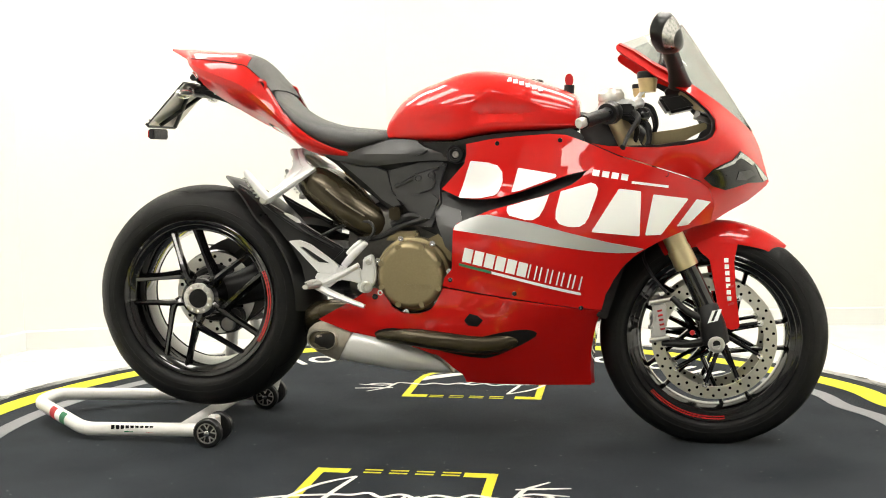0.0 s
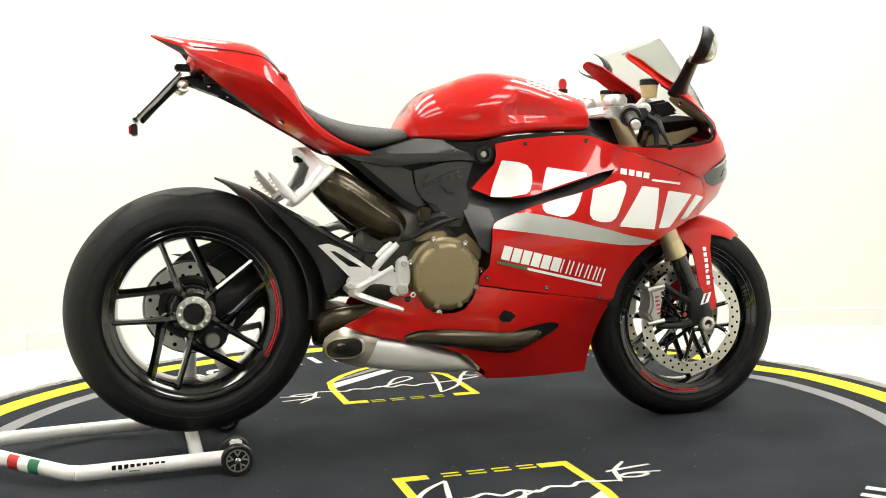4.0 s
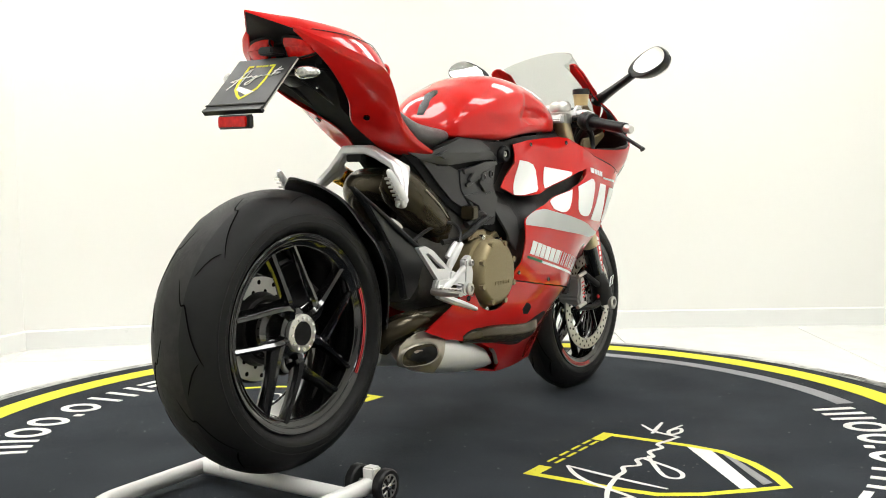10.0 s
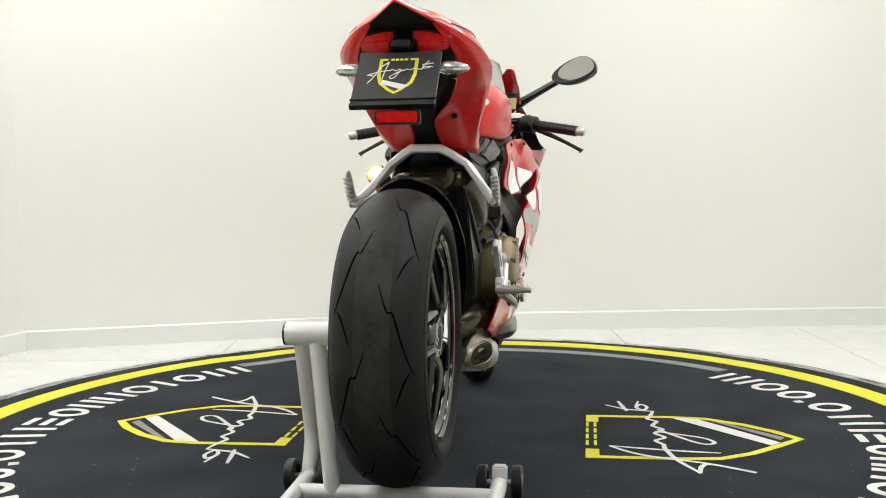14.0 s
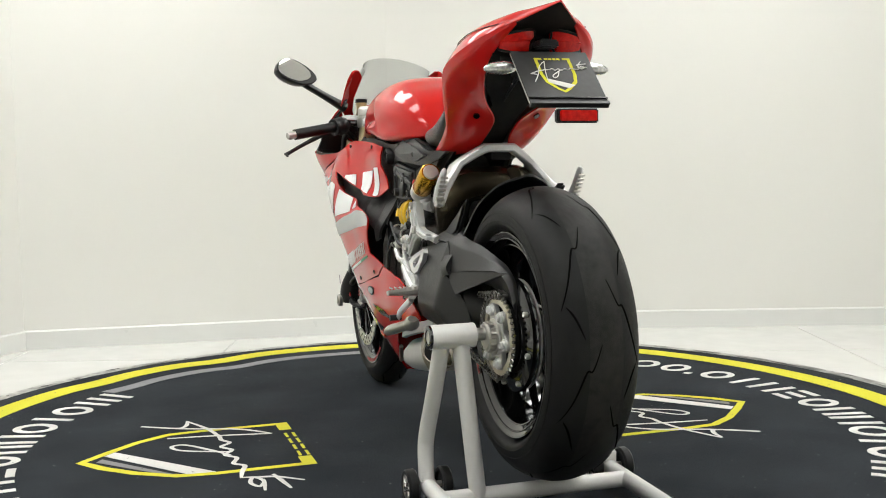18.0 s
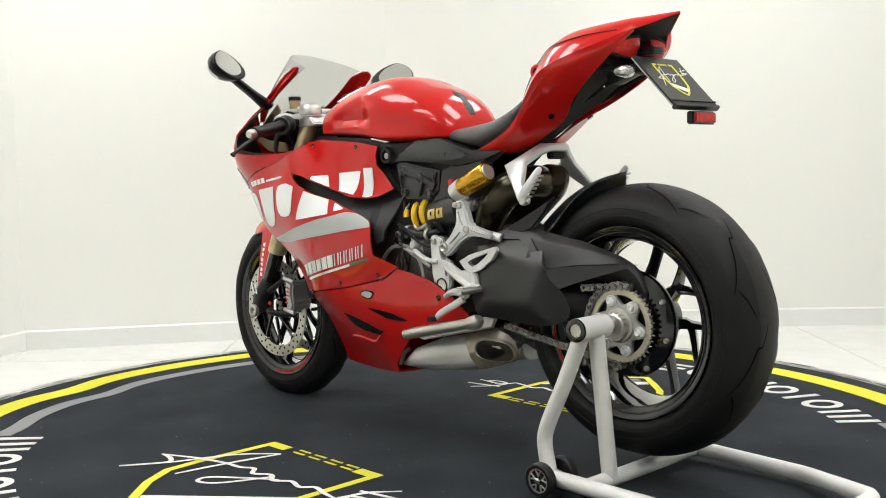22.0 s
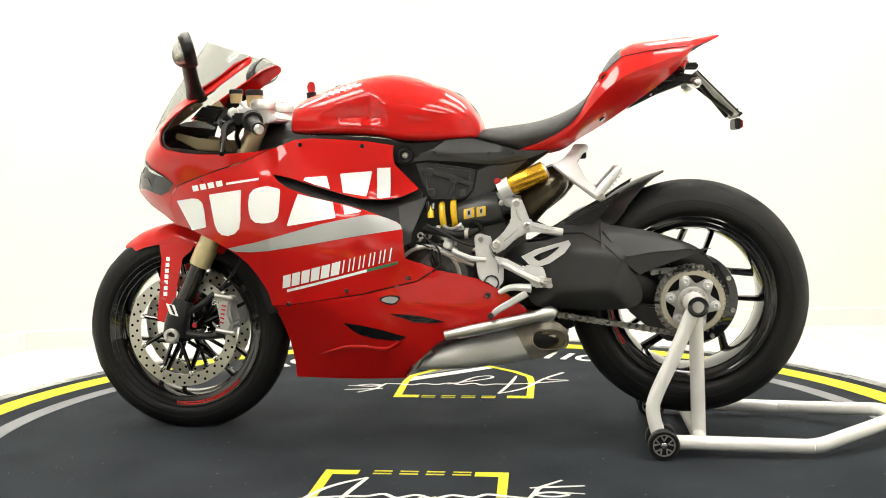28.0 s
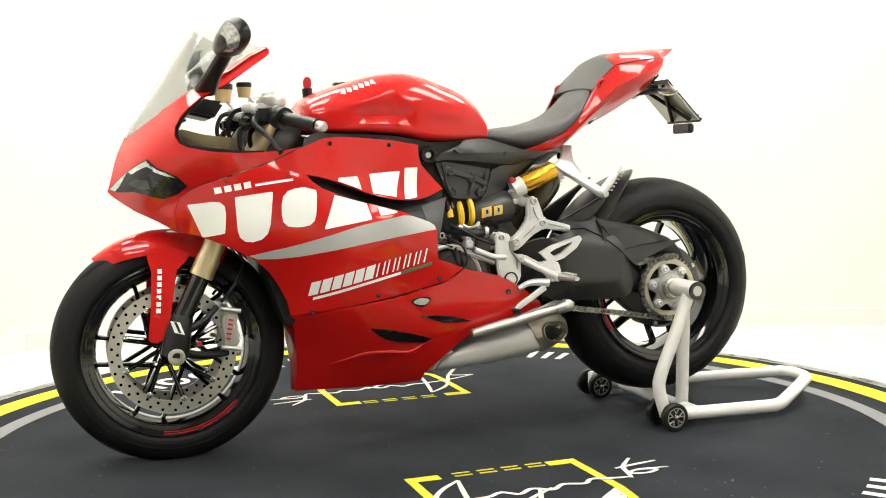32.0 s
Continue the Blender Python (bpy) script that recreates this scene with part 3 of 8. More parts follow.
nose_outline = [(0.434, 0.811), (0.477, 0.803), (0.54, 0.799), (0.597, 0.797), (0.66, 0.801), (0.715, 0.812), (0.733, 0.822), (0.742, 0.84), (0.740, 0.865), (0.725, 0.889), (0.702, 0.911), (0.670, 0.937), (0.640, 0.953), (0.604, 0.972), (0.560, 1.003), (0.530, 1.024), (0.505, 1.041),
                (0.497, 1.049), (0.496, 1.058), (0.503, 1.065), (0.545, 1.046), (0.59, 1.013), (0.64, 0.985), (0.70, 0.945), (0.76, 0.905), (0.815, 0.862), (0.847, 0.839), (0.857, 0.82), (0.866, 0.80), (0.874, 0.775), (0.88, 0.751), (0.888, 0.72), (0.893, 0.705),
                (0.885, 0.695), (0.866, 0.680), (0.832, 0.656), (0.78, 0.630), (0.734, 0.603), (0.743, 0.65), (0.7285, 0.693), (0.70, 0.715), (0.60, 0.748), (0.50, 0.781)]
left_side_outline = side_outline[:26] + [(0.2, 0.416), (0.044, 0.452), (-0.005, 0.484), (0.03, 0.498), (0.072, 0.512)] + side_outline[30:]
belly_outline = [(0.044, 0.438), (0.2, 0.412), (0.36, 0.387), (0.456, 0.373), (0.444, 0.34), (0.435, 0.30), (0.428, 0.262), (0.424, 0.2), (0.425, 0.151), (0.3, 0.155), (0.2, 0.16), (0.091, 0.168), (0.084, 0.192), (0.05, 0.22), (0.007, 0.251), (-0.06, 0.276),
                 (-0.13, 0.293), (-0.221, 0.31), (-0.312, 0.343), (-0.204, 0.402), (-0.165, 0.43), (-0.143, 0.434), (-0.12, 0.42), (-0.098, 0.385), (-0.075, 0.371), (-0.052, 0.366), (-0.02, 0.367), (0.009, 0.378), (0.028, 0.402)]
left_belly_outline = [(-0.008, 0.480), (0.044, 0.448), (0.2, 0.412), (0.36, 0.387), (0.456, 0.373), (0.444, 0.34), (0.435, 0.30), (0.428, 0.262), (0.424, 0.2), (0.425, 0.151), (0.3, 0.155), (0.2, 0.16), (0.091, 0.168), (0.084, 0.192), (0.05, 0.225), (0.007, 0.265),
                      (-0.04, 0.300), (-0.13, 0.328), (-0.25, 0.362), (-0.245, 0.374), (-0.19, 0.417), (-0.115, 0.456), (-0.06, 0.470)]


def rounded(corners, radii, n=4):
    """A plain block with rounded corners: a radius for each corner."""
    out = []
    k = len(corners)
    for i, r in enumerate(radii):
        a, b, c = (np.array(corners[(i + d) % k], float) for d in (-1, 0, 1))
        u, v = a - b, c - b
        p, q = b + u / np.linalg.norm(u) * r, b + v / np.linalg.norm(v) * r
        for t in np.linspace(0, 1, n):
            out.append(tuple((1 - t) ** 2 * p + 2 * t * (1 - t) * b + t * t * q))
    return out


def patch(poly, field, side, mat, parent, off=0.0016, label="", name="graphic", step=0.015):
    return part(name, drape(poly, field, side, off, 0.0012, step), mat, parent, label, 60)


def inside(poly, x, z):
    hit = False
    for (x0, z0), (x1, z1) in zip(poly, poly[1:] + poly[:1]):
        if (z0 > z) != (z1 > z) and x < (x1 - x0) * (z - z0) / (z1 - z0) + x0:
            hit = not hit
    return hit


def clip(poly, keep):
    """The pieces of a convex shape on one side of lines (a, b, c): a x + b z >= c."""
    out = list(poly)
    for a, b, c in keep:
        res = []
        for p, q in zip(out, out[1:] + out[:1]):
            dp, dq = a * p[0] + b * p[1] - c, a * q[0] + b * q[1] - c
            if dp >= 0:
                res.append(p)
            if dp * dq < 0:
                t = dp / (dp - dq)
                res.append((p[0] + (q[0] - p[0]) * t, p[1] + (q[1] - p[1]) * t))
        out = res
        if not out:
            break
    return out


def screw(x, z, field, side, parent, r=0.006, off=0.0):
    y = MID + side * (float(field([(x, z)])[0]) + off)
    part("screw", lathe([(-0.003 * side, r), (0.0022 * side, r), (0.003 * side, r * 0.8), (0.001 * side, r * 0.5), (0.001 * side, 0.0005)], (x, y, z), 14), GLOSSBLACK, parent, "small dark screw")


def build_fairings():
    for side in (-1, 1):
        upper = part("side_fairing", drape(side_outline if side < 0 else left_side_outline, SIDE, side, 0.0, 0.004), RED, bike, "glossy red side fairing with white graphics")
        nose = part("nose_fairing", drape(nose_outline, NOSE, side, 0.0, 0.004, 0.018), RED, bike, "glossy red nose fairing")
        belly = part("belly_fairing", drape(belly_outline if side < 0 else left_belly_outline, BELLY, side, 0.0, 0.004), RED, bike, "glossy red belly fairing")
        # silver band
        patch([(0.079, 0.592), (0.083, 0.603), (0.095, 0.611), (0.12, 0.621), (0.145, 0.629), (0.17, 0.632), (0.292, 0.609), (0.37, 0.588), (0.476, 0.560), (0.566, 0.541), (0.545, 0.532), (0.50, 0.5315), (0.446, 0.536), (0.292, 0.560), (0.19, 0.577)], SIDE, side, GREY_FILM, upper, label="silver-grey band")
        # big white graphics: one plain rounded block after another
        if side < 0:
            cells = [(((0.120, 0.771), (0.212, 0.760), (0.196, 0.668), (0.086, 0.674)), (0.004, 0.045, 0.045, 0.004)),
                     (((0.246, 0.751), (0.348, 0.733), (0.302, 0.610), (0.212, 0.628)), (0.004, 0.004, 0.04, 0.03)),
                     (((0.366, 0.720), (0.460, 0.710), (0.418, 0.597), (0.338, 0.607)), (0.03, 0.03, 0.03, 0.035)),
                     (((0.503, 0.696), (0.558, 0.689), (0.554, 0.575), (0.434, 0.588)), (0.004, 0.004, 0.004, 0.004)),
                     (((0.588, 0.681), (0.675, 0.669), (0.608, 0.578), (0.568, 0.577)), (0.004, 0.004, 0.004, 0.004)),
                     (((0.696, 0.667), (0.732, 0.659), (0.674, 0.601), (0.646, 0.598)), (0.003, 0.003, 0.003, 0.003))]
        else:
            cells = [(((0.712, 0.673), (0.622, 0.684), (0.624, 0.600), (0.675, 0.590)), (0.004, 0.035, 0.004, 0.004)),
                     (((0.603, 0.690), (0.510, 0.702), (0.520, 0.580), (0.592, 0.574)), (0.004, 0.004, 0.04, 0.035)),
                     (((0.490, 0.704), (0.400, 0.716), (0.407, 0.614), (0.490, 0.610)), (0.035, 0.025, 0.03, 0.035)),
                     (((0.340, 0.732), (0.285, 0.735), (0.255, 0.624), (0.385, 0.604)), (0.004, 0.004, 0.004, 0.004)),
                     (((0.250, 0.741), (0.163, 0.747), (0.188, 0.638), (0.232, 0.632)), (0.004, 0.004, 0.004, 0.004)),
                     (((0.150, 0.755), (0.114, 0.756), (0.116, 0.676), (0.152, 0.670)), (0.003, 0.003, 0.003, 0.003))]
        for corners, radii in cells:
            pts = rounded(corners, radii)
            # above the vent, and below it
            above = clip(pts, [(-0.02, 1.0, 0.6695), (-0.18, 1.0, 0.6465), (-0.35, 1.0, 0.604), (-1.0, 0.0, -0.40)])
            below = clip(pts, [(0.28, -1.0, -0.590), (-1.0, 0.0, -0.735), (0.27, 1.0, 0.690), (-0.384, 1.0, 0.3285)])
            for bit in (above, below):
                if len(bit) > 2:
                    patch(bit, SIDE, side, WHITE_FILM, upper, 0.0024, "white graphic block")
        # small lettering as bars
        first = 0.100 if side < 0 else 0.112
        for j in range(11):
            heavy, lean = (j < 6, 0.009) if side < 0 else (j > 4, -0.007)
            x = first + j * 0.0282
            z = 0.512 - (x - 0.095) * 0.255
            for a, w in (((0.0, 0.0235),) if heavy else ((0.0, 0.0036), (0.0165, 0.0036))):
                patch([(x + a, z - a * 0.25), (x + a + w, z - (a + w) * 0.25), (x + a + w + lean, z + 0.036 - (a + w) * 0.25), (x + a + lean, z + 0.036 - a * 0.25)], SIDE, side, WHITE_FILM, upper, name="small_graphic")
        patch([(0.092, 0.506), (0.175, 0.485), (0.175, 0.478), (0.092, 0.499)], SIDE, side, GREENMARK, upper, name="small_graphic")
        patch([(0.177, 0.4845), (0.405, 0.4265), (0.405, 0.4195), (0.177, 0.4775)], SIDE, side, WHITE_FILM, upper, name="small_graphic")
        for j in range(4):
            x = (0.437 if side < 0 else 0.562) + j * 0.0235
            z = (0.736 - (x - 0.437) * 0.165) if side < 0 else (0.719 - (x - 0.562) * 0.165)
            patch([(x, z - 0.006), (x + 0.017, z - 0.009), (x + 0.020, z + 0.006), (x + 0.003, z + 0.009)], SIDE, side, WHITE_FILM, upper, name="model_mark", step=0.05)
        a, b, z = (0.535, 0.625, 0.7115) if side < 0 else (0.460, 0.553, 0.7305)
        patch([(a, z - 0.003), (b, z - 0.003 - 0.13 * (b - a)), (b, z + 0.003 - 0.13 * (b - a)), (a, z + 0.003)], SIDE, side, WHITE_FILM, upper, name="model_mark")
        # head lamp
        lamp = patch([(0.712, 0.719), (0.735, 0.742), (0.76, 0.755), (0.783, 0.765), (0.802, 0.786), (0.82, 0.775), (0.843, 0.758), (0.868, 0.735), (0.890, 0.711), (0.870, 0.704), (0.83, 0.705), (0.795, 0.695), (0.767, 0.688), (0.735, 0.699)], NOSE, side, LAMPDARK, nose, 0.0022, "dark glossy head lamp", "head_lamp", 0.012)
        patch([(0.740, 0.741), (0.76, 0.752), (0.781, 0.761), (0.792, 0.770), (0.788, 0.756), (0.765, 0.747)], NOSE, side, CLEARLENS, lamp, 0.004, "pale upper lamp reflector", "reflector", 0.012)
        patch([(0.79, 0.762), (0.803, 0.782), (0.82, 0.772), (0.843, 0.755), (0.836, 0.748), (0.815, 0.762), (0.802, 0.768)], NOSE, side, CLEARLENS, lamp, 0.004, "clear lamp lens", "lens", 0.012)
        patch([(0.80, 0.735), (0.83, 0.738), (0.845, 0.725), (0.82, 0.712), (0.795, 0.715)], NOSE, side, GLOSSBLACK, lamp, 0.0036, "dark lamp bowl", "bowl", 0.012)
        patch([(0.845, 0.752), (0.866, 0.732), (0.886, 0.711), (0.872, 0.707), (0.862, 0.72)], NOSE, side, CLEARLENS, lamp, 0.0038, "clear lamp tip", "lens", 0.012)
        # vent behind the side panel
        part("vent_duct", drape([(0.03, 0.70), (0.08, 0.69), (0.25, 0.70), (0.44, 0.755), (0.44, 0.74), (0.39, 0.69), (0.31, 0.66), (0.17, 0.62), (0.06, 0.57), (0.04, 0.62)], SIDE, side, -0.03, 0.006), PLASTIC, bike, "black air duct")
        for x, z in ((0.19, 0.815), (0.355, 0.82), (0.45, 0.79), (0.62, 0.73)):
            screw(x, z, SIDE if x < 0.44 else NOSE, side, upper)
        for x, z in ((0.066, 0.46), (0.235, 0.425), (0.405, 0.385)):
            screw(x, z, SIDE, side, upper)
        screw(-0.145, 0.41, BELLY, side, belly, 0.008)
        if side < 0:
            # the shell is uncut: dark sheets paint the shade inside the openings
            patch([(0.10, 0.352), (0.115, 0.37), (0.135, 0.365), (0.15, 0.352), (0.135, 0.335), (0.11, 0.338)], BELLY, side, DARK, belly, 0.0015, "dark sheet painted as the shade of an opening", "opening")
            patch(curve_through([(-0.15, 0.302), (-0.099, 0.325), (0.025, 0.305), (0.119, 0.302), (0.197, 0.318), (0.262, 0.326), (0.285, 0.306), (0.181, 0.252), (0.118, 0.246), (-0.006, 0.27)], 4, True), BELLY, side, DARK, belly, 0.0015, "dark sheet painted as the shade of an opening", "opening")
            y = MID - 0.158
            part("belly_pipe", tube([(-0.145, y + 0.015, 0.303), (-0.06, y - 0.002, 0.302), (0.05, y - 0.003, 0.291), (0.14, y + 0.003, 0.284), (0.20, y + 0.012, 0.292), (0.255, y + 0.045, 0.318)], [0.014, 0.024, 0.028, 0.029, 0.029, 0.025], 18), PIPE, bike, "brown exhaust pipe in the belly opening")
        else:
            # shade of the opening and slots, painted as dark sheets on the shell
            patch(curve_through([(0.09, 0.408), (0.12, 0.413), (0.146, 0.404), (0.13, 0.39), (0.105, 0.388)], 4, True), BELLY, side, DARK, belly, 0.0015, "dark sheet painted as the shade of an opening", "opening")
            patch(curve_through([(0.095, 0.405), (0.12, 0.41), (0.14, 0.402), (0.128, 0.394), (0.107, 0.392)], 3, True), BELLY, side, GREY_FILM, belly, 0.0032, "grey mesh", "mesh")
            patch([(0.252, 0.334), (0.20, 0.328), (0.14, 0.314), (0.080, 0.296), (0.098, 0.285), (0.130, 0.287), (0.168, 0.291), (0.205, 0.300), (0.226, 0.312)], BELLY, side, GLOSSBLACK, belly, 0.0022, "black sheet painted as the shade of a slot", "opening")
            patch([(0.122, 0.362), (0.075, 0.360), (0.025, 0.353), (-0.030, 0.338), (0.010, 0.335), (0.053, 0.338), (0.085, 0.350)], BELLY, side, GLOSSBLACK, belly, 0.0022, "black sheet painted as the shade of a slot", "opening")
            edge = [(0.345, 0.229), (0.30, 0.245), (0.255, 0.260), (0.20, 0.2635), (0.14, 0.259), (0.112, 0.272), (0.085, 0.294)]
            part("belly_ridge", tube([(x, MID + side * (float(BELLY([(x, z)])[0]) - 0.001), z) for x, z in edge], [0.001, 0.004, 0.006, 0.006, 0.006, 0.005, 0.002], 10, flat=0.8), RED, belly, "moulded red ridge under the slot")
    # floor of the belly
    rows = []
    for x, w in ((0.425, 0.018), (0.3, 0.055), (0.2, 0.08), (0.091, 0.10)):
        z = 0.151 + (0.425 - x) * 0.05
        rows.append([(x, MID - w, z), (x, MID - w * 0.5, z - 0.004), (x, MID + w * 0.5, z - 0.004), (x, MID + w, z), (x, MID + w, z + 0.004), (x, MID - w, z + 0.004)])
    part("belly_floor", loft(rows), RED, bike)
    # chin between the two belly halves, behind the wheel
    rows = []
    for x, z, w in ((0.453, 0.375, 0.14), (0.441, 0.34, 0.113), (0.425, 0.262, 0.068), (0.421, 0.2, 0.038), (0.422, 0.153, 0.016)):
        rows.append([(x - 0.002, MID - w, z), (x + 0.012, MID, z), (x - 0.002, MID + w, z), (x - 0.012, MID + w, z), (x - 0.005, MID, z), (x - 0.012, MID - w, z)])
    part("chin", loft(rows), RED, bike)


build_fairings()


def build_screen():
    edge = curve_through([(0.838, 0.843, 0.02), (0.80, 0.875, 0.060), (0.745, 0.918, 0.096), (0.67, 0.968, 0.118), (0.58, 1.022, 0.118), (0.500, 1.064, 0.108)], 3)
    centre = curve_through([(0.850, 0.838), (0.815, 0.894), (0.775, 0.958), (0.735, 1.018), (0.70, 1.075), (0.668, 1.122)], 3)
    rings = []
    for (ex, ez, ew), (cx, cz) in zip(edge, centre):
        row = []
        for u in np.linspace(-1, 1, 19):
            k = 1 - math.cos(u * math.pi / 2)
            row.append((cx + (ex - cx) * k, MID + ew * math.sin(u * math.pi / 2), cz + (ez - cz) * k))
        rings.append(row)
    bm = loft(rings, cap=False, closed=False)
    ext = bmesh.ops.extrude_face_region(bm, geom=list(bm.faces))
    for v in [g for g in ext["geom"] if isinstance(g, bmesh.types.BMVert)]:
        v.co.x -= 0.0025
        v.co.z -= 0.001
    screen = part("windscreen", bm, SCREEN, bike, "clear grey-tinted windscreen")
    screen.visible_shadow = False
    # the fairing's ears lean inwards to the screen's edge
    for side in (-1, 1):
        rows = []
        for (xi, wi, zi), (xo, wo, zo) in (((0.508, 0.128, 1.066), (0.504, 0.152, 1.061)), ((0.545, 0.110, 1.049), (0.542, 0.156, 1.042)), ((0.59, 0.114, 1.020), (0.585, 0.158, 1.011)), ((0.64, 0.117, 0.990), (0.632, 0.156, 0.984)), ((0.70, 0.110, 0.950), (0.692, 0.145, 0.945)), ((0.76, 0.088, 0.908), (0.752, 0.108, 0.906))):
            a, b = np.array((xi, MID + side * wi, zi)), np.array((xo, MID + side * wo, zo))
            mid = (a + b) / 2 + (0, side * 0.002, 0.003)
            rows.append([a, mid, b, b - (0.002, side * 0.002, 0.003), mid - (0.002, side * 0.002, 0.003), a - (0.002, side * 0.002, 0.003)])
        part("fairing_ear", loft(rows), RED, bike, "red fairing ear beside the windscreen")
    # dark tray between the screen's foot and the dashboard
    rows = []
    for x, w, z in ((0.835, 0.035, 0.832), (0.80, 0.075, 0.846), (0.765, 0.110, 0.862), (0.73, 0.135, 0.876), (0.705, 0.146, 0.884)):
        rows.append([(x, MID + w * u, z + 0.012 * (1 - u * u)) for u in np.linspace(-1, 1, 9)] + [(x, MID + w * u, z - 0.006) for u in np.linspace(1, -1, 9)])
    part("cockpit_tray", loft(rows), PLASTIC, bike, "black tray under the windscreen")
    # dark lining inside the nose
    for side in (-1, 1):
        part("cockpit_lining", drape([(0.52, 0.803), (0.60, 0.802), (0.71, 0.817), (0.728, 0.828), (0.736, 0.845), (0.736, 0.862), (0.718, 0.893), (0.698, 0.914), (0.668, 0.940), (0.638, 0.957), (0.60, 0.978), (0.61, 0.985), (0.64, 0.972), (0.70, 0.93), (0.75, 0.895), (0.80, 0.855), (0.83, 0.83), (0.85, 0.80), (0.86, 0.75), (0.80, 0.68), (0.72, 0.70), (0.62, 0.75)], NOSE, side, -0.007, 0.003, 0.025), PLASTIC, bike, "black cockpit lining")


build_screen()


def build_tank():
    st = [(-0.130, 0.838, 0.860, 0.06), (-0.122, 0.834, 0.885, 0.09), (-0.103, 0.830, 0.915, 0.112), (-0.077, 0.828, 0.944, 0.128), (-0.034, 0.826, 0.970, 0.147), (0.018, 0.824, 0.989, 0.163), (0.066, 0.824, 1.006, 0.172), (0.113, 0.831, 1.0145, 0.176), (0.155, 0.838, 1.014, 0.177),
          (0.208, 0.843, 1.006, 0.175), (0.265, 0.846, 0.990, 0.168), (0.318, 0.847, 0.973, 0.156), (0.365, 0.848, 0.955, 0.142), (0.389, 0.850, 0.942, 0.130), (0.399, 0.854, 0.925, 0.112)]
    fine = curve_through(st, 8)

    def tank_ring(x, lo, hi, w, n=110):
        ring = []
        for t in np.linspace(0, 2 * math.pi, n, endpoint=False):
            c, s = math.cos(t), math.sin(t)
            zc = lo + (hi - lo) * 0.30
            h = (hi - zc) if s >= 0 else (zc - lo)
            e = 2.45 if s >= 0 else 6.5
            y = w * math.copysign(abs(c) ** (2 / e), c)
            z = zc + h * math.copysign(abs(s) ** (2 / e), s)
            # knee hollows with a raised rim, and a soft ledge behind
            rim = 0.963 - (0.40 * (x - 0.17) if x > 0.17 else 1.1 * (0.17 - x))
            soft = lambda q: max(0.0, min(1.0, q))
            d = 0.027 * soft((rim - z) / 0.075) * soft((z - 0.880) / 0.010) * soft((x - 0.108) / 0.022) * soft((0.310 - x) / 0.022)
            d += 0.008 * math.exp(-((x - 0.04) / 0.05) ** 2 - ((z - 0.872) / 0.016) ** 2)
            y -= math.copysign(min(abs(y), d), y)
            ring.append((x, MID + y, z))
        return ring

    def on_tank(x, z, side):
        """A place on the tank's flank."""
        i = min(range(len(fine)), key=lambda k: abs(fine[k][0] - x))
        ring = [q for q in tank_ring(x, *fine[i][1:], n=240) if (q[1] - MID) * side > 0]
        return min(ring, key=lambda q: abs(q[2] - z) + (0 if q[2] > 0.88 else 1))[1]

    rings = [tank_ring(*q) for q in fine]
    tank = part("fuel_tank", loft(rings), RED, bike, "glossy red sculpted fuel tank", 50)
    part("tank_pad", hull([(-0.116, 0.890, 0.898, 0.012), (-0.098, 0.914, 0.924, 0.018), (-0.066, 0.942, 0.955, 0.022), (-0.045, 0.955, 0.966, 0.014)], 12), PLASTIC, tank, "black rubber tank pad")
    for s in (-1, 1):
        part("tank_pad", tube([(-0.095, MID + s * 0.05, 0.912), (-0.05, MID + s * 0.062, 0.9445), (0.0, MID + s * 0.06, 0.966), (0.05, MID + s * 0.045, 0.989)], [0.003, 0.006, 0.006, 0.002], 8, flat=2.6), PLASTIC, tank)
        for j in range(6):
            x, z = 0.212 + j * 0.0165, 0.983 - j * 0.0056
            rows = []
            for dz in (-0.006, 0.0, 0.006):
                rows.append([(x + dx - dz * 0.25, on_tank(x, z + dz, s) + s * d, z + dz) for dx, d in ((0.0, 0.0015), (0.011, 0.0015), (0.011, -0.004), (0.0, -0.004))])
            part("tank_mark", loft(rows), WHITE_FILM, tank, "white graphic block")
    cap = part("tank_cap", lathe([(0.0, 0.036), (0.006, 0.036), (0.009, 0.032), (0.009, 0.001)], (0.262, MID, 0.980), 30, axis="z"), GLOSSBLACK, tank, "black fuel cap")
    lock = part("key_switch", rod((0.366, MID, 0.94), (0.368, MID, 0.972), 0.014), PLASTIC, bike, "black ignition lock")
    part("key", slab(curve_through([(0.362, 0.970), (0.356, 0.985), (0.360, 1.000), (0.372, 1.002), (0.379, 0.988), (0.374, 0.970)], 3, True), MID - 0.004, MID + 0.004, 0.001), REDMARK, lock, "red ignition key")
    # dark strip under the tank
    for side in (-1, 1):
        f = Field([(-0.1, 0.82, 0.125), (0.1, 0.83, 0.158), (0.25, 0.85, 0.168), (0.4, 0.85, 0.15), (0.1, 0.80, 0.15), (0.43, 0.80, 0.17)])
        part("tank_trim", drape([(-0.10, 0.827), (0.0, 0.821), (0.071, 0.820), (0.121, 0.831), (0.171, 0.838), (0.245, 0.843), (0.32, 0.845), (0.38, 0.852), (0.41, 0.835), (0.42, 0.80), (0.33, 0.815), (0.245, 0.815), (0.171, 0.812), (0.125, 0.80), (0.105, 0.77), (0.0, 0.79), (-0.1, 0.808)], f, side, -0.004, 0.006), PLASTIC, bike, "black trim under the tank")


build_tank()


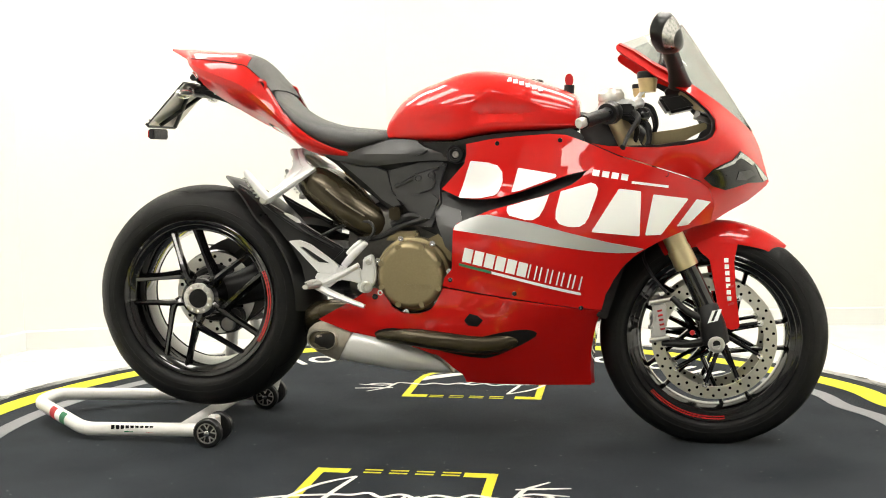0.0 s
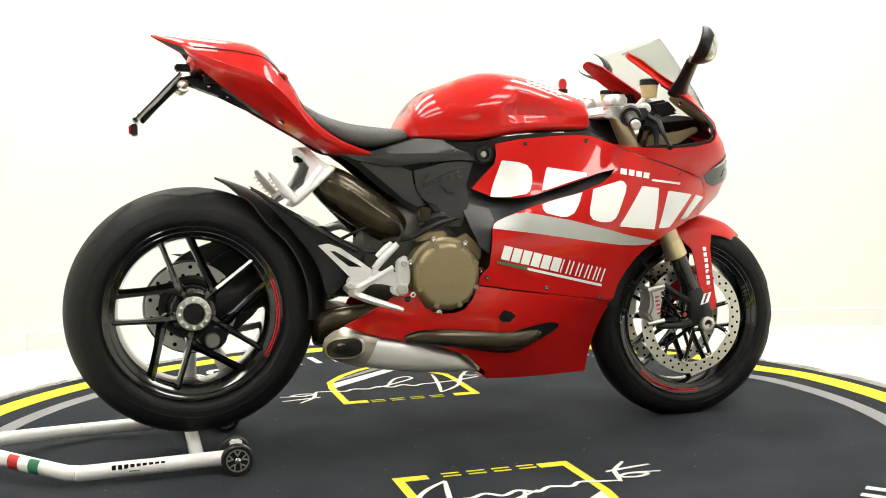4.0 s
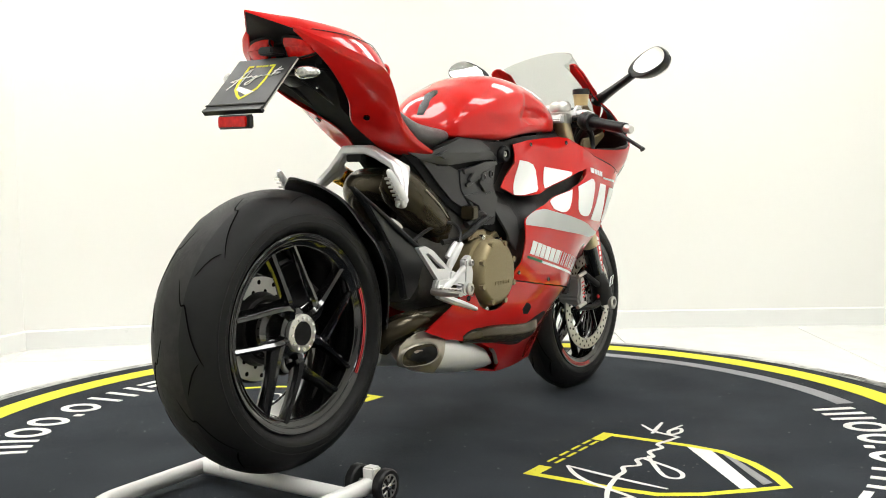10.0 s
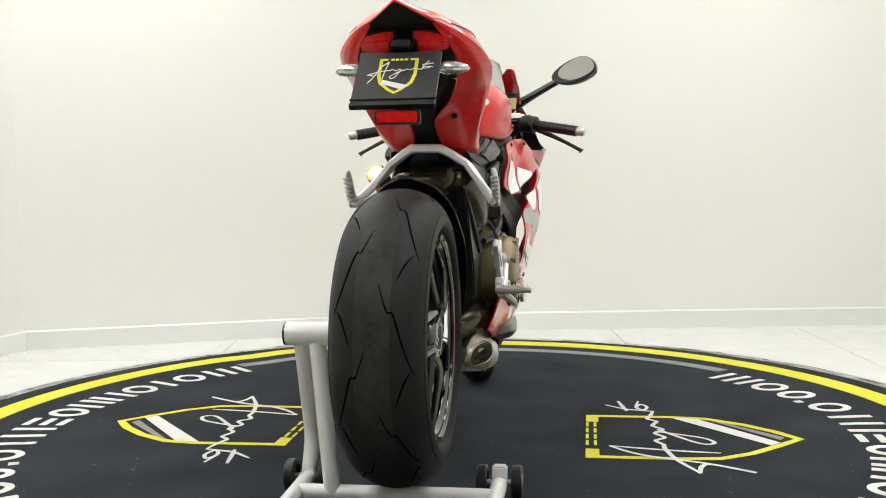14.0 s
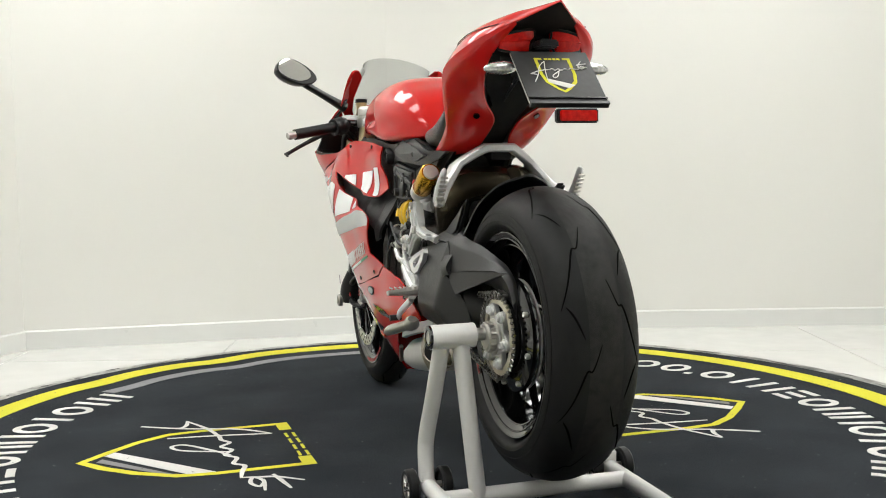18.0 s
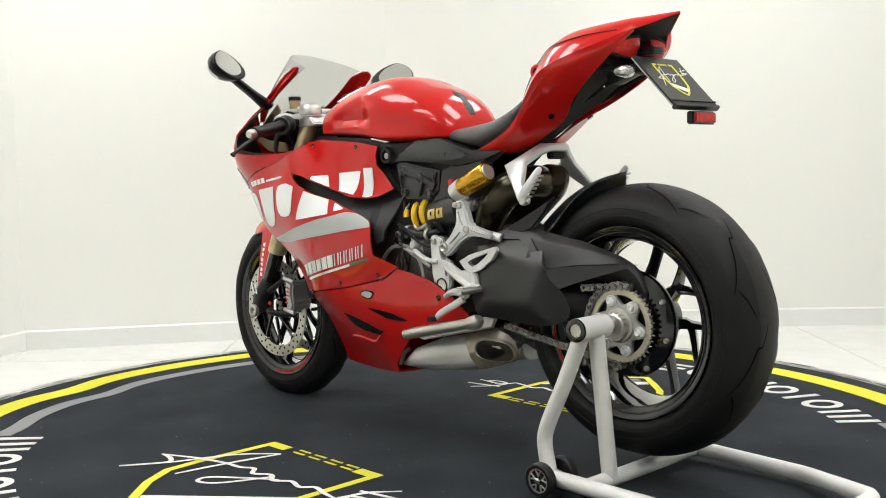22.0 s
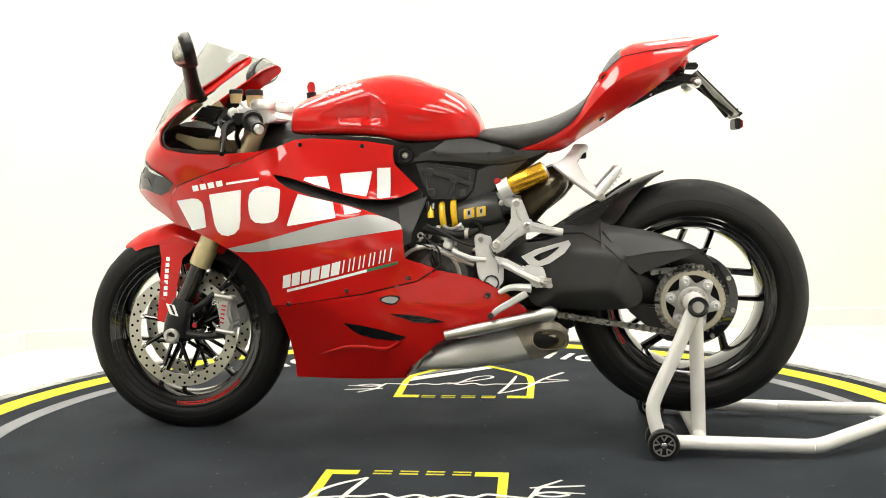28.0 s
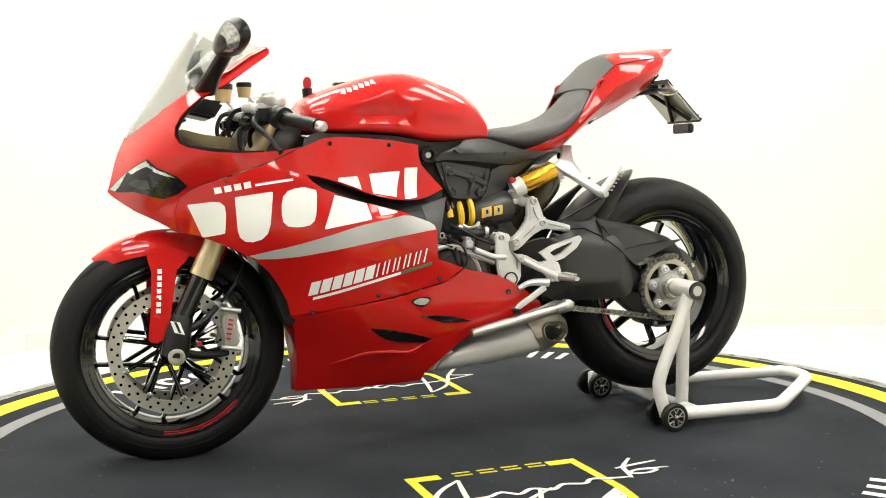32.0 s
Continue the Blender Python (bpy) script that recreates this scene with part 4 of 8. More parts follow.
def build_seat_and_tail():
    part("seat", hull([(-0.452, 0.955, 0.982, 0.075), (-0.432, 0.915, 0.967, 0.105), (-0.406, 0.885, 0.936, 0.119), (-0.365, 0.845, 0.909, 0.126), (-0.324, 0.82, 0.891, 0.128), (-0.267, 0.80, 0.875, 0.125), (-0.19, 0.798, 0.865, 0.116), (-0.12, 0.815, 0.857, 0.095), (-0.09, 0.825, 0.842, 0.07)], 32, 3.2, 2.2), SEATSKIN, bike, "black vinyl rider seat")
    # crease, flank, lower edge and inner edge of the cowl from tip to seat: (x, half width, z) each
    ribs = [((-0.700, 0.070, 1.072), (-0.699, 0.073, 1.069), (-0.697, 0.073, 1.066), (-0.694, 0.072, 1.063), (-0.692, 0.071, 1.060)),
            ((-0.672, 0.103, 1.064), (-0.670, 0.117, 1.050), (-0.668, 0.118, 1.037), (-0.655, 0.116, 1.020), (-0.645, 0.112, 1.000)),
            ((-0.600, 0.136, 1.055), (-0.600, 0.160, 1.020), (-0.600, 0.156, 1.000), (-0.597, 0.132, 0.975), (-0.590, 0.108, 0.957)),
            ((-0.530, 0.141, 1.043), (-0.530, 0.174, 0.995), (-0.528, 0.165, 0.972), (-0.523, 0.130, 0.938), (-0.515, 0.080, 0.906)),
            ((-0.498, 0.138, 1.034), (-0.490, 0.174, 0.975), (-0.485, 0.159, 0.950), (-0.476, 0.105, 0.905), (-0.466, 0.036, 0.872)),
            ((-0.465, 0.136, 1.005), (-0.450, 0.161, 0.940), (-0.445, 0.147, 0.915), (-0.430, 0.095, 0.870), (-0.420, 0.031, 0.845)),
            ((-0.431, 0.131, 0.965), (-0.410, 0.145, 0.895), (-0.405, 0.134, 0.875), (-0.395, 0.090, 0.842), (-0.385, 0.033, 0.825)),
            ((-0.393, 0.125, 0.895), (-0.370, 0.126, 0.850), (-0.360, 0.120, 0.835), (-0.350, 0.088, 0.806), (-0.345, 0.045, 0.797)),
            ((-0.315, 0.120, 0.830), (-0.300, 0.118, 0.817), (-0.297, 0.115, 0.808), (-0.293, 0.102, 0.796), (-0.290, 0.070, 0.787)),
            ((-0.227, 0.112, 0.797), (-0.227, 0.111, 0.794), (-0.227, 0.109, 0.791), (-0.227, 0.104, 0.788), (-0.227, 0.098, 0.786))]

    def flank(rib, side):
        # slightly crowned facets between the creases
        pts = []
        for j, (p, q) in enumerate(zip(rib, rib[1:])):
            for u in (0.0, 0.33, 0.67):
                crown = 0.0025 * math.sin(u * math.pi) * (1 if j in (0, 2) else 0.3) * min(1.0, (p[2] - q[2]) / 0.03)
                pts.append(np.array((p[0] + (q[0] - p[0]) * u, TM + side * (p[1] + (q[1] - p[1]) * u + crown), p[2] + (q[2] - p[2]) * u)))
        x, w, z = rib[-1]
        return pts + [np.array((x, TM + side * w, z))]

    for side in (-1, 1):
        cols = list(zip(*[flank(r, side) for r in ribs]))
        lines = []
        for c in cols:
            line = [np.array(p) for p in curve_through(c, 6)]
            for _ in range(8):
                line = line[:1] + [(a + 2 * b + d) / 4 for a, b, d in zip(line, line[1:], line[2:])] + line[-1:]
            lines.append(line)
        bm = loft([list(r) for r in zip(*lines)], cap=False, closed=False)
        ext = bmesh.ops.extrude_face_region(bm, geom=list(bm.faces))
        for v in [g for g in ext["geom"] if isinstance(g, bmesh.types.BMVert)]:
            v.co.y -= side * 0.003
            v.co.z += 0.002
        cowl = part("tail_cowl", bm, RED, bike, "glossy red tail cowl side", 22)
        part("screw", rod((-0.450, TM + side * 0.076, 0.882), (-0.4548, TM + side * 0.0779, 0.8755), 0.008, 14), GLOSSBLACK, cowl, "small dark screw")
        part("cowl_seam", tube([(x, TM + side * (w + 0.0006), z + 0.0012) for x, w, z in (r[0] for r in ribs[1:8])], 0.001, 6, 4), DARK, cowl, "dark seam along the cowl")
        at = (-0.4585, TM + side * 0.139, 0.983)
        part("cowl_recess", lathe([(0.0045 * math.cos(a) * side, 0.0135 + 0.0045 * math.sin(a)) for a in np.linspace(0, 2 * math.pi, 8, endpoint=False)], at, 24, closed=True), RED, cowl, "red collar round a recess in the cowl")
        # a flat dark disc paints the shade inside the red recess
        part("cowl_notch_shade", lathe([(-side * 0.004, 0.012), (side * 0.0015, 0.012), (side * 0.0015, 0.0005)], at, 20), DARK, cowl, "dark disc painted as the shade in the cowl recess")
    top = []
    for (x, w, z), (xc, zc) in zip([(-0.771, 0.003, 1.104)] + [r[0] for r in ribs[:5]], ((-0.772, 1.105), (-0.700, 1.100), (-0.668, 1.0975), (-0.600, 1.0895), (-0.545, 1.0825), (-0.516, 1.068))):
        top.append([np.array((xc + (x - xc) * abs(u), TM + w * u, z + (zc - z) * (1 - abs(u) ** 3.6))) for u in np.linspace(-1, 1, 25)])
    top = [list(r) for r in zip(*[curve_through(c, 3) for c in zip(*top)])]
    bm = loft(top, cap=False, closed=False)
    ext = bmesh.ops.extrude_face_region(bm, geom=list(bm.faces))
    for v in [g for g in ext["geom"] if isinstance(g, bmesh.types.BMVert)]:
        v.co.z -= 0.004
    part("tail_top", bm, RED, bike, "glossy red pointed tail top")
    # pad on the front face of the hump
    pad = []
    for (xc, zc), (xe, ze, we) in (((-0.532, 1.083), (-0.522, 1.062, 0.085)), ((-0.502, 1.070), (-0.498, 1.036, 0.132)), ((-0.476, 1.044), (-0.466, 1.007, 0.133)), ((-0.453, 1.008), (-0.447, 0.985, 0.133)), ((-0.441, 0.978), (-0.435, 0.966, 0.132))):
        row = [np.array((xc + (xe - xc) * abs(u) ** 1.5, TM + we * u, zc + (ze - zc) * abs(u) ** 2.2)) for u in np.linspace(-1, 1, 15)]
        pad.append(row)
    pad = [list(r) for r in zip(*[curve_through(c, 4) for c in zip(*pad)])]
    bm = loft(pad, cap=False, closed=False)
    ext = bmesh.ops.extrude_face_region(bm, geom=list(bm.faces))
    for v in [g for g in ext["geom"] if isinstance(g, bmesh.types.BMVert)]:
        v.co.x -= 0.012
        v.co.z -= 0.008
    part("seat_cover_pad", bm, SEATSKIN, bike, "grey-black pad on the tail cowl")
    # underside
    under = []
    for x, z, w, t in ((-0.665, 1.035, 0.10, 0.03), (-0.64, 0.995, 0.095, 0.04), (-0.57, 0.945, 0.09, 0.05), (-0.50, 0.898, 0.045, 0.05), (-0.42, 0.850, 0.034, 0.05), (-0.363, 0.812, 0.034, 0.05), (-0.26, 0.785, 0.034, 0.04)):
        under.append([(x, MID - w, z + 0.004), (x, MID + w, z + 0.004), (x + 0.01, MID + w, z + t), (x + 0.01, MID - w, z + t)])
    part("undertray", loft(under), DARK, bike, "black plastic undertray")
    # rear face: dark wedge and lamps
    wedge = []
    for x, w, z, sag in ((-0.766, 0.004, 1.101, 0.0), (-0.700, 0.066, 1.068, 0.006), (-0.672, 0.100, 1.058, 0.014), (-0.660, 0.106, 1.042, 0.006), (-0.650, 0.108, 1.015, 0.0), (-0.645, 0.108, 0.99, 0.0)):
        wedge.append([(x + 0.012 * (1 - abs(u)) * (x > -0.7), TM + w * u, z - sag * (1 - abs(u))) for u in np.linspace(-1, 1, 7)])
    part("rear_wedge", loft(wedge, cap=False, closed=False), DARK, bike, "black rear wedge under the tail")
    for side in (-1, 1):
        rows = []
        for w, x, z0, z1 in ((0.020, -0.662, 1.030, 1.053), (0.033, -0.668, 1.004, 1.054), (0.060, -0.669, 1.004, 1.050), (0.084, -0.662, 1.008, 1.044), (0.096, -0.654, 1.012, 1.039), (0.099, -0.640, 1.020, 1.034)):
            rows.append([(x - 0.003, TM + side * w, z0), (x - 0.015, TM + side * w, (z0 + z1) / 2), (x - 0.013, TM + side * w, z1), (x + 0.03, TM + side * w * 0.95, z1), (x + 0.03, TM + side * w * 0.95, z0)])
        lamp = part("tail_lamp", loft(rows), REDLENS, bike, "red tail lamp lens")
        for k in (0, 2):
            part("lamp_gasket", tube([r[k] for r in rows], 0.0030, 6, 2), DARK, lamp)
        part("lamp_gasket", tube([rows[0][0], rows[0][1], rows[0][2]], 0.0026, 6, 2), DARK, lamp)
        part("lamp_ridge", tube([(r[1][0] - 0.0005, r[1][1], r[1][2] + 0.002) for r in rows[1:5]], 0.0016, 6, 2), REDLENS, lamp)
        part("tail_recess", box(-0.645, -0.60, *sorted((TM + side * 0.03, TM + side * 0.092)), 0.978, 1.003, 0.004), DARK, bike, "dark recess under the tail lamp")
    for side in (-1, 1):
        y0, y1 = sorted((TM + side * 0.030, TM + side * 0.036))
        part("plate_arm", slab([(-0.690, 0.984), (-0.663, 0.994), (-0.627, 0.981), (-0.541, 0.924), (-0.520, 0.906), (-0.570, 0.930), (-0.600, 0.945), (-0.657, 0.966)], y0, y1, 0.002), PLASTIC, bike, "black plate arm under the tail")
        for x, z in ((-0.632, 0.972), (-0.585, 0.945)):
            part("arm_screw", lathe([(0.0, 0.004), (side * 0.003, 0.004), (side * 0.004, 0.002)], (x, TM + side * 0.036, z), 8), CHROME, bike)
    part("plate_lamp", box(-0.715, -0.668, TM - 0.022, TM + 0.022, 1.012, 1.030, 0.004), PLASTIC, bike, "black plate lamp")
    # plate holder, plate, reflector and indicators
    part("plate_bracket", join(tube([(-0.60, MID, 0.965), (-0.66, MID, 0.985), (-0.705, MID, 0.985)], [0.02, 0.018, 0.012], 10, flat=2.0), rod((-0.69, MID - 0.09, 0.972), (-0.69, MID + 0.09, 0.972), 0.008), rod((-0.70, MID - 0.06, 0.985), (-0.80, MID + 0.05, 0.885), 0.006), rod((-0.70, MID + 0.06, 0.985), (-0.80, MID - 0.05, 0.885), 0.006)), PLASTIC, bike, "black plate bracket")
    yc = -0.044
    def onplate(u, v, d=0.0):
        # u across (m), v down the plate (m)
        return (-0.705 - 0.70 * v - 0.71 * d, yc + u, 1.004 - 0.715 * v + 0.70 * d)
    def plate_piece(u0, u1, v0, v1, d0, d1):
        return loft([[onplate(u0, v0, d), onplate(u1, v0, d), onplate(u1, v1, d), onplate(u0, v1, d)] for d in (d0, d1)])
    plate = part("number_plate", plate_piece(-0.088, 0.088, 0.0, 0.160, -0.004, 0.0), PLATEBLACK, bike, "black show plate with a yellow shield and white scribble")
    part("plate_edge", plate_piece(-0.09, 0.09, 0.147, 0.150, 0.0, 0.003), GLOSSBLACK, plate)
    part("plate_back", plate_piece(-0.088, 0.088, 0.0, 0.160, -0.008, -0.005), STEEL, plate, "grey plate back")
    part("plate_foot", plate_piece(-0.089, 0.089, 0.160, 0.167, -0.010, 0.003), SATIN, plate)
    sh = [(-0.042, 0.022), (-0.042, 0.075), (-0.036, 0.10), (-0.015, 0.122), (0.0, 0.132), (0.015, 0.122), (0.036, 0.10), (0.042, 0.075), (0.042, 0.022)]
    bm = bmesh.new()
    for (a, b), (c, d) in zip(sh, sh[1:]):
        bm.faces.new([bm.verts.new(onplate(*q, 0.0008)) for q in ((a, b), (c, d), (c * 0.82, d * 0.93 + 0.002), (a * 0.82, b * 0.93 + 0.002))])
    for u0, u1 in ((-0.042, -0.024), (0.024, 0.042)):
        bm.faces.new([bm.verts.new(onplate(*q, 0.0008)) for q in ((u0, 0.022), (u1, 0.022), (u1, 0.028), (u0, 0.028))])
    part("plate_shield", bm, MATYELLOW, plate, "yellow shield outline")
    for k in range(4):
        part("plate_mark", plate_piece(-0.018 + k * 0.0095, -0.011 + k * 0.0095, 0.0225, 0.0275, 0.0, 0.0009), MATYELLOW, plate)
    part("plate_band", loft([[onplate(-0.03, 0.108, d), onplate(0.03, 0.088, d), onplate(0.03, 0.10, d), onplate(-0.012, 0.118, d)] for d in (0.0005, 0.001)]), MATWHITE, plate)
    for line, w in SCRIBBLE:
        part("plate_scribble", tube([onplate(-(x + 0.02) * 0.181, 0.022 + (-y - 0.408) * 0.186, 0.0016) for x, y in line], 0.0011, 6, 4), MATWHITE, plate)
    holder = part("reflector_holder", box(-0.829, -0.812, yc - 0.060, yc + 0.034, 0.846, 0.876, 0.003), PLASTIC, bike, "black reflector holder")
    part("reflector", box(-0.834, -0.828, yc - 0.055, yc + 0.029, 0.850, 0.872, 0.002), REDLENS, holder, "small red rear reflector")
    for side in (-1, 1):
        y = TM + side * 0.080
        part("indicator", tube([(-0.685, y - side * 0.01, 0.970), (-0.692, y + side * 0.004, 0.970), (-0.697, y + side * 0.02, 0.969), (-0.699, y + side * 0.042, 0.968), (-0.698, y + side * 0.058, 0.967), (-0.697, y + side * 0.066, 0.966)], [0.007, 0.012, 0.0145, 0.013, 0.009, 0.003], 14, flat=1.15), CLEARLENS, bike, "clear-lens rear indicator")


build_seat_and_tail()


# ---- wheels ----
def tyre_profile(r, rim, w, e=2.0):
    """Round section of a tyre between the rim's edge and the tread."""
    pts = []
    for t in np.linspace(radians(-62), radians(242), 33):
        c, s = math.cos(t), math.sin(t)
        rc = rim + (r - rim) * 0.27
        h = (r - rc) if s > 0 else (rc - rim + 0.006)
        pts.append((w / 2 * math.copysign(abs(c) ** (2 / e), c), rc + h * math.copysign(abs(s) ** (2 / e), s)))
    return pts


def tread_at(centre, r, rim, w, ang, v, lift=0.0006, e=2.0):
    """A place on the tyre's crown: ang round the wheel in degrees, v from -1 to 1 across."""
    rc = rim + (r - rim) * 0.27
    u = abs(v)
    h = (1 - u ** e) ** (1 / e)
    rr = rc + (r - rc) * h + lift
    y = centre[1] + v * (w / 2 + lift)
    return (centre[0] + rr * math.cos(radians(ang)), y, centre[2] + rr * math.sin(radians(ang)))


def groove(centre, r, rim, w, pts, width=0.0042):
    """A thin dark cut across the tread through (angle, v) places."""
    line = [tread_at(centre, r, rim, w, a, v) for a, v in curve_through(pts, 5)]
    bm = bmesh.new()
    prev = None
    for i, q in enumerate(line):
        a, b = np.array(line[max(i - 1, 0)]), np.array(line[min(i + 1, len(line) - 1)])
        t = b - a
        out = np.array(q) - np.array(centre)
        out[1] *= 0.6
        n = np.cross(t, out)
        n = n / (np.linalg.norm(n) + 1e-9) * width / 2 * math.sin(math.pi * (0.12 + 0.76 * i / (len(line) - 1)))
        cur = (bm.verts.new(tuple(np.array(q) + n)), bm.verts.new(tuple(np.array(q) - n)))
        if prev:
            bm.faces.new((prev[0], cur[0], cur[1], prev[1]))
        prev = cur
    return bm


def build_wheel(name, centre, r, width, rim_w, spoke_y, hub_r, label, spin, stripe, thin=1.0):
    rim_r = 0.219
    x, y, z = centre
    b = rim_w / 2
    rim = part(name, lathe([(-b, rim_r + 0.008), (-b - 0.003, rim_r + 0.004), (-b, rim_r - 0.004), (-b * 0.86, rim_r - 0.020), (-b * 0.4, rim_r - 0.030), (b * 0.4, rim_r - 0.030), (b * 0.86, rim_r - 0.020), (b, rim_r - 0.004), (b + 0.003, rim_r + 0.004), (b, rim_r + 0.008), (b * 0.6, rim_r + 0.002), (0, rim_r - 0.008), (-b * 0.6, rim_r + 0.002)], centre, 96, closed=True), GLOSSBLACK, bike, label)
    tyre = part("tyre", lathe(tyre_profile(r, rim_r + 0.002, width), centre, 120, closed=True), RUBBER, rim, "black worn sport tyre")
    # dusty band round the crown
    band = []
    for a in np.linspace(0, 360, 120, endpoint=False):
        band.append([tread_at(centre, r, rim_r + 0.002, width, a, v, 0.0003) for v in np.linspace(-0.36, 0.36, 9)])
    band.append(band[0])
    part("tread_band", loft(band, cap=False, closed=False), WORN, tyre, "dusty grey worn tread band")
    for k in range(8):
        a = spin + k * 45
        for s in (-1, 1):
            o = 0 if s > 0 else 22.5
            part("groove", groove(centre, r, rim_r + 0.002, width, [(a + o, s * 0.12), (a + o + 9, s * 0.30), (a + o + 10, s * 0.42), (a + o + 22, s * 0.62), (a + o + 32, s * 0.80)]), GROOVE, tyre)
            part("groove", groove(centre, r, rim_r + 0.002, width, [(a + o - 2, s * 0.44), (a + o - 10, s * 0.60), (a + o - 14, s * 0.72)]), GROOVE, tyre)
    # raised rings on the rim's lip and on the tyre's flank
    for q in (-1, 1):
        for rr, yy, w in ((rim_r + 0.0065, b + 0.001, 0.0026), (rim_r - 0.007, b - 0.002, 0.0022), (rim_r - 0.021, b * 0.84, 0.0024)):
            part("rim_ring", lathe([(q * yy + w * math.cos(a), rr + w * math.sin(a)) for a in np.linspace(0, 2 * math.pi, 8, endpoint=False)], centre, 96, closed=True), GLOSSBLACK, rim)
        for v in (0.995, 0.965):
            rc = rim_r + 0.002 + (r - rim_r - 0.002) * 0.27
            h = (1 - v * v) ** 0.5
            at = (q * width / 2 * v, rc + (r - rc) * h * (1 if v < 0.99 else 0.4))
            part("flank_ring", lathe([(at[0] + 0.0011 * math.cos(a), at[1] + 0.0011 * math.sin(a)) for a in np.linspace(0, 2 * math.pi, 6, endpoint=False)], centre, 96, closed=True), RUBBER, tyre)
    # red sticker arc on each side of the rim
    for s in (-1, 1):
        for rr in (0.2125, 0.2185):
            arc = []
            for a in np.linspace(radians(stripe - 28), radians(stripe + 28), 24):
                arc.append([(x + q * math.cos(a), y + s * (b + 0.0035), z + q * math.sin(a)) for q in (rr - 0.0018, rr + 0.0018)])
            part("rim_stripe", loft(arc, cap=False, closed=False), REDMARK, rim, "thin red rim stripe")
    # five forked pairs of thin deep spokes
    for k in range(5):
        base = spin + 72 * k
        node = radians(base + 6)
        for tip in (0, 51):
            pts, rad = [], []
            for q, a, yy, w in ((hub_r * 0.8, radians(base + 12), spoke_y * 0.75, 0.028), (hub_r + 0.022, node, spoke_y, 0.023), (None, None, spoke_y * 0.98, 0.0165), (rim_r - 0.020, radians(base + tip), spoke_y * 0.85, 0.018)):
                if q is None:
                    p0 = np.array((math.cos(node), math.sin(node))) * (hub_r + 0.022)
                    p1 = np.array((math.cos(radians(base + tip)), math.sin(radians(base + tip)))) * (rim_r - 0.020)
                    u, v = p0 * 0.5 + p1 * 0.5
                else:
                    u, v = q * math.cos(a), q * math.sin(a)
                pts.append((x + u, y + yy, z + v))
                rad.append(w * thin)
            part("spoke", tube(pts, rad, 8, 3, flat=0.5, up=(0, 1, 0)), GLOSSBLACK, rim, sharp=30)
    return rim


FRONT = (0.749, MID, 0.292)
REAR = (-0.690, -0.032, 0.388)
front = build_wheel("front_wheel", FRONT, 0.300, 0.113, 0.100, 0.0, 0.030, "gloss black front wheel with forked spokes", 300, 250, 0.75)
rear = build_wheel("rear_wheel", REAR, 0.3246, 0.197, 0.166, -0.070, 0.055, "gloss black rear wheel with forked spokes", 40.5, -6)
part("hub", lathe([(-0.05, 0.026), (-0.045, 0.034), (0.045, 0.034), (0.05, 0.026)], FRONT, 30), GLOSSBLACK, front)
part("hub", lathe([(-0.072, 0.046), (-0.068, 0.056), (-0.02, 0.064), (0.03, 0.06), (0.06, 0.05)], REAR, 40), GLOSSBLACK, rear, "black rear hub")
part("hub_nut", lathe([(-0.068, 0.044), (-0.082, 0.044), (-0.084, 0.040), (-0.084, 0.029), (-0.064, 0.026)], REAR, 36, closed=True), STEEL, rear, "silver castellated hub nut")
for k in range(12):
    a = radians(30 * k)
    part("nut_tooth", rod((REAR[0] + 0.036 * math.cos(a), REAR[1] - 0.081, REAR[2] + 0.036 * math.sin(a)), (REAR[0] + 0.036 * math.cos(a), REAR[1] - 0.087, REAR[2] + 0.036 * math.sin(a)), 0.004, 8), CHROME, rear)
part("hub_bore", lathe([(-0.0845, 0.027), (-0.05, 0.026), (-0.05, 0.001)], REAR, 24), DARK, rear)


def brake_disc(at, r0, r1, holes, parent, th=0.004, rows=2, mat=DISC, drill=0.004):
    disc = part("brake_disc", lathe([(-th / 2, r0), (-th / 2, r1), (th / 2, r1), (th / 2, r0)], at, 72, closed=True), mat, parent, "drilled steel brake disc")
    bits = []
    for k in range(holes):
        for j in range(rows):
            rr = r0 + (r1 - r0) * (0.28 + 0.45 * j)
            a = 2 * math.pi * (k + 0.5 * j) / holes
            q = (at[0] + rr * math.cos(a), at[1], at[2] + rr * math.sin(a))
            bits.append(lathe([(-th / 2 - 0.0006, drill), (th / 2 + 0.0006, drill)], q, 10))
    tagged(part("drilling", join(*bits), GROOVE, disc), kind="stuff")
    return disc


for side in (-1, 1):
    at = (FRONT[0], FRONT[1] + side * 0.064, FRONT[2])
    d = brake_disc(at, 0.1285, 0.162, 30, front)
    for k in range(9):
        a = radians(20 + 40 * k)
        ca, sa = math.cos(a), math.sin(a)
        cb, sb = math.cos(a + 0.5), math.sin(a + 0.5)
        part("carrier_arm", rod((at[0] + 0.035 * cb, at[1] - side * 0.006, at[2] + 0.035 * sb), (at[0] + 0.126 * ca, at[1], at[2] + 0.126 * sa), 0.006, 8), GLOSSBLACK, front)
        part("bobbin", lathe([(-0.005, 0.008), (0.005, 0.008), (0.006, 0.006), (0.006, 0.003), (0.004, 0.002)], (at[0] + 0.126 * ca, at[1], at[2] + 0.126 * sa), 12), CHROME, front)
rd = (REAR[0] + 0.0, REAR[1] + 0.052, REAR[2])
brake_disc(rd, 0.075, 0.122, 14, rear, mat=REARDISC, drill=0.0055)
part("disc_carrier", lathe([(0.0, 0.06), (0.046, 0.078), (0.058, 0.078), (0.062, 0.05)], REAR, 40), GLOSSBLACK, rear, "black disc carrier")


